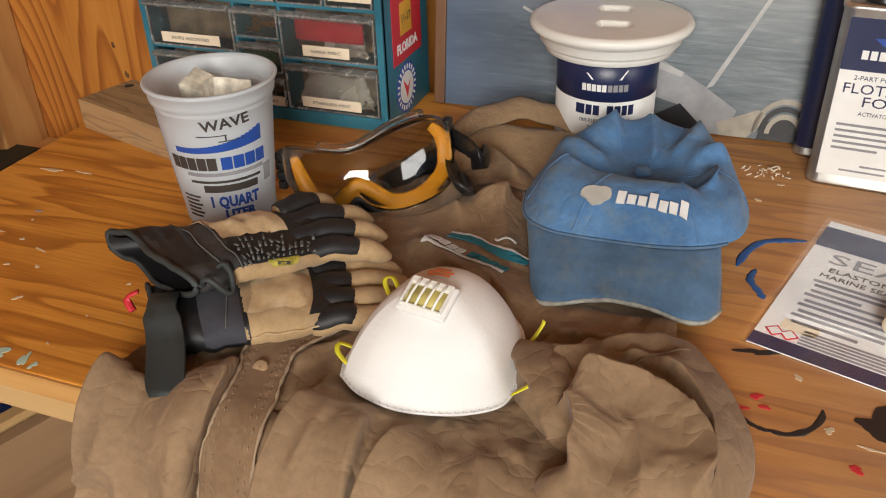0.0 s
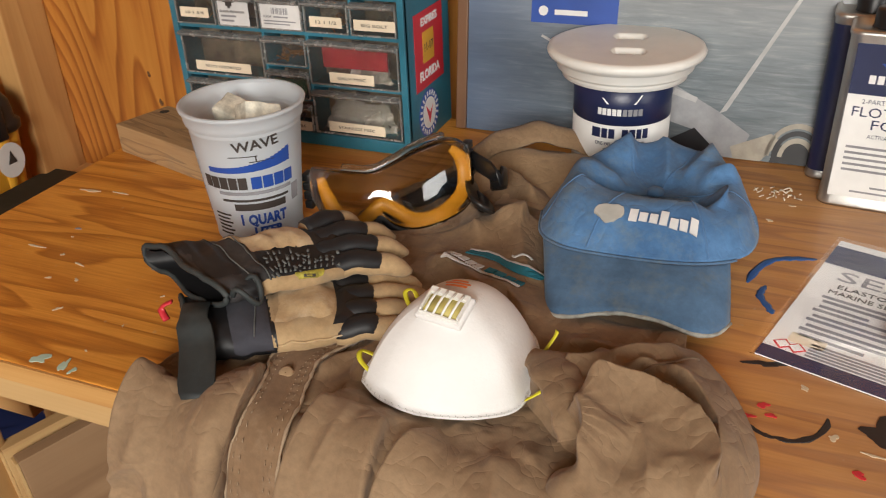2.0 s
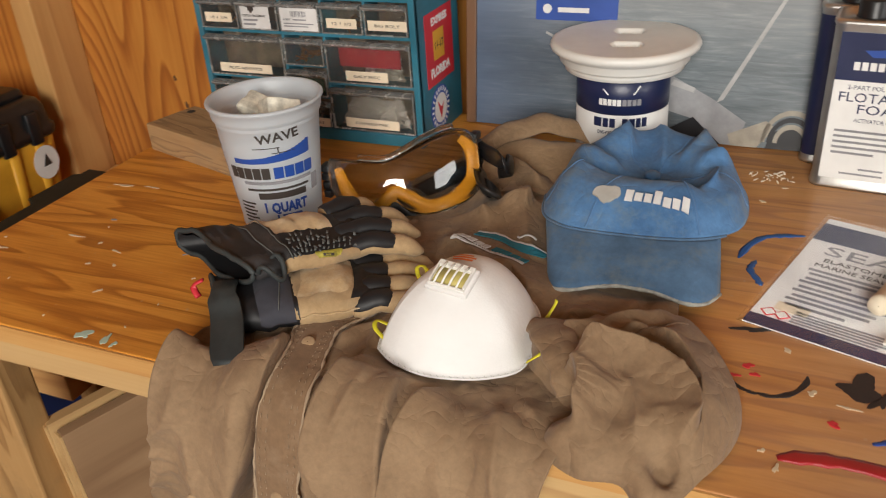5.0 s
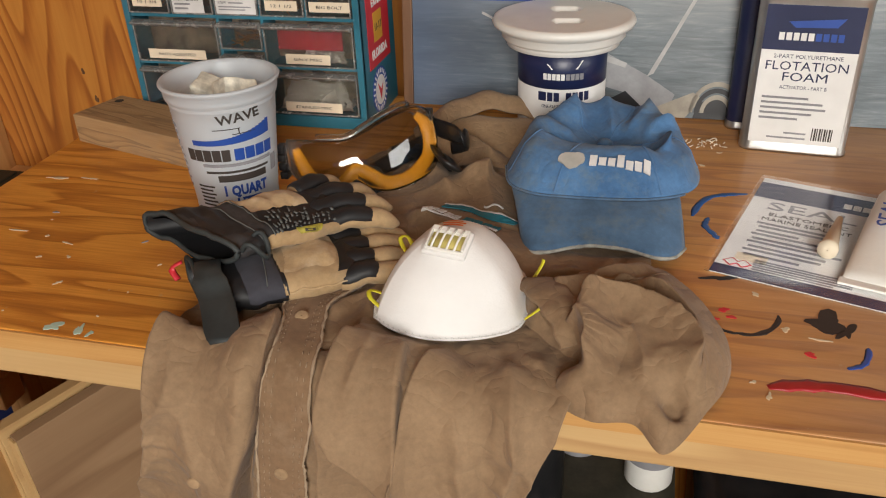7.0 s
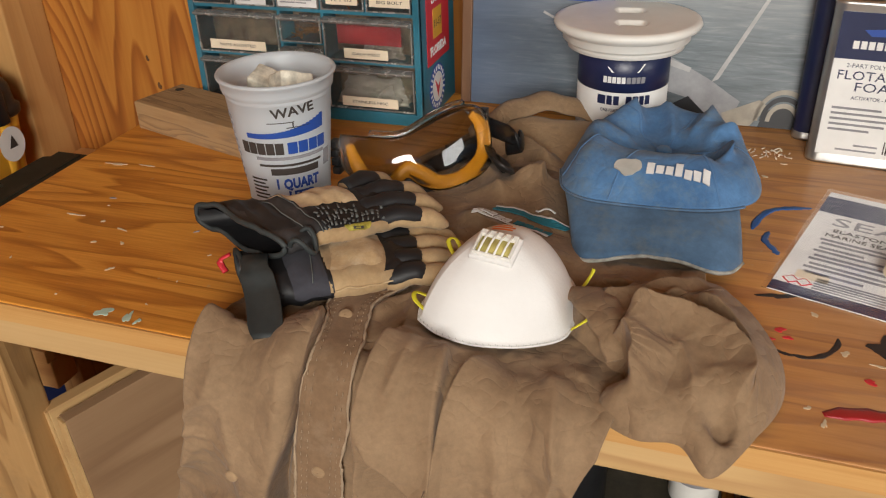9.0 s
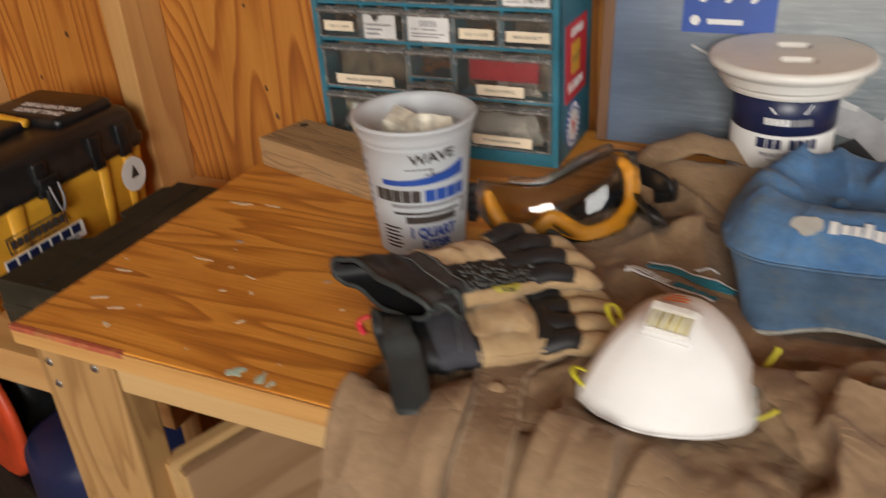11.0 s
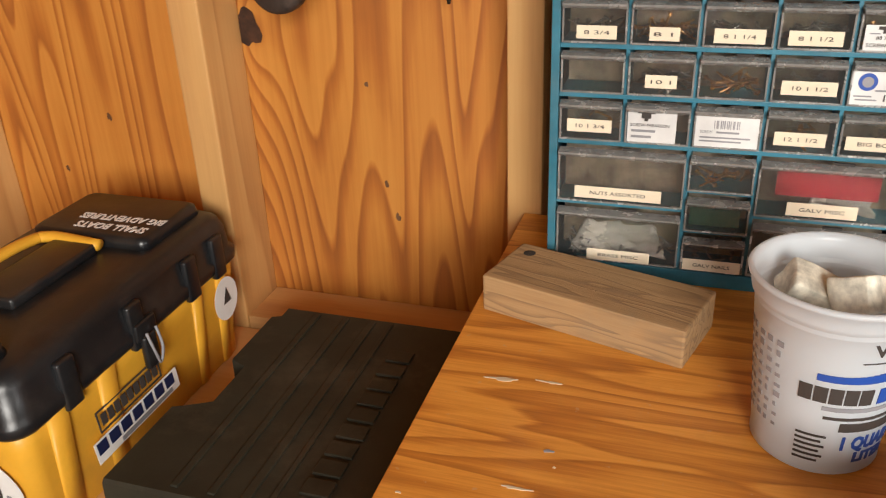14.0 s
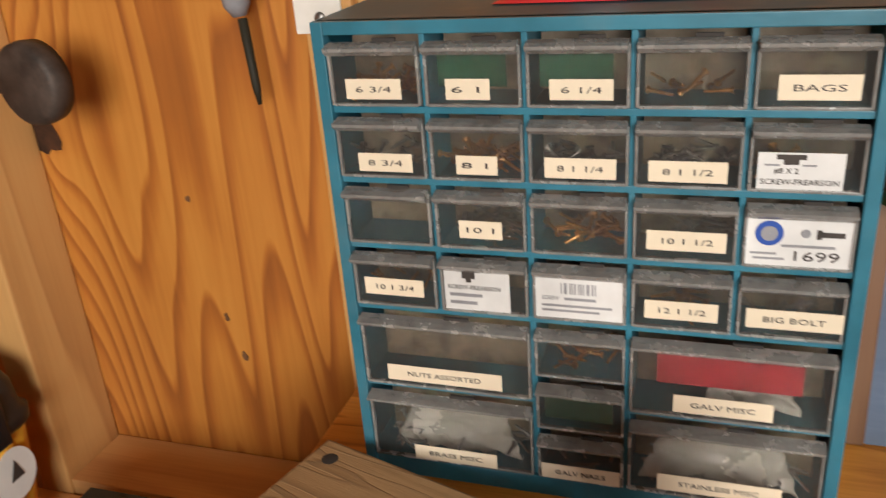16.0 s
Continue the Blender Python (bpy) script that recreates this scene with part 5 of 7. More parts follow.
hem = spline([(-0.152, 0.5, 0.92), (-0.153, 0.486, 0.932), (-0.141, 0.466, 0.939), (-0.126, 0.446, 0.939), (-0.114, 0.43, 0.933), (-0.107, 0.42, 0.922)], 40)
hem = [p + Vector((0.007, 0.001, -0.0025)) for p in hem]
part("cuff", tube(hem, [0.0175 + 0.001 * math.sin(i * 0.8) for i in range(40)], 14, 0.26), SHIRT, sleeve, "thick rolled cuff hem")
SEAMS = ([(-0.118, 0.434), (-0.10, 0.449), (-0.065, 0.488), (-0.036, 0.52)],)
for path in SEAMS:
    pts = []
    for q in spline([(x, y, 0) for x, y in path], 40):
        near = np.argmin((sx - q.x) ** 2 + (sy - q.y) ** 2)
        pts.append((q.x, q.y, float(SCLOTH[..., 2].flat[near]) + 0.0004))
    pts = [tuple(sum(pts[max(0, min(39, i + k))][c] for k in range(-2, 3)) / 5 for c in range(3)) for i in range(40)]
    part("sleeve_seam", tube(pts, 0.0011, 6), SEAM, sleeve, "dark stitched seam")

# ---- the cap ----
cap = thing("baseball_cap", "faded blue cloth cap with white embroidery and frayed brim", "cap")
CC = Vector((-0.108, 0.752, 0))
COUT = [(-0.207, 0.70), (-0.196, 0.655), (-0.172, 0.634), (-0.137, 0.629), (-0.08, 0.632), (-0.04, 0.645), (-0.014, 0.672), (-0.009, 0.72), (-0.022, 0.79), (-0.055, 0.842), (-0.11, 0.872), (-0.165, 0.848), (-0.202, 0.785)]
c_out = spline([(x, y, 0) for x, y in COUT] + [(*COUT[0], 0)], 97)[:-1]
CPROF = [(0.0, 0.043), (0.15, 0.044), (0.35, 0.050), (0.55, 0.060), (0.68, 0.066), (0.78, 0.064), (0.88, 0.053), (0.95, 0.040), (1.0, 0.028)]
CAP_FOLDS = [([(-0.19, 0.705), (-0.165, 0.70), (-0.142, 0.692), (-0.107, 0.684), (-0.075, 0.677), (-0.05, 0.69)], 0.010, 0.008, 0.05),
             ([(-0.045, 0.69), (-0.05, 0.715), (-0.055, 0.735)], 0.013, 0.018, 0.007),
             ([(-0.10, 0.76), (-0.105, 0.80), (-0.118, 0.85)], 0.007, 0.010, 0.012), ([(-0.135, 0.775), (-0.15, 0.81), (-0.155, 0.845)], 0.009, 0.02, 0.010),
             ([(-0.09, 0.765), (-0.07, 0.79), (-0.06, 0.83)], 0.009, 0.012, 0.016), ([(-0.075, 0.75), (-0.045, 0.765), (-0.022, 0.76)], 0.009, 0.018, 0.008),
             ([(-0.13, 0.745), (-0.165, 0.745), (-0.20, 0.74)], 0.007, 0.02, 0.008), ([(-0.03, 0.68), (-0.018, 0.705), (-0.02, 0.74)], 0.006, 0.008, 0.012),
             ([(-0.085, 0.735), (-0.06, 0.71), (-0.045, 0.70)], -0.012, 0.012, 0.012), ([(-0.175, 0.72), (-0.14, 0.72), (-0.11, 0.73)], -0.007, 0.012, 0.01),
             ([(-0.19, 0.66), (-0.185, 0.69), (-0.195, 0.72)], 0.004, 0.008, 0.012)]


def cap_ring(k, r):
    n = len(c_out)
    k0 = int(math.floor(k)) % n
    f = k - math.floor(k)
    p = c_out[k0] * (1 - f) + c_out[(k0 + 1) % n] * f
    return p, CC.x + (p.x - CC.x) * r, CC.y + (p.y - CC.y) * r


def cap_grid(ks, rs):
    """Places on the crown for arrays of outline places and distances from its button."""
    out = np.zeros((len(rs), len(ks), 3))
    for i, r in enumerate(rs):
        for j, k in enumerate(ks):
            p, x, y = cap_ring(k, r)
            a = math.atan2(p.y - CC.y, p.x - CC.x)
            front = max(0.0, math.cos(a + math.pi / 2))
            back = max(0.0, math.cos(a - math.pi / 2))
            z = sum(lerp(CPROF, min(1, max(0, r + q))) for q in (-0.05, 0, 0.05)) / 3
            z -= 0.012 * back * r ** 3
            z += 0.007 * front * max(0.0, r - 0.8) * 5
            z += 0.0022 * nz(x, y, 40, 6) * math.sin(min(1, r) * math.pi) * (1 - 0.6 * front)
            out[i, j] = (x, y, TOP + 0.003 + z)
    inner = np.clip((1.02 - np.array(rs)) / 0.2, 0, 1)[:, None]
    f = sum(crease(out[..., 0], out[..., 1], p, (1.0 if p[0][0] < -0.189 else 1.8) * h, a * 0.8, c * 0.8, 0.02) for p, h, a, c in CAP_FOLDS)
    out[..., 2] += inner * f[0]
    out[..., 0] += 0.5 * inner * f[1]
    out[..., 1] += 0.5 * inner * f[2]
    return out


def cap_at(k, r, up=0.0):
    p, x, y = cap_ring(k, r)
    q = Vector(cap_grid([k], [r])[0, 0])
    steep = min(1.0, max(0.0, (r - 0.6) / 0.3))
    return q + Vector((p.x - CC.x, p.y - CC.y, 0)).normalized() * up * steep + Vector((0, 0, up * (1 - 0.5 * steep)))


CROWN = cap_grid(list(range(62, 62 + 97)), [1 - i / 60.0 * 0.985 for i in range(61)])
crown = part("crown", loft([[Vector(q) for q in row[:96]] for row in CROWN.tolist()]), DENIM, cap, "collapsed six-panel crown")
part("button", merge(None, lathe([(0.0004, 0.005), (0.005, 0.0045), (0.008, 0.002), (0.0085, -0.001)], 20), Matrix.Translation(cap_at(0, 0.0, 0.002))), DENIM, crown, "cloth-covered button")
SEAM_BLUE = cloth("blue_seam", (0.055, 0.14, 0.29), (0.1, 0.22, 0.42))
for k in (4, 20, 36, 52, 68, 84):
    part("panel_seam", tube([Vector(CROWN[i, (k - 62) % 96]) + Vector((0, 0, 0.0002)) for i in range(1, 57)], 0.0011, 6, 0.6), SEAM_BLUE, crown)
part("hem", tube([Vector(CROWN[0, (k - 62) % 96]) + Vector((0, -0.001, 0)) for k in range(0, 42)], 0.0013, 6), BRIM_CLOTH, crown, "soiled sweat-stained hem")
# peak
rings = []
for i in range(41):
    t = i / 40
    inner = cap_at(7.5 + 32.5 * t, 0.985)
    inner.z -= 0.003
    e = abs(2 * t - 1)
    outer = Vector((-0.174 + 0.154 * t, 0.559 + 0.014 * t + 0.034 * e ** 8 + 0.013 * math.sin(t * math.pi) ** 2, TOP + 0.010 + 0.010 * math.sin(t * math.pi)))
    row = []
    for j in range(13):
        q = j / 12
        p = inner.lerp(outer, q)
        p.z += 0.003 * math.sin(q * math.pi) + 0.0015 * nz(p.x, p.y, 50, 8)
        row.append(p)
    rings.append(row)
ob = part("brim", loft(rings, False, False), BRIM_CLOTH, cap, "dirty faded blue peak")
md = ob.modifiers.new("thick", "SOLIDIFY")
md.thickness = 0.004
FRAY = paint("frayed_edge", (0.42, 0.42, 0.38), 0.9, var=0.3, scale=90)
part("frayed_edge", tube([r[-1] + Vector((0, 0, -0.0018)) for r in rings], [0.0018 + 0.0009 * abs(nz(i, 0, 0.9, 5)) for i in range(41)], 6), FRAY, cap, "pale frayed brim edge")


def around(outline, C, x, y):
    """Outline place and distance that belong to the point x, y."""
    a = math.atan2(y - C.y, x - C.x)
    best = min(range(len(outline)), key=lambda k: abs(math.remainder(math.atan2(outline[k].y - C.y, outline[k].x - C.x) - a, 2 * math.pi)))
    vals = []
    for k in (best - 1, best, best + 1):
        q = outline[k % len(outline)]
        vals.append(math.remainder(math.atan2(q.y - C.y, q.x - C.x) - a, 2 * math.pi))
    k = best + (-vals[1] / (vals[2] - vals[0]) * 2 if vals[2] != vals[0] else 0)
    q = outline[best]
    return k % len(outline), math.hypot(x - C.x, y - C.y) / math.hypot(q.x - C.x, q.y - C.y)


def cap_shape(pts, k0, r0, mat, name, scale=1.0):
    bm = bmesh.new()
    bm.faces.new([bm.verts.new(cap_at(*around(c_out, CC, k0 + u, r0 + v * 0.72), 0.0032)) for u, v in pts])
    ob = part(name, bm, mat, crown, "", False)
    md = ob.modifiers.new("thick", "SOLIDIFY")
    md.thickness = 0.0016
    return ob


FISH = paint("pale_fish_thread", (0.5, 0.49, 0.45), 0.85)
cap_shape([(0.012 * math.cos(a) * (1.0 if math.cos(a) > -0.8 else 1.15), 0.0095 * math.sin(a) * (1 + 0.12 * math.sin(3 * a))) for a in [2 * math.pi * i / 22 for i in range(22)]], -0.1335, 0.6545, FISH, "fish_patch")
for q in range(7):
    h = 0.0125 if q in (0, 3, 6) else 0.0085
    cap_shape([(-0.0034, -0.0038), (0.0034, -0.0038), (0.0035, h - 0.0038), (-0.0033, h - 0.0038)], -0.1135 + q * 0.0086, 0.6525 + max(0.0, q - 4) * 0.0008, THREAD, "embroidered_bar")

# ---- the dust mask ----
mask = thing("dust_mask", "white cup-shaped dust mask with valve and yellow straps", "dust mask")
MC = Vector((-0.212, 0.480, 0))
MOUT = [(-0.269, 0.429), (-0.25, 0.4165), (-0.222, 0.4105), (-0.197, 0.413), (-0.172, 0.420), (-0.151, 0.434), (-0.146, 0.456), (-0.149, 0.49), (-0.163, 0.525), (-0.19, 0.546), (-0.228, 0.546), (-0.256, 0.52), (-0.269, 0.478), (-0.273, 0.448)]
m_out = spline([(x, y, 0) for x, y in MOUT] + [(*MOUT[0], 0)], 133)[:-1]


def mask_at(k, r, up=0.0):
    n = len(m_out)
    k0 = int(math.floor(k)) % n
    f = k - math.floor(k)
    p = m_out[k0] * (1 - f) + m_out[(k0 + 1) % n] * f
    x, y = MC.x + (p.x - MC.x) * r, MC.y + (p.y - MC.y) * r
    rr = min(1.0, r / 0.965)
    base = 0.018 + 0.002 * math.cos(math.atan2(p.y - MC.y, p.x - MC.x) * 2) * min(1.0, r) ** 2
    z = base + 0.060 * (1 - rr ** 2.5) ** 0.85
    return Vector((x, y, TOP + z + up))


rad = [1.005, 0.99, 0.975, 0.955, 0.93, 0.9, 0.86, 0.81, 0.75, 0.68, 0.6, 0.5, 0.4, 0.3, 0.2, 0.1, 0.02, 0.002]
mask_body = part("mask_shell", loft([[mask_at(k, r) for k in range(132)] for r in rad], False), MASK_WHITE, mask)
md = mask_body.modifiers.new("thick", "SOLIDIFY")
md.thickness, md.offset = 0.0016, -1.0
bm = None
for row, r in enumerate((0.996, 0.981, 0.966)):
    for k in range(row % 2, 132, 2):
        bm = merge(bm, lathe([(0.0001, 0.0002), (0.0004, 0.00015), (0.00045, -0.0002)], 6), Matrix.Translation(mask_at(k + 0.5 * row, r, 0.0004)))
tagged(part("pressed_dots", bm, MASK_PIT, mask, "rows of pressed dots along the rim"), kind="stuff")
vp, vq, vr = (mask_at(*around(m_out, MC, -0.2115, y)) for y in (0.460, 0.468, 0.452))
vm = Matrix.Translation(vp + Vector((0, -0.001, 0.0016))) @ Euler((math.atan2(vq.z - vr.z, vq.y - vr.y), 0.05, radians(-6))).to_matrix().to_4x4() @ Matrix.Scale(0.85, 4)
vb = part("valve", merge(None, box(-0.0215, 0.0215, -0.0165, 0.0165, -0.004, 0.0015, 0.0015), vm), MASK_WHITE, mask, "white plastic valve")
part("valve_inside", merge(None, box(-0.0165, 0.0165, -0.0115, 0.0115, 0.0016, 0.0026), vm), MASK_YELLOW, vb, "yellowish opening")
fr_ = box(-0.0185, 0.0185, 0.008, 0.0145, 0.0015, 0.0062, 0.001)
fr_ = box(-0.0185, 0.0185, -0.0135, -0.0115, 0.0015, 0.0045, 0.0008, bm=fr_)
for x in (-0.0185, 0.0165):
    fr_ = box(x, x + 0.002, -0.0115, 0.0105, 0.0015, 0.0062, 0.0006, bm=fr_)
part("valve_frame", merge(None, fr_, vm), WHITE, vb, "", False)
for i in range(4):
    x = -0.0115 + i * 0.0076
    bm = tube([(x - 0.001, -0.0122, 0.004), (x, -0.004, 0.0072), (x + 0.001, 0.004, 0.0082), (x + 0.002, 0.0115, 0.0075)], 0.0012, 6)
    part("valve_rib", merge(None, bm, vm), WHITE, vb)
for y0, wd in ((0.485, 0.017), (0.4895, 0.02), (0.494, 0.013)):
    bm = loft([[Vector((-0.2135 + wd * (c / 7 - 0.5), y0 + sy, mask_at(*around(m_out, MC, -0.2135 + wd * (c / 7 - 0.5), y0 + sy), 0.001).z)) for c in range(8)] for sy in (0.0, 0.0015, 0.003)], False, False)
    part("print_bar", bm, ORANGE_INK, mask_body, "", False)
for pts in ([(-0.262, 0.434, 0.922), (-0.274, 0.438, 0.93), (-0.276, 0.446, 0.932), (-0.264, 0.448, 0.928)],
            [(-0.252, 0.508, 0.922), (-0.263, 0.508, 0.935), (-0.27, 0.515, 0.944), (-0.264, 0.519, 0.944), (-0.255, 0.512, 0.932)],
            [(-0.15, 0.497, 0.922), (-0.145, 0.501, 0.93), (-0.141, 0.504, 0.938), (-0.14, 0.505, 0.942)],
            [(-0.146, 0.443, 0.922), (-0.135, 0.444, 0.932), (-0.124, 0.452, 0.94), (-0.116, 0.456, 0.94)]):
    part("strap", tube(spline(pts, 16), 0.0021, 6, 0.3), ELASTIC, mask, "yellow elastic loop")

# ---- gloves ----
PRINT_GREY = paint("grey_glove_print", (0.13, 0.14, 0.135), 0.7)
TAG_YELLOW = paint("yellow_woven_tag", (0.4, 0.34, 0.05), 0.7, var=0.5, scale=120)
CHARCOAL = cloth("dusty_charcoal_leather", (0.016, 0.0155, 0.0165), (0.045, 0.042, 0.043), rough=0.6, sheen=0.0, wear=(0.085, 0.075, 0.072))
SLATE_MESH = cloth("slate_mesh_fabric", (0.028, 0.028, 0.038), (0.05, 0.05, 0.062), rough=0.85, sheen=0.05)
WORN_TAN = cloth("worn_tan_suede", (0.45, 0.305, 0.155), (0.55, 0.4, 0.225), wear=(0.6, 0.5, 0.36))


class GloveShell:
    """The flattened tube of a glove's hand: along its length t, round it by an angle, skewed at its mouth."""

    def __init__(self, a, b, widths, heights, skew, seed):
        self.a, self.b = Vector(a), Vector(b)
        self.d = (self.b - self.a).normalized()
        self.side = self.d.cross(Vector((0, 0, 1))).normalized()
        self.up = self.side.cross(self.d).normalized()
        self.length = (self.b - self.a).length
        self.widths, self.heights, self.skew, self.seed = widths, heights, skew, seed

    def at(self, t, deg, lift=0.0):
        a = radians(deg)
        ca, sa = math.cos(a), math.sin(a)
        hw, hh = lerp(self.widths, t) + lift, lerp(self.heights, t) + lift
        q = self.a + self.d * (t * self.length + self.skew * ca * max(0.0, 1 - max(0.0, t) / 0.75))
        full = max(0.0, 1 - max(0.0, t) / 0.5) if ca < 0 else 0.0
        q += self.side * hw * math.copysign(abs(ca) ** (0.8 - 0.3 * full), ca) + self.up * hh * math.copysign(abs(sa) ** (0.85 - 0.4 * full), sa)
        soft = 0.004 * nz(q.x, q.y, 32, self.seed) + 0.0022 * (1 - 2.6 * abs(nz(q.x + 0.4 * q.y, q.y, 52, self.seed + 4))) + 0.0009 * nz(q.x, q.y, 130, self.seed)
        return q + self.up * soft

    def sheet(self, t0, t1, d0, d1, lift, nt=14, na=12, edge=None):
        """A panel sewn on the hand, with its edge curved by edge(v)."""
        return loft([[self.at(t0 + (t1 - t0) * i / nt + (edge(j / na) if edge else 0.0), d0 + (d1 - d0) * j / na, lift * (0.2 + 0.8 * min(1, 4 * min(i, nt - i) / nt, 4 * min(j, na - j) / na))) for j in range(na + 1)] for i in range(nt + 1)], False, False)

    def seam(self, t, d0, d1, lift=0.001, n=24, slope=0.0):
        return [self.at(t + slope * i / n, d0 + (d1 - d0) * i / n, lift) for i in range(n + 1)]


def fingers(g, h, specs, tan_end):
    """Tan fingers with black backs: root across the hand, lean to the side, length, lift."""
    for off, lean, ln, rise in specs:
        root = h.b - h.d * 0.016 + h.side * off + h.up * rise
        way = (h.d + h.side * lean).normalized()
        pts = [root + way * ln * t + h.up * (0.006 * math.sin(t * 2.6) - 0.014 * t * t + 0.0012 * math.sin(t * 17 + off * 300)) for t in [i / 13 for i in range(14)]]
        rr = [0.0105, 0.0118, 0.0122, 0.0116, 0.0113, 0.0117, 0.0119, 0.0115, 0.0112, 0.0115, 0.0113, 0.0103, 0.0078, 0.003]
        fg = part("finger", tube(pts, rr, 14, 0.8), TAN, g, "tan suede finger")
        k = int(3 + tan_end * 10)
        bk = [p + h.up * 0.0026 for p in pts[:k]]
        part("finger_back", tube(bk, [r * 0.98 for r in rr[:k - 1]] + [0.0065], 12, 0.8), GLOVE_BLACK, fg, "black finger back")


def glove_shell(g, h, mat, t0, t1, name, label, step=0.04):
    n = int((t1 - t0) / step) + 1
    return part(name, loft([[h.at(t0 + (t1 - t0) * i / n, 360 * j / 40) for j in range(40)] for i in range(n + 1)], name == "palm"), mat, g, label)


# the lower glove: palm up, charcoal cuff, tan palm with a black patch
g1 = thing("work_glove", "tan and charcoal work glove, palm up on the shirt", "work glove", None, "pair of gloves")
h1 = GloveShell((-0.425, 0.436, 0.9225), (-0.318, 0.508, 0.922), [(-0.05, 0.038), (0.2, 0.039), (0.6, 0.043), (0.9, 0.041), (1.05, 0.034)], [(-0.05, 0.0165), (0.4, 0.0165), (0.8, 0.017), (1.05, 0.009)], 0.006, 2.0)
cuff1 = glove_shell(g1, h1, GLOVE_BLACK, -0.04, 0.5, "cuff", "black stretch cuff")
part("cuff_lining", loft([[h1.at(t, 360 * j / 24, k) for j in range(24)] for t, k in ((-0.035, -0.003), (0.2, -0.003), (0.3, -0.008))], False), GLOVE_BLACK, cuff1, "dark inside")
part("binding", tube([h1.at(-0.04, 360 * j / 40, 0.0005) for j in range(40)], 0.0022, 6, loop=True), GLOVE_STRAP, cuff1)
part("mesh_panel", h1.sheet(0.22, 0.47, -5, 120, 0.0016), SLATE_MESH, cuff1, "slate stretch panel")
part("stitching", tube(h1.seam(0.36, 30, 140, 0.0022, 24, 0.08), 0.0006, 5), PRINT_GREY, cuff1)
palm1 = glove_shell(g1, h1, TAN, 0.47, 1.06, "palm", "tan suede palm")
part("patch", h1.sheet(0.5, 0.86, 55, 150, 0.002, edge=lambda v: 0.05 * math.sin(v * 3.1)), WORN_TAN, palm1, "worn pale palm pad")
part("patch", h1.sheet(0.86, 1.03, 35, 120, 0.0022, edge=lambda v: 0.05 * math.sin(v * 2.2)), GLOVE_BLACK, palm1, "black knuckle patch")
part("seam", tube(h1.seam(0.5, 5, 5, 0.0008, 24, 0.5), 0.0009, 5), WORN_TAN, palm1)
fingers(g1, h1, ((-0.026, -0.10, 0.082, 0.001), (-0.006, -0.04, 0.086, 0.002), (0.014, 0.03, 0.084, 0.001), (0.031, 0.10, 0.078, -0.002)), 0.45)

# the upper glove: back up, its mouth wide open, a hook strap hanging from it
g2 = thing("work_glove", "black and tan work glove lying on the other glove", "work glove", None, "pair of gloves")
h2 = GloveShell((-0.445, 0.467, 0.9515), (-0.357, 0.551, 0.9465), [(-0.05, 0.0505), (0.25, 0.047), (0.5, 0.043), (0.8, 0.044), (1.0, 0.040), (1.06, 0.034)], [(-0.05, 0.0125), (0.25, 0.0145), (0.7, 0.0165), (1.06, 0.009)], 0.027, 7.0)
cuff2 = glove_shell(g2, h2, CHARCOAL, -0.04, 0.42, "cuff", "dusty charcoal cuff")
part("cuff_lining", loft([[h2.at(t, 360 * j / 24, k) for j in range(24)] for t, k in ((-0.036, -0.003), (0.22, -0.003), (0.35, -0.008))], False), GLOVE_BLACK, cuff2, "dark inside")
part("binding", tube([h2.at(-0.04, 360 * j / 48, 0.0008) for j in range(48)], 0.0027, 6, loop=True), GLOVE_STRAP, cuff2, "bound edge")
part("hook_pad", h2.sheet(0.0, 0.24, 55, 150, 0.0016, edge=lambda v: 0.02 * math.sin(v * 3)), GLOVE_BLACK, cuff2, "black loop pad")
part("stitching", tube(h2.seam(0.26, 20, 165, 0.0012, 24), 0.0006, 5), PRINT_GREY, cuff2)
part("stitching", tube(h2.seam(0.39, 20, 165, 0.0012, 24), 0.0006, 5), PRINT_GREY, cuff2)
loop_pts = [h2.at(0.02, 18, 0.002) + h2.side * (0.012 * math.sin(a)) + h2.d * (0.022 * (1 - math.cos(a))) * 0.5 + h2.up * 0.008 * math.sin(2 * a) for a in [2 * math.pi * i / 20 for i in range(20)]]
part("binding", tube(loop_pts, 0.0024, 6, loop=True), GLOVE_STRAP, cuff2, "open wrist slit")
palm2 = glove_shell(g2, h2, GLOVE_BLACK, 0.41, 1.06, "palm", "black fabric back with grey print")
part("patch", h2.sheet(0.42, 0.86, 84, 136, 0.0026, edge=lambda v: -0.12 * v + 0.03 * math.sin(v * 3)), WORN_TAN, palm2, "worn tan suede patch")
part("side_strip", h2.sheet(0.3, 1.04, -30, 22, 0.0016), TAN, palm2, "tan suede side")
rnd = random.Random(5)
for row, (d0, n) in enumerate(((30, 14), (43, 15), (56, 14), (70, 9))):
    for i in range(n):
        t = 0.42 + 0.042 * i + 0.012 * row
        hgt = rnd.uniform(5, 11) * rnd.choice((1, 1, -1))
        part("grey_print", tube([h2.at(t + 0.012 * k, d0 + hgt * k, 0.0014) for k in (0, 0.5, 1)], rnd.choice((0.0008, 0.0011, 0.0014)), 5, 0.5), PRINT_GREY, palm2)
tagm = part("woven_tag", h2.sheet(0.62, 0.86, 4, 26, 0.0034, 4, 4), TAG_YELLOW, palm2, "small yellow woven tag")
part("tag_print", h2.sheet(0.66, 0.82, 9, 20, 0.0042, 4, 4), INK, tagm)
part("tag_print", h2.sheet(0.70, 0.78, 12, 18, 0.0048, 4, 4), TAG_YELLOW, tagm)
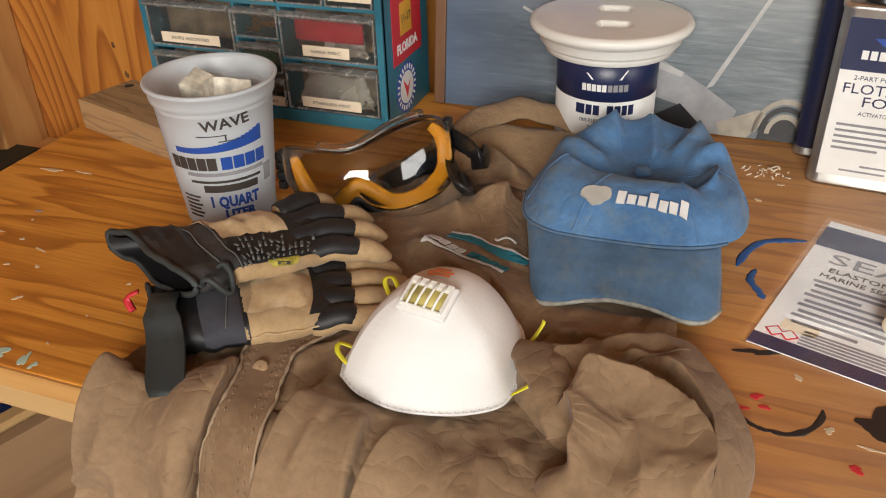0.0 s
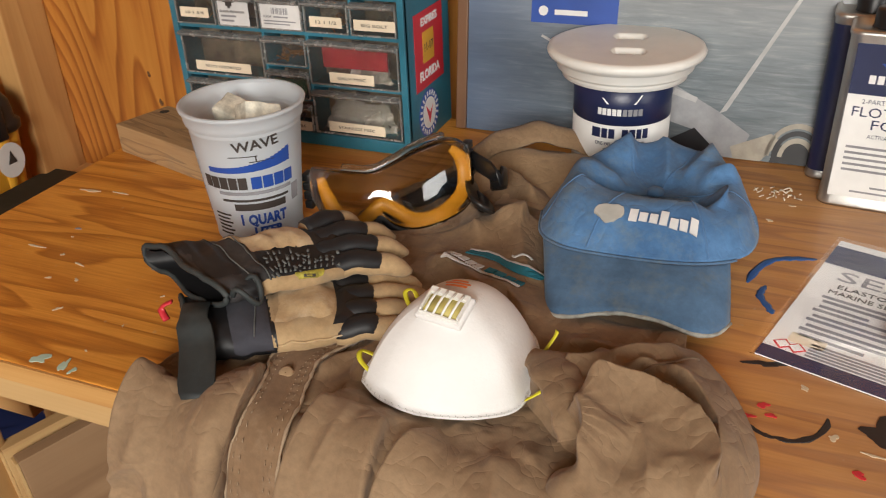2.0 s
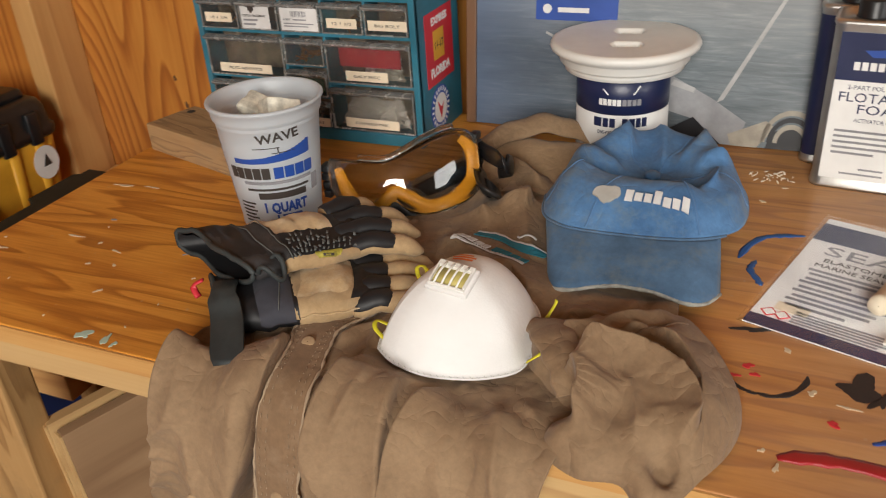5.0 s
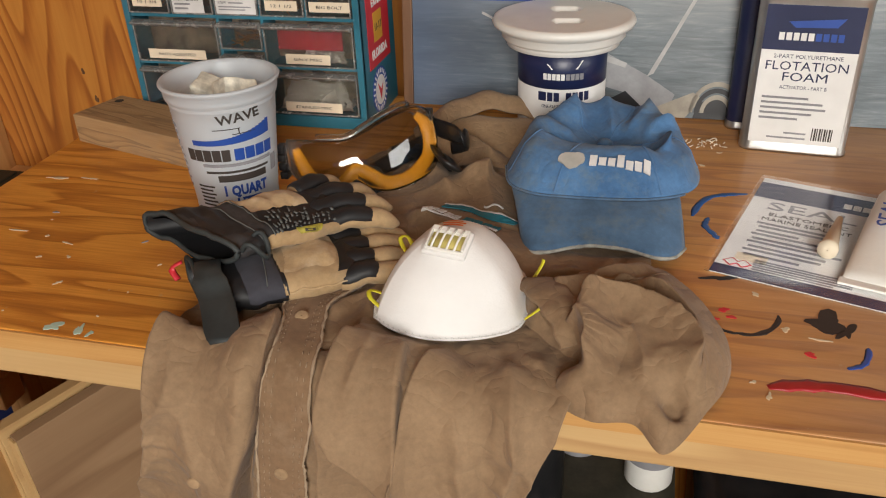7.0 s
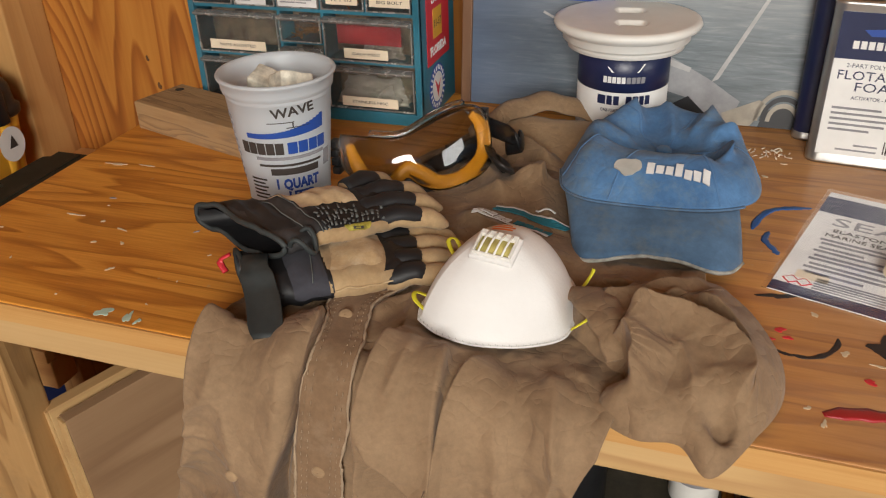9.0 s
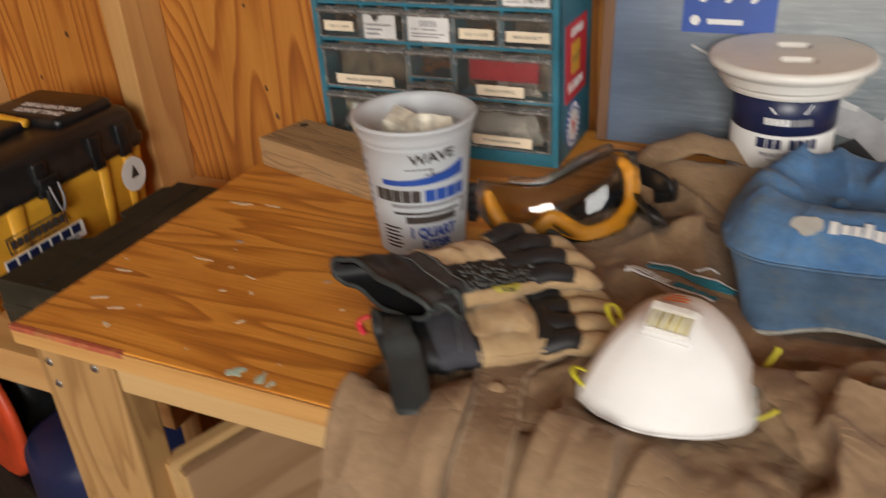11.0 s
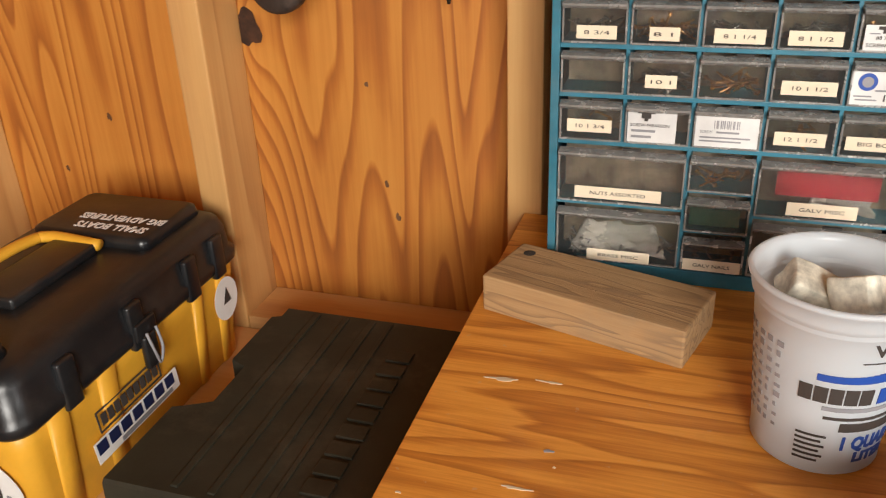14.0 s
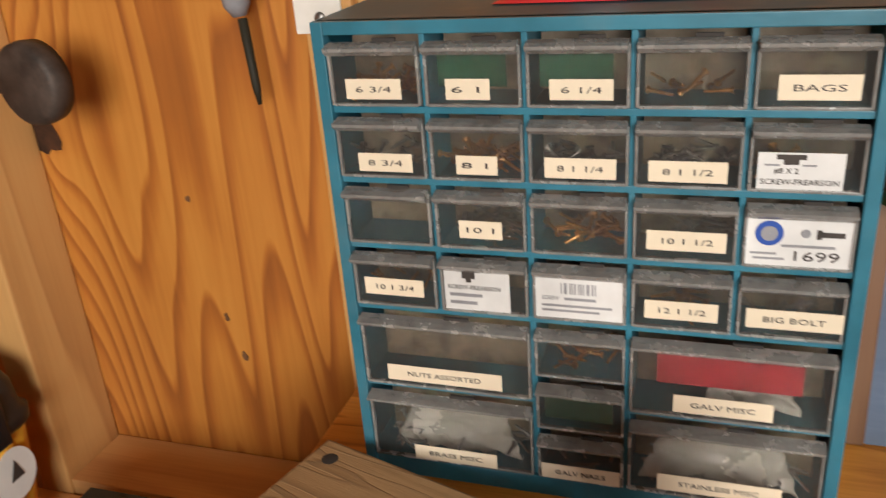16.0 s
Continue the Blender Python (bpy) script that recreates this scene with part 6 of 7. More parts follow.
fingers(g2, h2, ((-0.036, -0.30, 0.06, 0.004), (-0.016, -0.08, 0.082, 0.002), (0.006, 0.03, 0.084, 0.001), (0.026, 0.14, 0.078, -0.002)), 0.72)
upper = g2
st = spline([(-0.424, 0.446, 0.944), (-0.415, 0.430, 0.947), (-0.408, 0.419, 0.944), (-0.399, 0.408, 0.936), (-0.389, 0.394, 0.932), (-0.371, 0.364, 0.923)], 24)
rings = []
for i, p in enumerate(st):
    t = i / 23
    w2 = 0.0115 + 0.0032 * min(1.0, max(0.0, (t - 0.3) / 0.12)) - 0.004 * max(0, t - 0.93) / 0.07
    s = Vector((0.93, 0.3, 0.1)).normalized()
    rings.append([p + s * w2 * c + Vector((0.0, -0.5, 0.85)) * e for c, e in ((-1, 0), (-0.96, 0.0018), (0, 0.0022), (0.96, 0.0018), (1, 0), (0, -0.001))])
strap = part("wrist_strap", loft(rings), GLOVE_STRAP, upper, "hanging black hook strap")
part("pull_tab", tube(spline([(-0.446, 0.441, 0.944), (-0.454, 0.436, 0.939), (-0.447, 0.432, 0.931)], 8), 0.0032, 6, 0.4), RED, upper, "small red tab")

# ---- goggles ----
gog = thing("safety_goggles", "clear safety goggles with orange frame and black strap", "goggles")
gn = Vector((0.34, -0.675, 0.30)).normalized()
gx = Vector((0, 0, 1)).cross(gn).normalized()
gx = (gx * math.cos(radians(-3)) + gn.cross(gx) * math.sin(radians(3))).normalized()
gz = gn.cross(gx).normalized()
GC = Vector((-0.373, 0.707, 0.944))
GOUT = [(-0.0785, 0.0235), (-0.05, 0.0175), (-0.0176, 0.0125), (0.0068, 0.0209), (0.0302, 0.031), (0.0575, 0.0375), (0.079, 0.031), (0.087, 0.0072), (0.0865, -0.0159), (0.0765, -0.037), (0.053, -0.0485), (0.0215, -0.053), (0.0, -0.0455), (-0.0135, -0.033), (-0.026, -0.0425), (-0.042, -0.0465), (-0.0575, -0.041), (-0.0735, -0.0236), (-0.083, 0.0)]
g_out = [Vector((p.x, p.y, 0)) for p in spline([(x, y, 0) for x, y in GOUT] + [(*GOUT[0], 0)], 145)[:-1]]


def gog_at(x, y, back=0.0, bulge=True):
    b2 = 0.032 * (1 - (x / 0.09) ** 2) if bulge else 0.0
    return GC + gx * x + gz * y + gn * (b2 - back)


def g_ring(scale, back, dy=0.0):
    return [gog_at(p.x * scale, p.y * scale + dy, back) for p in g_out]


def g_span(x):
    """Top and bottom of the goggles' outline at x."""
    ys = []
    for a, c in zip(g_out, g_out[1:] + g_out[:1]):
        if (a.x - x) * (c.x - x) <= 0 and a.x != c.x:
            ys.append(a.y + (c.y - a.y) * (x - a.x) / (c.x - a.x))
    return (max(ys), min(ys)) if ys else (0.0, 0.0)


cols = []
for i in range(57):
    x = -0.0805 + 0.164 * i / 56
    hi, lo = g_span(x)
    cols.append([gog_at(x, lo * 0.95 + (hi - lo) * 0.95 * k / 14, -0.001 - 0.006 * math.sin(math.pi * k / 14)) for k in range(15)])
lens = part("lens", loft(cols, False, False), LENS, gog, "clear scratched lens")
md = lens.modifiers.new("thick", "SOLIDIFY")
md.thickness = 0.0015
lens.visible_shadow = False
ob = part("body", loft([g_ring(0.985, -0.002), g_ring(1.0, 0.004), g_ring(0.985, 0.022), g_ring(0.95, 0.034), g_ring(0.92, 0.034), g_ring(0.95, 0.022), g_ring(0.965, 0.004), g_ring(0.955, -0.001)], False, True, True), VINYL, gog, "clear vinyl body")
ob.visible_shadow = False
part("foam_gasket", loft([g_ring(0.95, 0.0345), g_ring(0.93, 0.044), g_ring(0.86, 0.044), g_ring(0.88, 0.0345)], False, True, True), VINYL, gog, "soft clear face gasket").visible_shadow = False
OPATH = [(-0.0715, 0.0105), (-0.067, -0.008), (-0.0605, -0.0235), (-0.0535, -0.0335), (-0.036, -0.039), (-0.0225, -0.0305), (-0.0105, -0.0226), (0.0012, -0.0292), (0.0175, -0.041), (0.036, -0.0428), (0.056, -0.0365), (0.0735, -0.022), (0.0785, -0.004), (0.076, 0.014), (0.066, 0.025)]
oj = [gog_at(p.x * 0.985, p.y + 0.001, 0.005) for p in spline([(x, y, 0) for x, y in OPATH], 70)]
part("orange_frame", tube(oj, [0.0042 + 0.0034 * min(1, min(k, len(oj) - 1 - k) / 6) for k in range(len(oj))], 10, 0.45, up=tuple(gn)), GOGGLE_ORANGE, gog, "orange inner frame")
nb = [gog_at(g_out[i].x * 0.985, g_out[i].y * 0.985 - 0.003, 0.008) for i in range(76, 112)]
part("nose_bridge", tube(nb, 0.005, 8, 1.0, up=tuple(gn)), BLACK, gog, "black nose bridge")
inner = [gog_at(0.012 + 0.066 * i / 20, -0.03 + 0.022 * (i / 20), 0.046 + 0.004 * math.sin(math.pi * i / 20)) for i in range(21)]
part("inner_strap", tube(inner, 0.010, 8, 0.15, up=tuple(gx.cross(gz))), BLACK, gog, "black strap seen through the lens")
vb2 = [gog_at(g_out[i].x * 0.97, g_out[i].y * 0.97 + 0.002, 0.013) for i in range(8, 40, 1)]
part("vent_strip", tube(vb2, 0.0048, 6, 1.0, up=tuple(gn)), VINYL, gog, "clear top vent")
for s, x in ((1, 0.0865), (-1, -0.086)):
    c = gog_at(x * 0.99, 0.012 if s > 0 else 0.0, 0.024)
    for q in range(4):
        part("strap_clip", merge(None, box(-0.0045, 0.0045, -0.007, 0.007, -0.0042, 0.0042, 0.0012), Matrix.Translation(c + gz * (0.014 - 0.0095 * q))), BLACK, gog, "black strap clip")
sp_ = spline([gog_at(0.09, 0.01, 0.028), (-0.262, 0.725, 0.958), (-0.262, 0.755, 0.94), (-0.285, 0.775, 0.925)], 16)
part("strap", tube(sp_, 0.011, 8, 0.2, up=(0.9, 0.1, 0.1)), BLACK, gog, "black elastic strap")
sp_ = spline([gog_at(0.085, -0.012, 0.02), (-0.272, 0.694, 0.937), (-0.268, 0.71, 0.93), (-0.29, 0.74, 0.924), (-0.35, 0.76, 0.918)], 16)
part("strap", tube(sp_, 0.012, 8, 0.3, up=(0.3, 0.5, 0.4)), BLACK, gog, "black elastic strap")

# ---- sealant card with its tube ----
card = thing("sealant_card", "printed sealant card with clear blister and white tube", "blister card", pose(0.113, 0.664, TOP, 0, 0, -17))
KW, KH = 0.165, 0.222
part("backing_card", box(-KW / 2, KW / 2, -KH / 2, KH / 2, 0.0005, 0.0015), WHITE_PAPER, card, "pale grey card", False)
part("top_band", box(-KW / 2, KW / 2, KH / 2 - 0.05, KH / 2 - 0.012, 0.0016, 0.0019), NAVY, card, "navy band", False)
part("bottom_band", box(-KW / 2, KW / 2, -KH / 2, -KH / 2 + 0.016, 0.0016, 0.0019), NAVY, card, "navy band", False)
part("sleeve_film", box(-KW / 2 - 0.004, KW / 2 + 0.004, -KH / 2 - 0.003, KH / 2 + 0.006, 0.0024, 0.0027), FILM, card, "clear film", False).visible_shadow = False
for tx, x, y, s, w2, mt in (("SEAL", -0.022, 0.043, 0.026, 0.085, GREY_INK), ("ELASTOMERIC", -0.022, 0.024, 0.0095, 0.075, INK), ("MARINE SEALANT", -0.022, 0.0125, 0.0095, 0.084, INK)):
    part("lettering", merge(None, words(tx, s, w2), Matrix.Translation((x, y, 0.0019))), mt, card, "", False)
for q in range(5):
    part("print_bar", box(0.004 + q * 0.009, 0.0115 + q * 0.009, KH / 2 - 0.041, KH / 2 - 0.03, 0.002, 0.0023), WHITE_PAPER, card, "", False)
for q, (x0, w2) in enumerate(((-0.066, 0.075), (-0.063, 0.07), (-0.063, 0.04), (-0.066, 0.08), (-0.063, 0.06), (-0.066, 0.085), (-0.063, 0.07), (-0.066, 0.07), (-0.063, 0.05))):
    part("print_bar", box(x0, x0 + w2, 0.0 - q * 0.0075 - (q // 2) * 0.002, 0.004 - q * 0.0075 - (q // 2) * 0.002, 0.0016, 0.0019), GREY_INK, card, "", False)
part("white_box", box(-0.068, -0.04, -0.08, -0.066, 0.0016, 0.0019), LABEL, card, "", False)
for k in range(2):
    bm = merge(None, box(-0.0055, 0.0055, -0.0055, 0.0055, 0.0016, 0.0019), Matrix.Translation((-0.069 + k * 0.011, -0.0865, 0)) @ Matrix.Rotation(math.pi / 4, 4, "Z"))
    part("hazard_mark", bm, RED, card, "small red diamond", False)
    bm = merge(None, box(-0.004, 0.004, -0.004, 0.004, 0.00195, 0.0022), Matrix.Translation((-0.069 + k * 0.011, -0.0865, 0)) @ Matrix.Rotation(math.pi / 4, 4, "Z"))
    part("hazard_mark", bm, WHITE_PAPER, card, "", False)
bm = None
for q in range(5):
    bm = box(-0.05, 0.035, -0.093 + q * 0.0042, -0.0905 + q * 0.0042, 0.0016, 0.0019, bm=bm) if q else box(-0.05, 0.02, -0.093, -0.0905, 0.0016, 0.0019)
part("fine_print", bm, GREY_INK, card, "", False)
rings = []
for t in [i / 12 for i in range(13)]:
    y = -0.078 + 0.15 * t
    hw, hh = 0.028 - 0.008 * t, 0.002 + 0.0135 * min(1, t * 1.6)
    rings.append([(0.052 + hw * math.cos(a), y, 0.0035 + hh + hh * math.sin(a)) for a in [2 * math.pi * j / 20 for j in range(20)]])
tb = part("tube", loft(rings), WHITE, card, "white sealant tube")
part("crimp", box(0.022, 0.082, -0.087, -0.076, 0.004, 0.0065, 0.0008), WHITE, tb, "", False)
part("lettering", merge(None, words("SEAL", 0.024, 0.07), Matrix.Translation((0.048, 0.01, 0.0348)) @ Matrix.Rotation(radians(90), 4, "Z") @ Matrix.Rotation(radians(4), 4, "Y")), ROYAL, tb, "", False)
part("nozzle", merge(None, lathe([(0.0005, 0.07), (0.003, 0.07), (0.008, 0.008), (0.009, 0.006), (0.009, 0.0), (0.0005, 0.0)], 16), Matrix.Translation((0.006, -0.045, 0.012)) @ Matrix.Rotation(radians(-90), 4, "X")), LABEL, card, "cream nozzle")

# ---- paint marks on the bench ----
EDGE_STAIN = paint("stained_edge", (0.42, 0.1, 0.05), 0.6, var=0.3, dirt=(0.55, 0.28, 0.09), dirt_amt=1.0, scale=50)
def mark(kind, x, y, mat, rx, ry, rot=0, seed=1, rough=0.45, label=""):
    k = 0.62 if mat is PALE_PAINT else 1.0
    ob = part(kind, blot(seed, rx * k, ry * k, 26, rough), mat, bench, label, False)
    ob.matrix_basis = pose(x, y, TOP, 0, 0, rot)


def stroke(x0, y0, pts, mat, r, seed=1):
    p3 = spline([(x0 + a, y0 + b2, TOP + 0.0002) for a, b2 in pts], 18)
    part("paint_stroke", tube(p3, [r * (0.5 + 0.6 * abs(nz(i, seed, 0.8))) * min(1, 0.3 + min(i, 17 - i) / 4) for i in range(18)], 6, 0.1), mat, bench)


stroke(0, 0, [(-0.012, 0.69), (-0.006, 0.715), (0.006, 0.737), (0.024, 0.747), (0.046, 0.752)], BLUE_PAINT, 0.006)
stroke(0, 0, [(0.004, 0.69), (0.0, 0.672), (0.008, 0.655), (0.012, 0.645)], BLUE_PAINT, 0.005, 3)
mark("paint_mark", 0.012, 0.52, RED, 0.004, 0.003, 0, 2)
mark("paint_mark", 0.018, 0.51, RED, 0.003, 0.0025, 0, 3)
mark("paint_mark", 0.004, 0.505, RED, 0.003, 0.002, 0, 4)
mark("paint_mark", 0.075, 0.468, RED, 0.004, 0.003, 0, 5)
mark("tar_mark", 0.093, 0.516, BLACK_PAINT, 0.018, 0.011, 20, 6, 0.6, "black tar blot")
mark("tar_mark", 0.108, 0.506, BLACK_PAINT, 0.01, 0.005, 60, 7, 0.6)
stroke(0, 0, [(0.02, 0.488), (0.033, 0.487), (0.047, 0.496), (0.055, 0.51), (0.056, 0.52)], BLACK_PAINT, 0.004, 5)
stroke(0, 0, [(-0.002, 0.50), (0.01, 0.49), (0.022, 0.486)], BLACK_PAINT, 0.003, 6)
mark("tar_mark", 0.012, 0.572, BLACK_PAINT, 0.012, 0.004, 10, 8, 0.6)
stroke(0, 0, [(0.04, 0.421), (0.06, 0.427), (0.09, 0.43), (0.13, 0.427), (0.2, 0.43)], RED_PAINT, 0.011, 7)
stroke(0, 0, [(0.10, 0.455), (0.112, 0.462), (0.118, 0.475), (0.12, 0.486)], ROYAL, 0.004, 8)
for i, (x, y, rx, ry, rot) in enumerate([(-0.548, 0.386, 0.008, 0.005, 10), (-0.522, 0.385, 0.003, 0.008, 20), (-0.51, 0.382, 0.002, 0.004, 0)]):
    mark("paint_mark", x, y, MINT_PAINT, rx, ry, rot, 20 + i)
rnd = random.Random(11)
for i, (x, y, rx, ry, rot) in enumerate([(-0.708, 0.405, 0.006, 0.004, 0), (-0.766, 0.489, 0.012, 0.003, 8), (-0.74, 0.66, 0.022, 0.003, 8), (-0.7, 0.665, 0.014, 0.002, -5), (-0.75, 0.44, 0.012, 0.003, 30), (-0.72, 0.43, 0.008, 0.003, 20), (-0.64, 0.49, 0.005, 0.002, 0), (-0.63, 0.52, 0.008, 0.002, -10), (-0.61, 0.495, 0.004, 0.003, 0), (-0.66, 0.53, 0.003, 0.003, 0), (-0.70, 0.535, 0.014, 0.002, 4), (-0.59, 0.45, 0.005, 0.003, 50), (0.11, 0.75, 0.006, 0.003, 0), (0.04, 0.55, 0.006, 0.003, -40), (0.06, 0.5, 0.006, 0.004, 20), (0.085, 0.49, 0.01, 0.002, -10), (0.04, 0.41, 0.003, 0.006, 0), (0.03, 0.425, 0.003, 0.003, 0), (0.0, 0.82, 0.005, 0.003, 0), (0.02, 0.86, 0.004, 0.002, 0)]):
    mark("paint_mark", x, y, PALE_PAINT, rx, ry, rot, 40 + i, 0.55)
for i in range(26):
    x, y = rnd.uniform(-0.78, 0.3), rnd.uniform(0.39, 0.96)
    mark("scuff", x, y, (GREY_INK if i % 3 == 0 else PALE_PAINT), rnd.uniform(0.001, 0.003), rnd.uniform(0.001, 0.002), rnd.uniform(0, 180), 80 + i, 0.5)
part("red_edge_stain", box(-0.797, -0.66, FRONT_Y - 0.002, FRONT_Y + 0.004, TOP - 0.0055, TOP + 0.0003, 0.0008), EDGE_STAIN, bench, "red stain along the front corner", False)
bm = None
for i in range(26):
    a, r = rnd.uniform(0, 6.28), rnd.uniform(0.002, 0.03)
    q = Vector((0.005 + r * math.cos(a), 0.885 + r * 0.6 * math.sin(a), TOP + 0.001))
    bm = merge(bm, tube([q, q + Vector((rnd.uniform(-0.006, 0.006), rnd.uniform(-0.006, 0.006), rnd.uniform(0, 0.003)))], 0.0007, 5))
tagged(part("wood_shavings", bm, LABEL), "few curled wood shavings on the bench", "shavings", "", "stuff")
ring = [(0.012 + 0.006 * math.cos(a), 0.89 + 0.005 * math.sin(a), TOP + 0.003 + 0.002 * math.sin(2 * a)) for a in [i * 0.45 for i in range(12)]]
tagged(part("wood_curl", tube(ring, 0.0009, 5), LABEL), "curled pale wood shaving on the bench", "shaving")

# ---- the framed poster behind the bench ----
poster = thing("framed_poster", "large framed photograph of grey-blue water with a wreck", "poster", pose(0, 0.964, TOP + 0.0015, -7, 0, 0))
PX0, PX1, PZ1 = -0.386, 0.72, 0.232
WATER, nt, b = nodes_of("water_photograph")
_v = coords(nt, (6, 1, 60))
_n = noise_fac(nt, _v, 3.0, 6, 0.65, 0.6)
_big = noise_fac(nt, coords(nt, (1.2, 1, 2.5)), 3.0, 3, 0.5)
_wcol = ramp(nt, _n, [(0.3, (0.125, 0.16, 0.185)), (0.55, (0.21, 0.25, 0.275)), (0.75, (0.36, 0.39, 0.41))]).outputs[0]
_tc = nt.nodes.new("ShaderNodeTexCoord")
_sep = node(nt, "ShaderNodeSeparateXYZ", {0: _tc.outputs["Object"]})
# colour grows paler towards the top and bluer at the left end
_h = node(nt, "ShaderNodeMapRange", {0: _sep.outputs[2]}, i_1=0.1, i_2=0.25, i_3=0.0, i_4=0.6)
_wcol = mixc(nt, _h.outputs[0], _wcol, (0.56, 0.575, 0.58))
_xm = node(nt, "ShaderNodeMapRange", {0: _sep.outputs[0]}, i_1=-0.38, i_2=-0.2, i_3=0.8, i_4=0.0)
_wcol = mixc(nt, _xm.outputs[0], _wcol, (0.1, 0.155, 0.26))
_dk = ramp(nt, _big, [(0.35, (0.5,) * 3), (0.65, (1.15,) * 3)]).outputs[0]
_wcol = mixc(nt, 0.8, _wcol, _dk, "MULTIPLY")
nt.links.new(_wcol, b.inputs["Base Color"])
b.inputs["Roughness"].default_value = 0.35
bump(nt, b, noise_fac(nt, coords(nt), 400, 2, 0.5), 0.05, 0.0005)
part("print", box(PX0, PX1, 0.004, 0.007, 0.0, PZ1), WATER, poster, "faded photograph of rippled water", False)
FRAME_WOOD, *_ = timber("poster_frame_wood", [(0.2, (0.2, 0.1, 0.045)), (0.5, (0.15, 0.07, 0.03)), (0.85, (0.08, 0.035, 0.015))], 2, 20, 2, 4.0, 0.5, seed=7.0)
part("frame_bar", box(PX0 - 0.014, PX0, 0.0, 0.014, 0.0, PZ1 + 0.014, 0.0015), FRAME_WOOD, poster, "dark wooden frame", False)
part("frame_bar", box(PX0, PX1, 0.0, 0.014, PZ1 + 0.0005, PZ1 + 0.014, 0.0015), FRAME_WOOD, poster, "", False)
part("frame_bar", box(PX1, PX1 + 0.014, 0.0, 0.014, 0.0, PZ1 + 0.014, 0.0015), FRAME_WOOD, poster, "", False)
HULL = paint("photo_grey", (0.36, 0.37, 0.39), 0.4, scale=30)
PALE = paint("photo_pale", (0.5, 0.5, 0.5), 0.4, scale=30)
BEIGE = paint("photo_beige", (0.42, 0.38, 0.31), 0.4, scale=40)
DARKPH = paint("photo_black", (0.015, 0.016, 0.02), 0.35)


def ink(pts, name, mat, y=0.0036):
    return part(name, merge(None, flat_shape(pts, 0.0003), on_front(0, y, 0)), mat, poster, "", False)


ink([(-0.16, 0.074), (-0.125, 0.08), (-0.075, 0.055), (-0.035, 0.03), (-0.045, 0.0), (-0.075, 0.001), (-0.1, 0.03), (-0.16, 0.045)], "hull_print", HULL)
ink([(-0.098, 0.032), (-0.062, 0.0), (-0.145, 0.004)], "hull_shadow_print", DARKPH, 0.0032)
ink([(-0.072, 0.052), (-0.064, 0.056), (0.013, 0.215), (0.009, 0.215)], "mast_print", PALE, 0.003)
ink([(-0.128, 0.07), (-0.1, 0.062), (-0.098, 0.068), (-0.125, 0.077)], "deck_print", PALE, 0.003)
ink([(-0.055, 0.014), (-0.012, 0.034), (0.0, 0.026), (-0.02, 0.0), (-0.05, 0.0)], "hatch_print", BEIGE, 0.003)
for k, r in enumerate((0.034, 0.027, 0.02)):
    c = (0.018, 0.008)
    pts = [(c[0] + r * math.cos(a), c[1] + r * 1.2 * math.sin(a)) for a in [math.pi * i / 18 for i in range(19)]]
    pts += [(c[0] + (r - 0.005) * math.cos(a), c[1] + (r - 0.005) * 1.2 * math.sin(a)) for a in [math.pi * (18 - i) / 18 for i in range(19)]]
    ink(pts, "ring_print", BEIGE if k != 1 else DARKPH, 0.003 - 0.0002 * k)
ink([(-0.01, 0.0), (0.046, 0.0), (0.044, 0.02), (0.02, 0.03), (-0.005, 0.02)], "ring_shadow_print", DARKPH, 0.0034)
ink([(-0.29, 0.128), (-0.21, 0.09), (-0.211, 0.088), (-0.291, 0.125)], "line_print", PALE, 0.0034)
ink([(-0.305, 0.142), (-0.2, 0.142), (-0.2, 0.208), (-0.305, 0.208)], "blue_plate", ROYAL, 0.0034)
for k in range(3):
    x = -0.292 + k * 0.028
    ink([(x, 0.2), (x + 0.022, 0.2), (x + 0.024, 0.193), (x + 0.011, 0.177), (x + 0.005, 0.177), (x + 0.014, 0.192), (x - 0.002, 0.192)], "plate_mark", WHITE_PAPER, 0.003)
ink([(-0.276, 0.152), (-0.236, 0.152), (-0.236, 0.158), (-0.276, 0.158)], "plate_mark", WHITE_PAPER, 0.003)
ink([(-0.29 + 0.006 * math.cos(a), 0.156 + 0.006 * math.sin(a)) for a in [i * 0.6 for i in range(10)]], "plate_mark", WHITE_PAPER, 0.003)

# ---- the big tool box on the low shelf ----
SH = 0.675
tbx = thing("tool_box", "large yellow and black plastic tool box, closed", "tool box", pose(-1.295, 0.76, SH, 0, 0, 0))


def rrect(hw, hd, r, z, n=5, cx=0.0, cy=0.0):
    pts = []
    for sx, sy, a0 in ((1, 1, 0), (-1, 1, 90), (-1, -1, 180), (1, -1, 270)):
        for i in range(n + 1):
            a = radians(a0 + 90 * i / n)
            pts.append((cx + sx * (hw - r) + r * math.cos(a), cy + sy * (hd - r) + r * math.sin(a), z))
    return pts


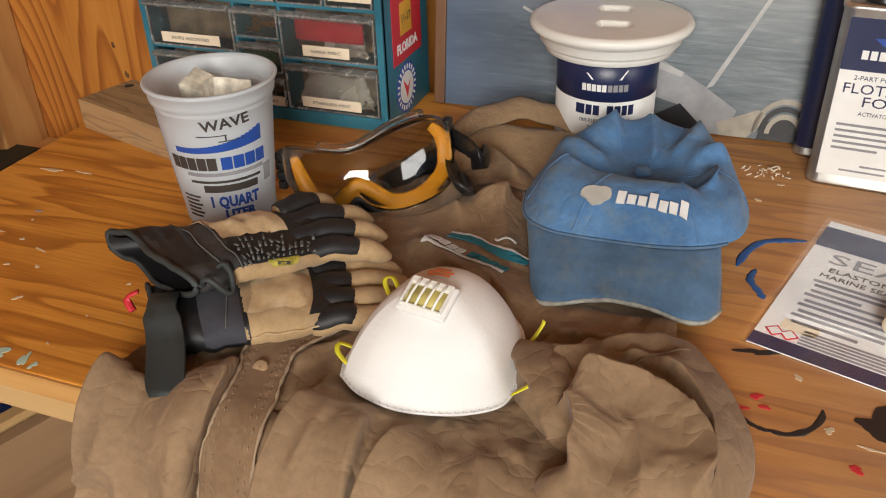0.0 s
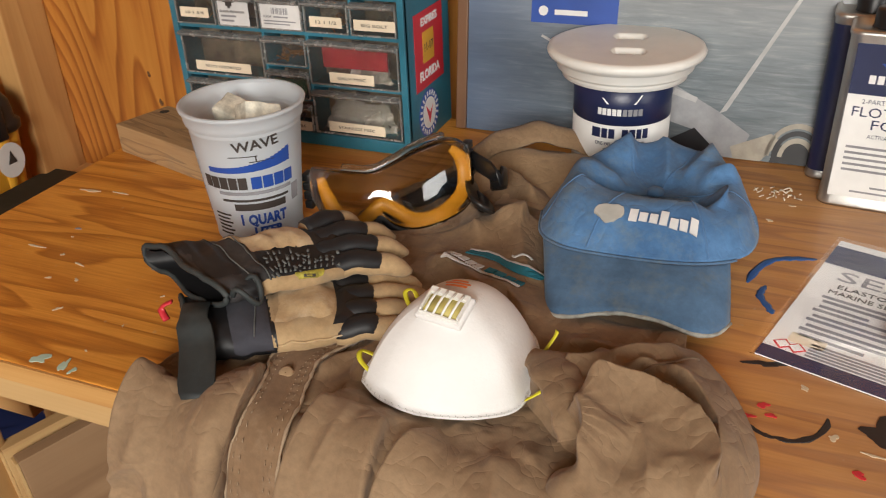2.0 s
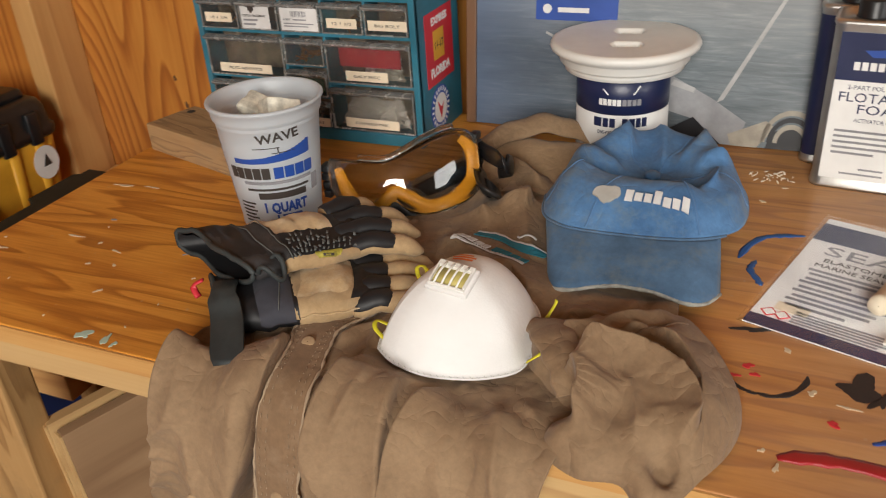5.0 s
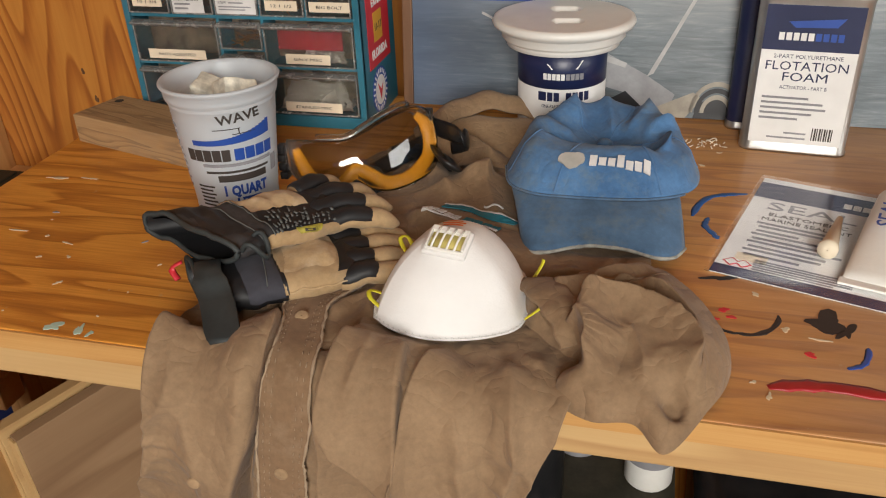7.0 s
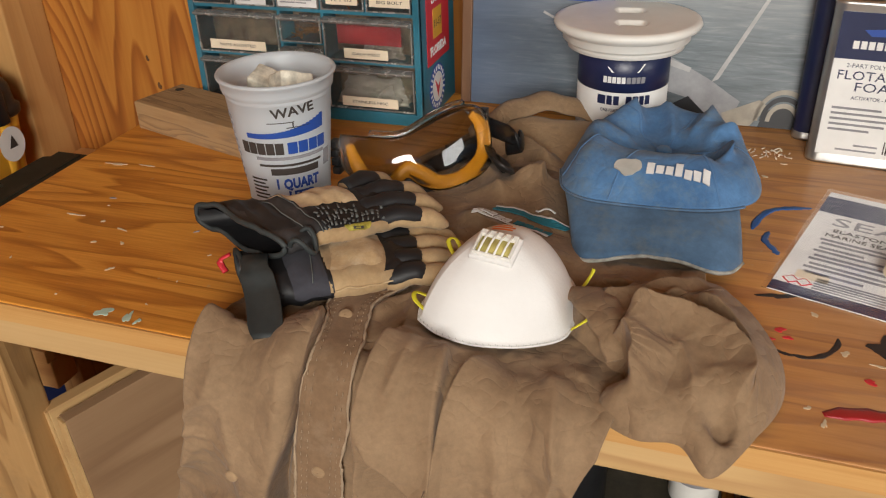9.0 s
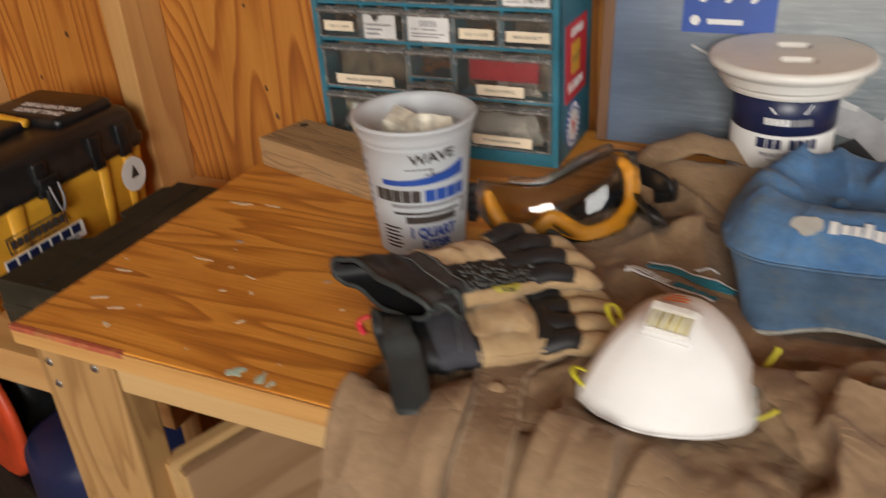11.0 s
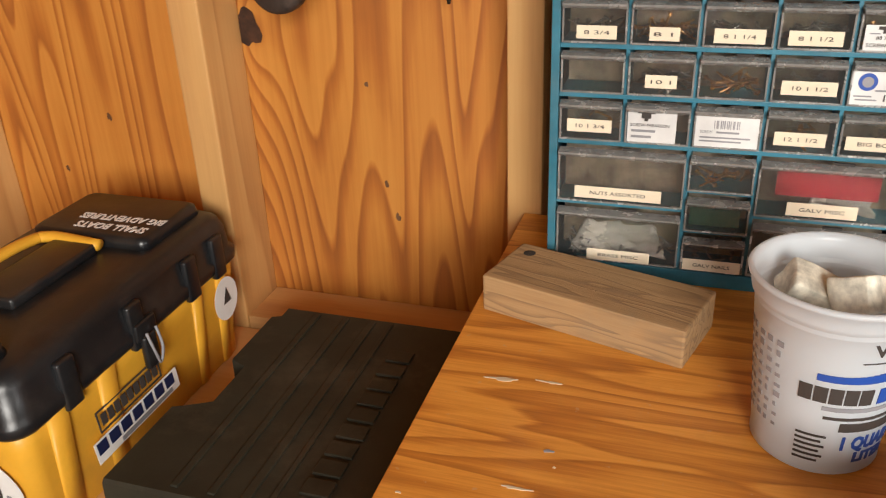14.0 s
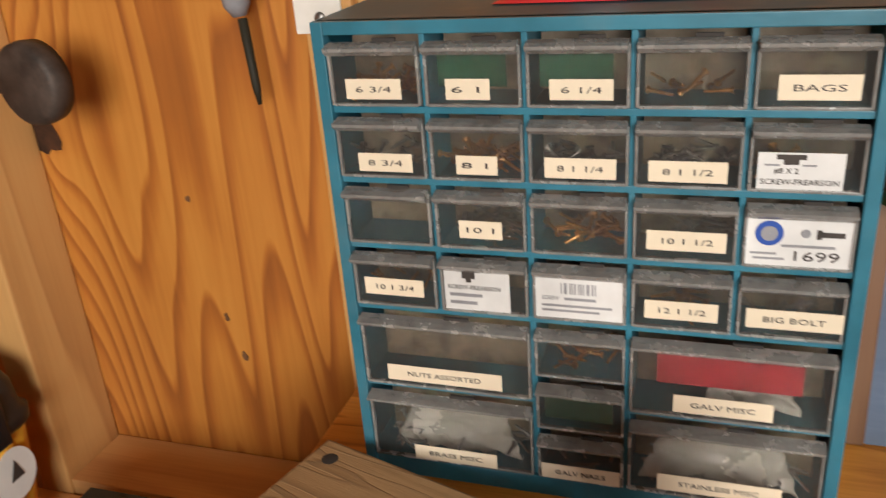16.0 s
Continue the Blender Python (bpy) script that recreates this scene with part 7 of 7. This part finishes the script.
part("body", loft([rrect(0.1, 0.186, 0.018, 0.0), rrect(0.104, 0.19, 0.02, 0.004), rrect(0.112, 0.198, 0.02, 0.12), rrect(0.114, 0.2, 0.02, 0.15)]), YELLOW, tbx, "yellow plastic body", True)
for y in (-0.15, -0.075, 0.1, 0.155):
    part("body_rib", loft([[(0.1 + 0.0125 * z / 0.15 + dx, y + dy * (0.016 if y < 0 else 0.012), z) for dx, dy in ((0.0, -1), (0.006, -0.7), (0.006, 0.7), (0.0, 1))] for z in (0.004, 0.06, 0.148)]), YELLOW, tbx)
lid2 = part("lid", loft([rrect(0.117, 0.203, 0.024, 0.142), rrect(0.12, 0.206, 0.026, 0.146), rrect(0.121, 0.207, 0.026, 0.158), rrect(0.116, 0.202, 0.026, 0.163), rrect(0.114, 0.2, 0.026, 0.192), rrect(0.109, 0.195, 0.026, 0.204), rrect(0.1, 0.186, 0.024, 0.2095), rrect(0.07, 0.16, 0.02, 0.2105)]), BLACK, tbx, "dusty black lid")
for y0, y1 in ((0.062, 0.185), (-0.19, -0.15)):
    part("lid_step", loft([rrect(0.085, (y1 - y0) / 2, 0.014, 0.2085, cy=(y0 + y1) / 2), rrect(0.082, (y1 - y0) / 2 - 0.003, 0.013, 0.2215, cy=(y0 + y1) / 2), rrect(0.077, (y1 - y0) / 2 - 0.008, 0.012, 0.2245, cy=(y0 + y1) / 2)]), BLACK, lid2)
for y in (-0.13, -0.02, 0.09, 0.15):
    part("lid_rib", box(0.1135, 0.1225, y - 0.012, y + 0.012, 0.136, 0.192, 0.003), BLACK, lid2)
for y0, y1 in ((-0.118, 0.05),):
    part("handle_well", box(-0.03, 0.03, y0 + 0.028, y1 - 0.004, 0.2095, 0.2235, 0.004), BLACK, lid2, "black grip block")
hb = spline([(-0.052, 0.046, 0.222), (-0.056, 0.0, 0.225), (-0.056, -0.09, 0.225), (-0.05, -0.122, 0.2235), (-0.03, -0.13, 0.222), (0.02, -0.128, 0.219)], 26)
part("handle", tube(hb, 0.0085, 10, 0.8), YELLOW, tbx, "yellow carrying handle")
part("handle", tube(spline([(-0.052, 0.046, 0.222), (-0.03, 0.052, 0.222), (0.03, 0.05, 0.219)], 10), 0.0085, 10, 0.8), YELLOW, tbx)
lt = part("latch", box(0.119, 0.126, -0.03, 0.005, 0.147, 0.168, 0.002), BLACK, tbx, "black steel latch")
part("latch_hook", box(0.121, 0.129, -0.024, -0.002, 0.108, 0.15, 0.003), BLACK, lt)
part("latch_wire", tube(spline([(0.13, -0.02, 0.155), (0.135, -0.018, 0.13), (0.133, -0.01, 0.112), (0.135, -0.004, 0.13), (0.13, -0.003, 0.155)], 20), 0.0018, 6), GREY_INK, lt, "dull wire bail")
# printing on the long side: a black outlined bar with blocks, and a pale strip with dark blocks
SIDE_M = Matrix.Translation((0.1145, -0.03, 0.085)) @ Matrix.Rotation(radians(90), 4, "Z") @ Matrix.Rotation(radians(-4.5), 4, "X")


def side_bars(rows, mat, name="print_bar", y=-0.001):
    bm = None
    for x0, x1, z0, z1 in rows:
        bm = box(x0, x1, y - 0.0008, y, z0, z1, bm=bm)
    return part(name, merge(None, bm, SIDE_M), mat, tbx, "", False)


side_bars([(-0.075, 0.035, 0.018, 0.02), (-0.075, 0.035, -0.006, -0.004), (-0.075, -0.073, -0.004, 0.018), (0.033, 0.035, -0.004, 0.018)], INK, "print_border")
for q in range(9):
    side_bars([(-0.069 + q * 0.0113, -0.0605 + q * 0.0113, 0.0, 0.014)], INK)
side_bars([(-0.09, 0.06, -0.036, -0.01)], WHITE_PAPER, "pale_strip")
for q in range(7):
    side_bars([(-0.087 + q * 0.0205, -0.0715 + q * 0.0205, -0.026, -0.012)], NAVY, "print_bar", -0.0018)
side_bars([(-0.05, 0.045, -0.034, -0.029)], GREY_INK, "print_bar", -0.0018)
# slogan on the lid, upside down from the bench
for tx, y, w2 in (("SMALL BOATS", 0.088, 0.1), ("BIG ADVENTURES", 0.112, 0.12)):
    part("lettering", merge(None, words(tx, 0.02, w2, bold=0.0006), Matrix.Translation((0.02, y, 0.2247)) @ Matrix.Rotation(radians(180), 4, "Z")), WHITE_PAPER, lid2, "white printed slogan", False)
# stickers
stk = part("end_sticker", merge(None, flat_shape([(0.062 * math.cos(a) * (1 + 0.08 * math.cos(2 * a)), 0.05 * math.sin(a) * (1.0 + 0.12 * math.sin(a))) for a in [2 * math.pi * i / 40 for i in range(40)]]), Matrix.Translation((0.028, -0.1985, 0.072)) @ Matrix.Rotation(radians(4), 4, "X") @ FRONT), WHITE_PAPER, tbx, "white sticker with a black round emblem", False)


def stick(bm, name, mat, d=0.0012):
    return part(name, merge(None, bm, Matrix.Translation((0.028, -0.1985 - d, 0.072)) @ Matrix.Rotation(radians(4), 4, "X") @ FRONT), mat, stk, "", False)


def ring2(r0, r1, sy=0.85, n=36):
    bm = None
    for i in range(n):
        a, c = 2 * math.pi * i / n, 2 * math.pi * (i + 1) / n
        bm = merge(bm, flat_shape([(r0 * math.cos(a), sy * r0 * math.sin(a)), (r1 * math.cos(a), sy * r1 * math.sin(a)), (r1 * math.cos(c), sy * r1 * math.sin(c)), (r0 * math.cos(c), sy * r0 * math.sin(c))], 0.0002))
    return bm


stick(ring2(0.037, 0.0405), "emblem_ring", INK)
stick(flat_shape([(-0.024, -0.003), (-0.01, 0.004), (0.012, 0.006), (0.028, 0.022), (0.033, 0.03), (0.024, 0.012), (0.01, -0.003), (-0.008, -0.007)]), "emblem_shape", INK)
for k in range(12):
    a = math.pi + 0.1 + k * 0.26
    stick(merge(None, flat_shape([(-0.0028, -0.003), (0.0028, -0.003), (0.0028, 0.003), (-0.0028, 0.003)]), Matrix.Translation((0.049 * math.cos(a), 0.042 * math.sin(a), 0)) @ Matrix.Rotation(a, 4, "Z")), "print_bar", GREY_INK)
for k in range(8):
    stick(flat_shape([(-0.04 + k * 0.0095, 0.04), (-0.033 + k * 0.0095, 0.0405), (-0.033 + k * 0.0095, 0.0455), (-0.04 + k * 0.0095, 0.045)]), "print_bar", GREY_INK)
for k, (x, y) in enumerate(((-0.018, -0.018), (-0.005, -0.022), (0.01, -0.02), (0.02, -0.008), (-0.024, -0.012))):
    stick(flat_shape([(x - 0.004, y - 0.004), (x + 0.004, y - 0.003), (x + 0.003, y + 0.004), (x - 0.003, y + 0.003)]), "emblem_shape", INK)
rs = part("round_sticker", merge(None, flat_shape([(0.027 * math.cos(2 * math.pi * i / 30), 0.03 * math.sin(2 * math.pi * i / 30)) for i in range(30)]), Matrix.Translation((0.1178, 0.155, 0.1)) @ Matrix.Rotation(radians(90), 4, "Z") @ FRONT), WHITE_PAPER, tbx, "round white sticker", False)
part("emblem_shape", merge(None, flat_shape([(-0.008, -0.006), (0.01, -0.006), (0.002, 0.016)]), Matrix.Translation((0.1186, 0.155, 0.1)) @ Matrix.Rotation(radians(90), 4, "Z") @ FRONT), INK, rs, "", False)
ls = part("lid_sticker", box(-0.09, 0.03, -0.2, -0.152, 0.2246, 0.2252), WHITE_PAPER, lid2, "white and blue lid sticker", False)
part("sticker_band", box(-0.09, 0.03, -0.2, -0.19, 0.2253, 0.2257), ROYAL, ls, "", False)
for k in range(3):
    part("sticker_ring", merge(None, tube([(0.009 * math.cos(a), 0.011 * math.sin(a), 0) for a in [2 * math.pi * i / 18 for i in range(18)]], 0.0009, 5, loop=True), Matrix.Translation((-0.055 + k * 0.026, -0.172, 0.2256))), INK, ls)

# ---- the flat black case beside it ----
case = thing("tool_case", "flat olive-black plastic tool case with raised lettering blocks", "tool case")
CXL, CXR = -1.122, -0.836
cp = [(CXL, 0.582), (CXR, 0.582), (CXR, 0.925), (CXL + 0.03, 0.925), (CXL + 0.03, 0.905), (CXL + 0.018, 0.90), (CXL + 0.018, 0.80), (CXL + 0.04, 0.79), (CXL + 0.04, 0.72), (CXL + 0.012, 0.705), (CXL, 0.70)]
ctr = Vector((-0.98, 0.75, 0))


def case_ring(k, z):
    return [(ctr.x + (x - ctr.x) * k, ctr.y + (y - ctr.y) * k, z) for x, y in cp]


part("case_shell", loft([case_ring(0.975, SH), case_ring(0.995, SH + 0.012), case_ring(1.0, SH + 0.045), case_ring(1.008, SH + 0.047), case_ring(1.008, SH + 0.053), case_ring(1.0, SH + 0.055), case_ring(0.992, SH + 0.088), case_ring(0.982, SH + 0.093)]), CASE, case, "", False)
for x, w2 in ((-1.045, 0.004), (-1.005, 0.004), (-0.97, 0.005), (-0.945, 0.003)):
    part("groove_rib", box(x - w2, x + w2, 0.592, 0.915, SH + 0.0925, SH + 0.0955, 0.0012), CASE, case, "", False)
for q in range(9):
    part("raised_block", box(-0.925, -0.895, 0.615 + q * 0.028, 0.636 + q * 0.028, SH + 0.0925, SH + 0.096, 0.001), CASE, case, "", False)
part("case_hinge", box(-1.10, -0.86, 0.58, 0.5835, SH + 0.04, SH + 0.058, 0.001), CASE, case, "", False)

# ---- on the wall ----
hm = thing("hanging_mallet", "rusty dark round mallet head hanging on the wall", "mallet")
part("head", merge(None, lathe([(0.0005, 0.012), (0.032, 0.012), (0.037, 0.008), (0.038, 0.0), (0.037, -0.01), (0.0005, -0.012)], 40), Matrix.Translation((-1.084, 0.985, 1.169)) @ Matrix.Rotation(radians(-8), 4, "Z") @ FRONT), RUSTED, hm, "dark worn head")
part("hook", tube(spline([(-1.108, 0.99, 1.175), (-1.135, 0.99, 1.163), (-1.165, 0.99, 1.17), (-1.183, 0.99, 1.20), (-1.19, 0.992, 1.26)], 20), 0.006, 8), RUSTED, hm, "bent iron hook")
part("peg", tube([(-1.19, 0.985, 1.255), (-1.215, 1.0, 1.255)], 0.005, 8), STEEL, hm)
sd = thing("hanging_screwdriver", "black-handled screwdriver hanging point down on the wall", "screwdriver")
part("shaft", tube([(-0.903, 1.05, 1.21), (-0.9, 1.05, 1.15), (-0.899, 1.05, 1.134)], [0.0045, 0.004, 0.002], 10), CASE, sd, "dark steel shaft")
part("handle", tube([(-0.912, 1.05, 1.30), (-0.909, 1.05, 1.25), (-0.906, 1.05, 1.222), (-0.905, 1.05, 1.212)], [0.012, 0.013, 0.012, 0.006], 14), GREY_INK, sd, "grey handle")
kn = structure("wall_knot", merge(None, blot(3, 0.017, 0.029, 24, 0.3), on_front(-1.197, WALL_Y - 0.0005, 1.089)), KNOT, "dark knot hole in the plywood", category="knot")
kn["kind"] = "structure"
for i, (x, z, r) in enumerate(((-0.997, 0.831, 0.006), (-1.011, 0.88, 0.005), (-1.45, 0.95, 0.006), (-1.55, 0.86, 0.005), (-1.03, 1.02, 0.004))):
    structure("wall_knot", merge(None, blot(9 + i, r * 0.6, r, 14, 0.3), on_front(x, WALL_Y - 0.0005, z)), FRAME_WOOD, "small dark knot in the plywood", category="knot")
YCAB = paint("yellow_cable_jacket", (0.75, 0.5, 0.03), 0.5)
for z, s in ((1.245, 0.0), (1.262, 1.0)):
    pts = [(x, 1.045, z + 0.004 * math.sin(x * 9 + s)) for x in [-1.205 + 0.387 * i / 16 for i in range(17)]]
    tagged(part("power_cable", tube(pts, 0.006, 8), YCAB), "yellow cable running between the wall studs", "cable", "yellow cables")
br = thing("wall_bracket", "white painted metal bracket screwed to a stud", "bracket")
part("plate", box(-0.824, -0.784, 0.9965, 0.9995, 1.205, 1.30, 0.001), WHITE, br, "", False)
part("screw", merge(None, lathe([(0.0004, 0.002), (0.004, 0.0015), (0.005, 0)], 12), Matrix.Translation((-0.802, 0.9962, 1.217)) @ FRONT), STEEL, br)
bt = thing("brass_pipe", "tapered brass pipe hanging beside the cabinet", "pipe")
part("pipe_wall", tube([(-0.392, 0.945, 1.098), (-0.36, 0.95, 1.165), (-0.32, 0.957, 1.25), (-0.30, 0.96, 1.30)], [0.013, 0.0125, 0.012, 0.012], 18), BRASS, bt)
gp = thing("steel_pipe", "scabby galvanised pipe hanging beside the brass one", "pipe")
part("pipe_wall", tube([(-0.352, 0.968, 1.102), (-0.345, 0.97, 1.13), (-0.325, 0.975, 1.21), (-0.31, 0.978, 1.30)], [0.02, 0.0175, 0.015, 0.014], 18), GALV, gp)
part("pipe_rim", tube([(-0.3525, 0.968, 1.1), (-0.3515, 0.968, 1.106)], 0.0212, 18), GALV, gp)

# things left on top of the cabinet
cloth_ = part("red_rag", loft([[Vector((-0.64 + 0.15 * u, 0.905 + 0.065 * v, CZ1 + 0.001 + 0.01 * (abs(nz(u * 4, v * 4, 1.0, 2)) + 0.25) * min(1, 6 * u, 6 * (1 - u), 6 * v, 6 * (1 - v)))) for u in [i / 24 for i in range(25)]] for v in [j / 12 for j in range(13)]], False, False), RED)
tagged(cloth_, "crumpled red rag on top of the cabinet", "rag")
wb = thing("small_bottle", "small white plastic bottle on the red rag", "bottle", pose(-0.578, 0.93, CZ1 + 0.012))
part("bottle_body", lathe([(0.0005, 0.0), (0.0165, 0.0), (0.0175, 0.002), (0.0175, 0.045), (0.015, 0.05), (0.01, 0.053), (0.01, 0.058)], 28), WHITE, wb)
part("cap", lathe([(0.0105, 0.054), (0.011, 0.055), (0.011, 0.067), (0.0005, 0.068)], 20), WHITE, wb)
part("print_bar", wrap(grid_box(-0.008, 0.008, 0.02, 0.026, 4), 0.0177), ROYAL, wb, "", False)
hd = thing("small_tool", "small black hand tool lying on the cabinet", "tool")
part("shaft", tube([(-0.53, 0.94, CZ1 + 0.006), (-0.488, 0.945, CZ1 + 0.006)], 0.005, 10), BLACK, hd)
part("head", merge(None, box(-0.018, 0.018, -0.007, 0.007, 0, 0.012, 0.003), pose(-0.472, 0.945, CZ1 + 0.0005, 0, 0, 12)), BLACK, hd)

# red-orange gear at the far end of the shelf
og = thing("orange_gear", "bright red-orange plastic gear hanging by a stud", "hanging gear")
part("float", lathe([(0.0005, 0.14), (0.012, 0.14), (0.018, 0.11), (0.028, 0.06), (0.036, 0.02), (0.034, 0.0), (0.0005, -0.004)], 28), ORANGE_RED, og, "", True, pose(-1.735, 0.965, 0.86, 0, 10, 0))
part("arm", tube(spline([(-1.75, 0.96, 0.87), (-1.79, 0.955, 0.80), (-1.82, 0.95, 0.74), (-1.84, 0.94, 0.69)], 14), 0.02, 10, 0.6), ORANGE_RED, og)
part("arm", tube(spline([(-1.93, 0.9, 0.79), (-1.86, 0.93, 0.755), (-1.79, 0.95, 0.70), (-1.76, 0.95, 0.685)], 14), 0.024, 10, 0.5), ORANGE_RED, og)
part("cord", tube(spline([(-1.80, 0.95, 1.01), (-1.76, 0.955, 0.93), (-1.77, 0.95, 0.80), (-1.72, 0.94, 0.70)], 20), 0.0018, 6), NAVY, og, "thin dark cord")
bx = part("black_charger", box(-1.84, -1.765, 0.93, 0.99, 0.955, 1.02, 0.006), BLACK)
tagged(bx, "small black box mounted by the wall stud", "charger")
part("mount", box(-1.80, -1.70, 0.985, 0.9995, 0.975, 1.0, 0.002), STEEL, bx, "", False)

# under the shelf and the bench
rl = thing("orange_reel", "orange-red plastic cord reel standing under the shelf", "reel", pose(-1.37, 0.645, 0.0, 0, 0, -16))
rz = 0.44
bm = None
RI, RO = 0.036, 0.145
rings = [[(r * math.cos(2 * math.pi * j / 48), y, rz + r * math.sin(2 * math.pi * j / 48)) for j in range(48)] for r, y in ((RI, 0.0), (RI + 0.008, -0.008), (RO - 0.01, -0.012), (RO, -0.006), (RO, 0.004), (RO - 0.01, 0.008), (RI, 0.008))]
part("flange", loft(rings, False, True, True), ORANGE_RED, rl, "flange with a round hole")
part("drum", loft([[(r * math.cos(2 * math.pi * j / 36), y, rz + r * math.sin(2 * math.pi * j / 36)) for j in range(36)] for r, y in ((0.09, 0.009), (0.09, 0.12))]), BLACK, rl, "dark wound cord")
part("stand", box(-0.14, 0.14, -0.01, 0.13, 0.0, rz - RO + 0.005, 0.006), BLACK, rl, "", False)
bag = part("dark_bag", loft([[(-1.07 + (0.15 - 0.03 * abs(t)) * math.cos(a) * (1 + 0.06 * math.sin(3 * a)), 0.66 + 0.14 * math.sin(a), 0.0 + z + 0.012 * math.sin(4 * a + z * 9)) for a in [2 * math.pi * j / 36 for j in range(36)]] for z, t in ((0.014, 0.2), (0.05, 0.0), (0.2, 0.0), (0.38, 0.1), (0.47, 0.6), (0.5, 1.8))]), NAVY)
tagged(bag, "dark navy fabric bag under the shelf", "bag")
part("base_pad", box(-1.13, -1.01, 0.6, 0.72, 0.0, 0.02, 0.004), BLACK, bag)
bn = thing("bottom_bins", "dark storage bin of odds and ends under the bench", "bin")
part("bin_wall", loft([rrect(0.3, 0.17, 0.03, 0.0, cx=0.35, cy=0.68), rrect(0.32, 0.19, 0.03, 0.56, cx=0.35, cy=0.68), rrect(0.325, 0.195, 0.03, 0.57, cx=0.35, cy=0.68), rrect(0.31, 0.18, 0.03, 0.57, cx=0.35, cy=0.68), rrect(0.3, 0.17, 0.03, 0.55, cx=0.35, cy=0.68)]), BLACK, bn)
stand = thing("bottle_crate", "dark crate under the bench holding bottles", "crate")
part("crate_body", box(-0.21, 0.0, 0.46, 0.8, 0.0, 0.62, 0.006), CASE, stand, "", False)
for x, y, r, h, mt, mt2, lb in ((-0.03, 0.6, 0.026, 0.17, WHITE, ORANGE_RED, "white plastic bottle with orange cap under the bench"), (-0.15, 0.55, 0.032, 0.165, BLACK, BLACK, "black plastic bottle under the bench"), (-0.085, 0.7, 0.03, 0.16, GREEN, BLACK, "green plastic bottle under the bench"), (-0.11, 0.64, 0.028, 0.18, GREY_INK, STEEL, "grey spray can under the bench")):
    bo = thing("supply_bottle", lb, "bottle", pose(x, y, 0.62), "bottles under the bench")
    part("bottle_body", lathe([(0.0005, 0.0), (r - 0.002, 0.0), (r, 0.003), (r, h * 0.72), (r * 0.8, h * 0.82), (r * 0.42, h * 0.86), (r * 0.42, h * 0.9)], 28), mt, bo)
    part("cap", lathe([(r * 0.44, h * 0.88), (r * 0.5, h * 0.89), (r * 0.48, h * 1.0), (0.0005, h * 1.005)], 20), mt2, bo)
    if mt is WHITE:
        part("label_sheet", lathe([(r + 0.0003, h * 0.2), (r + 0.0006, h * 0.21), (r + 0.0006, h * 0.6), (r + 0.0003, h * 0.61)], 28), GREY_INK, bo)
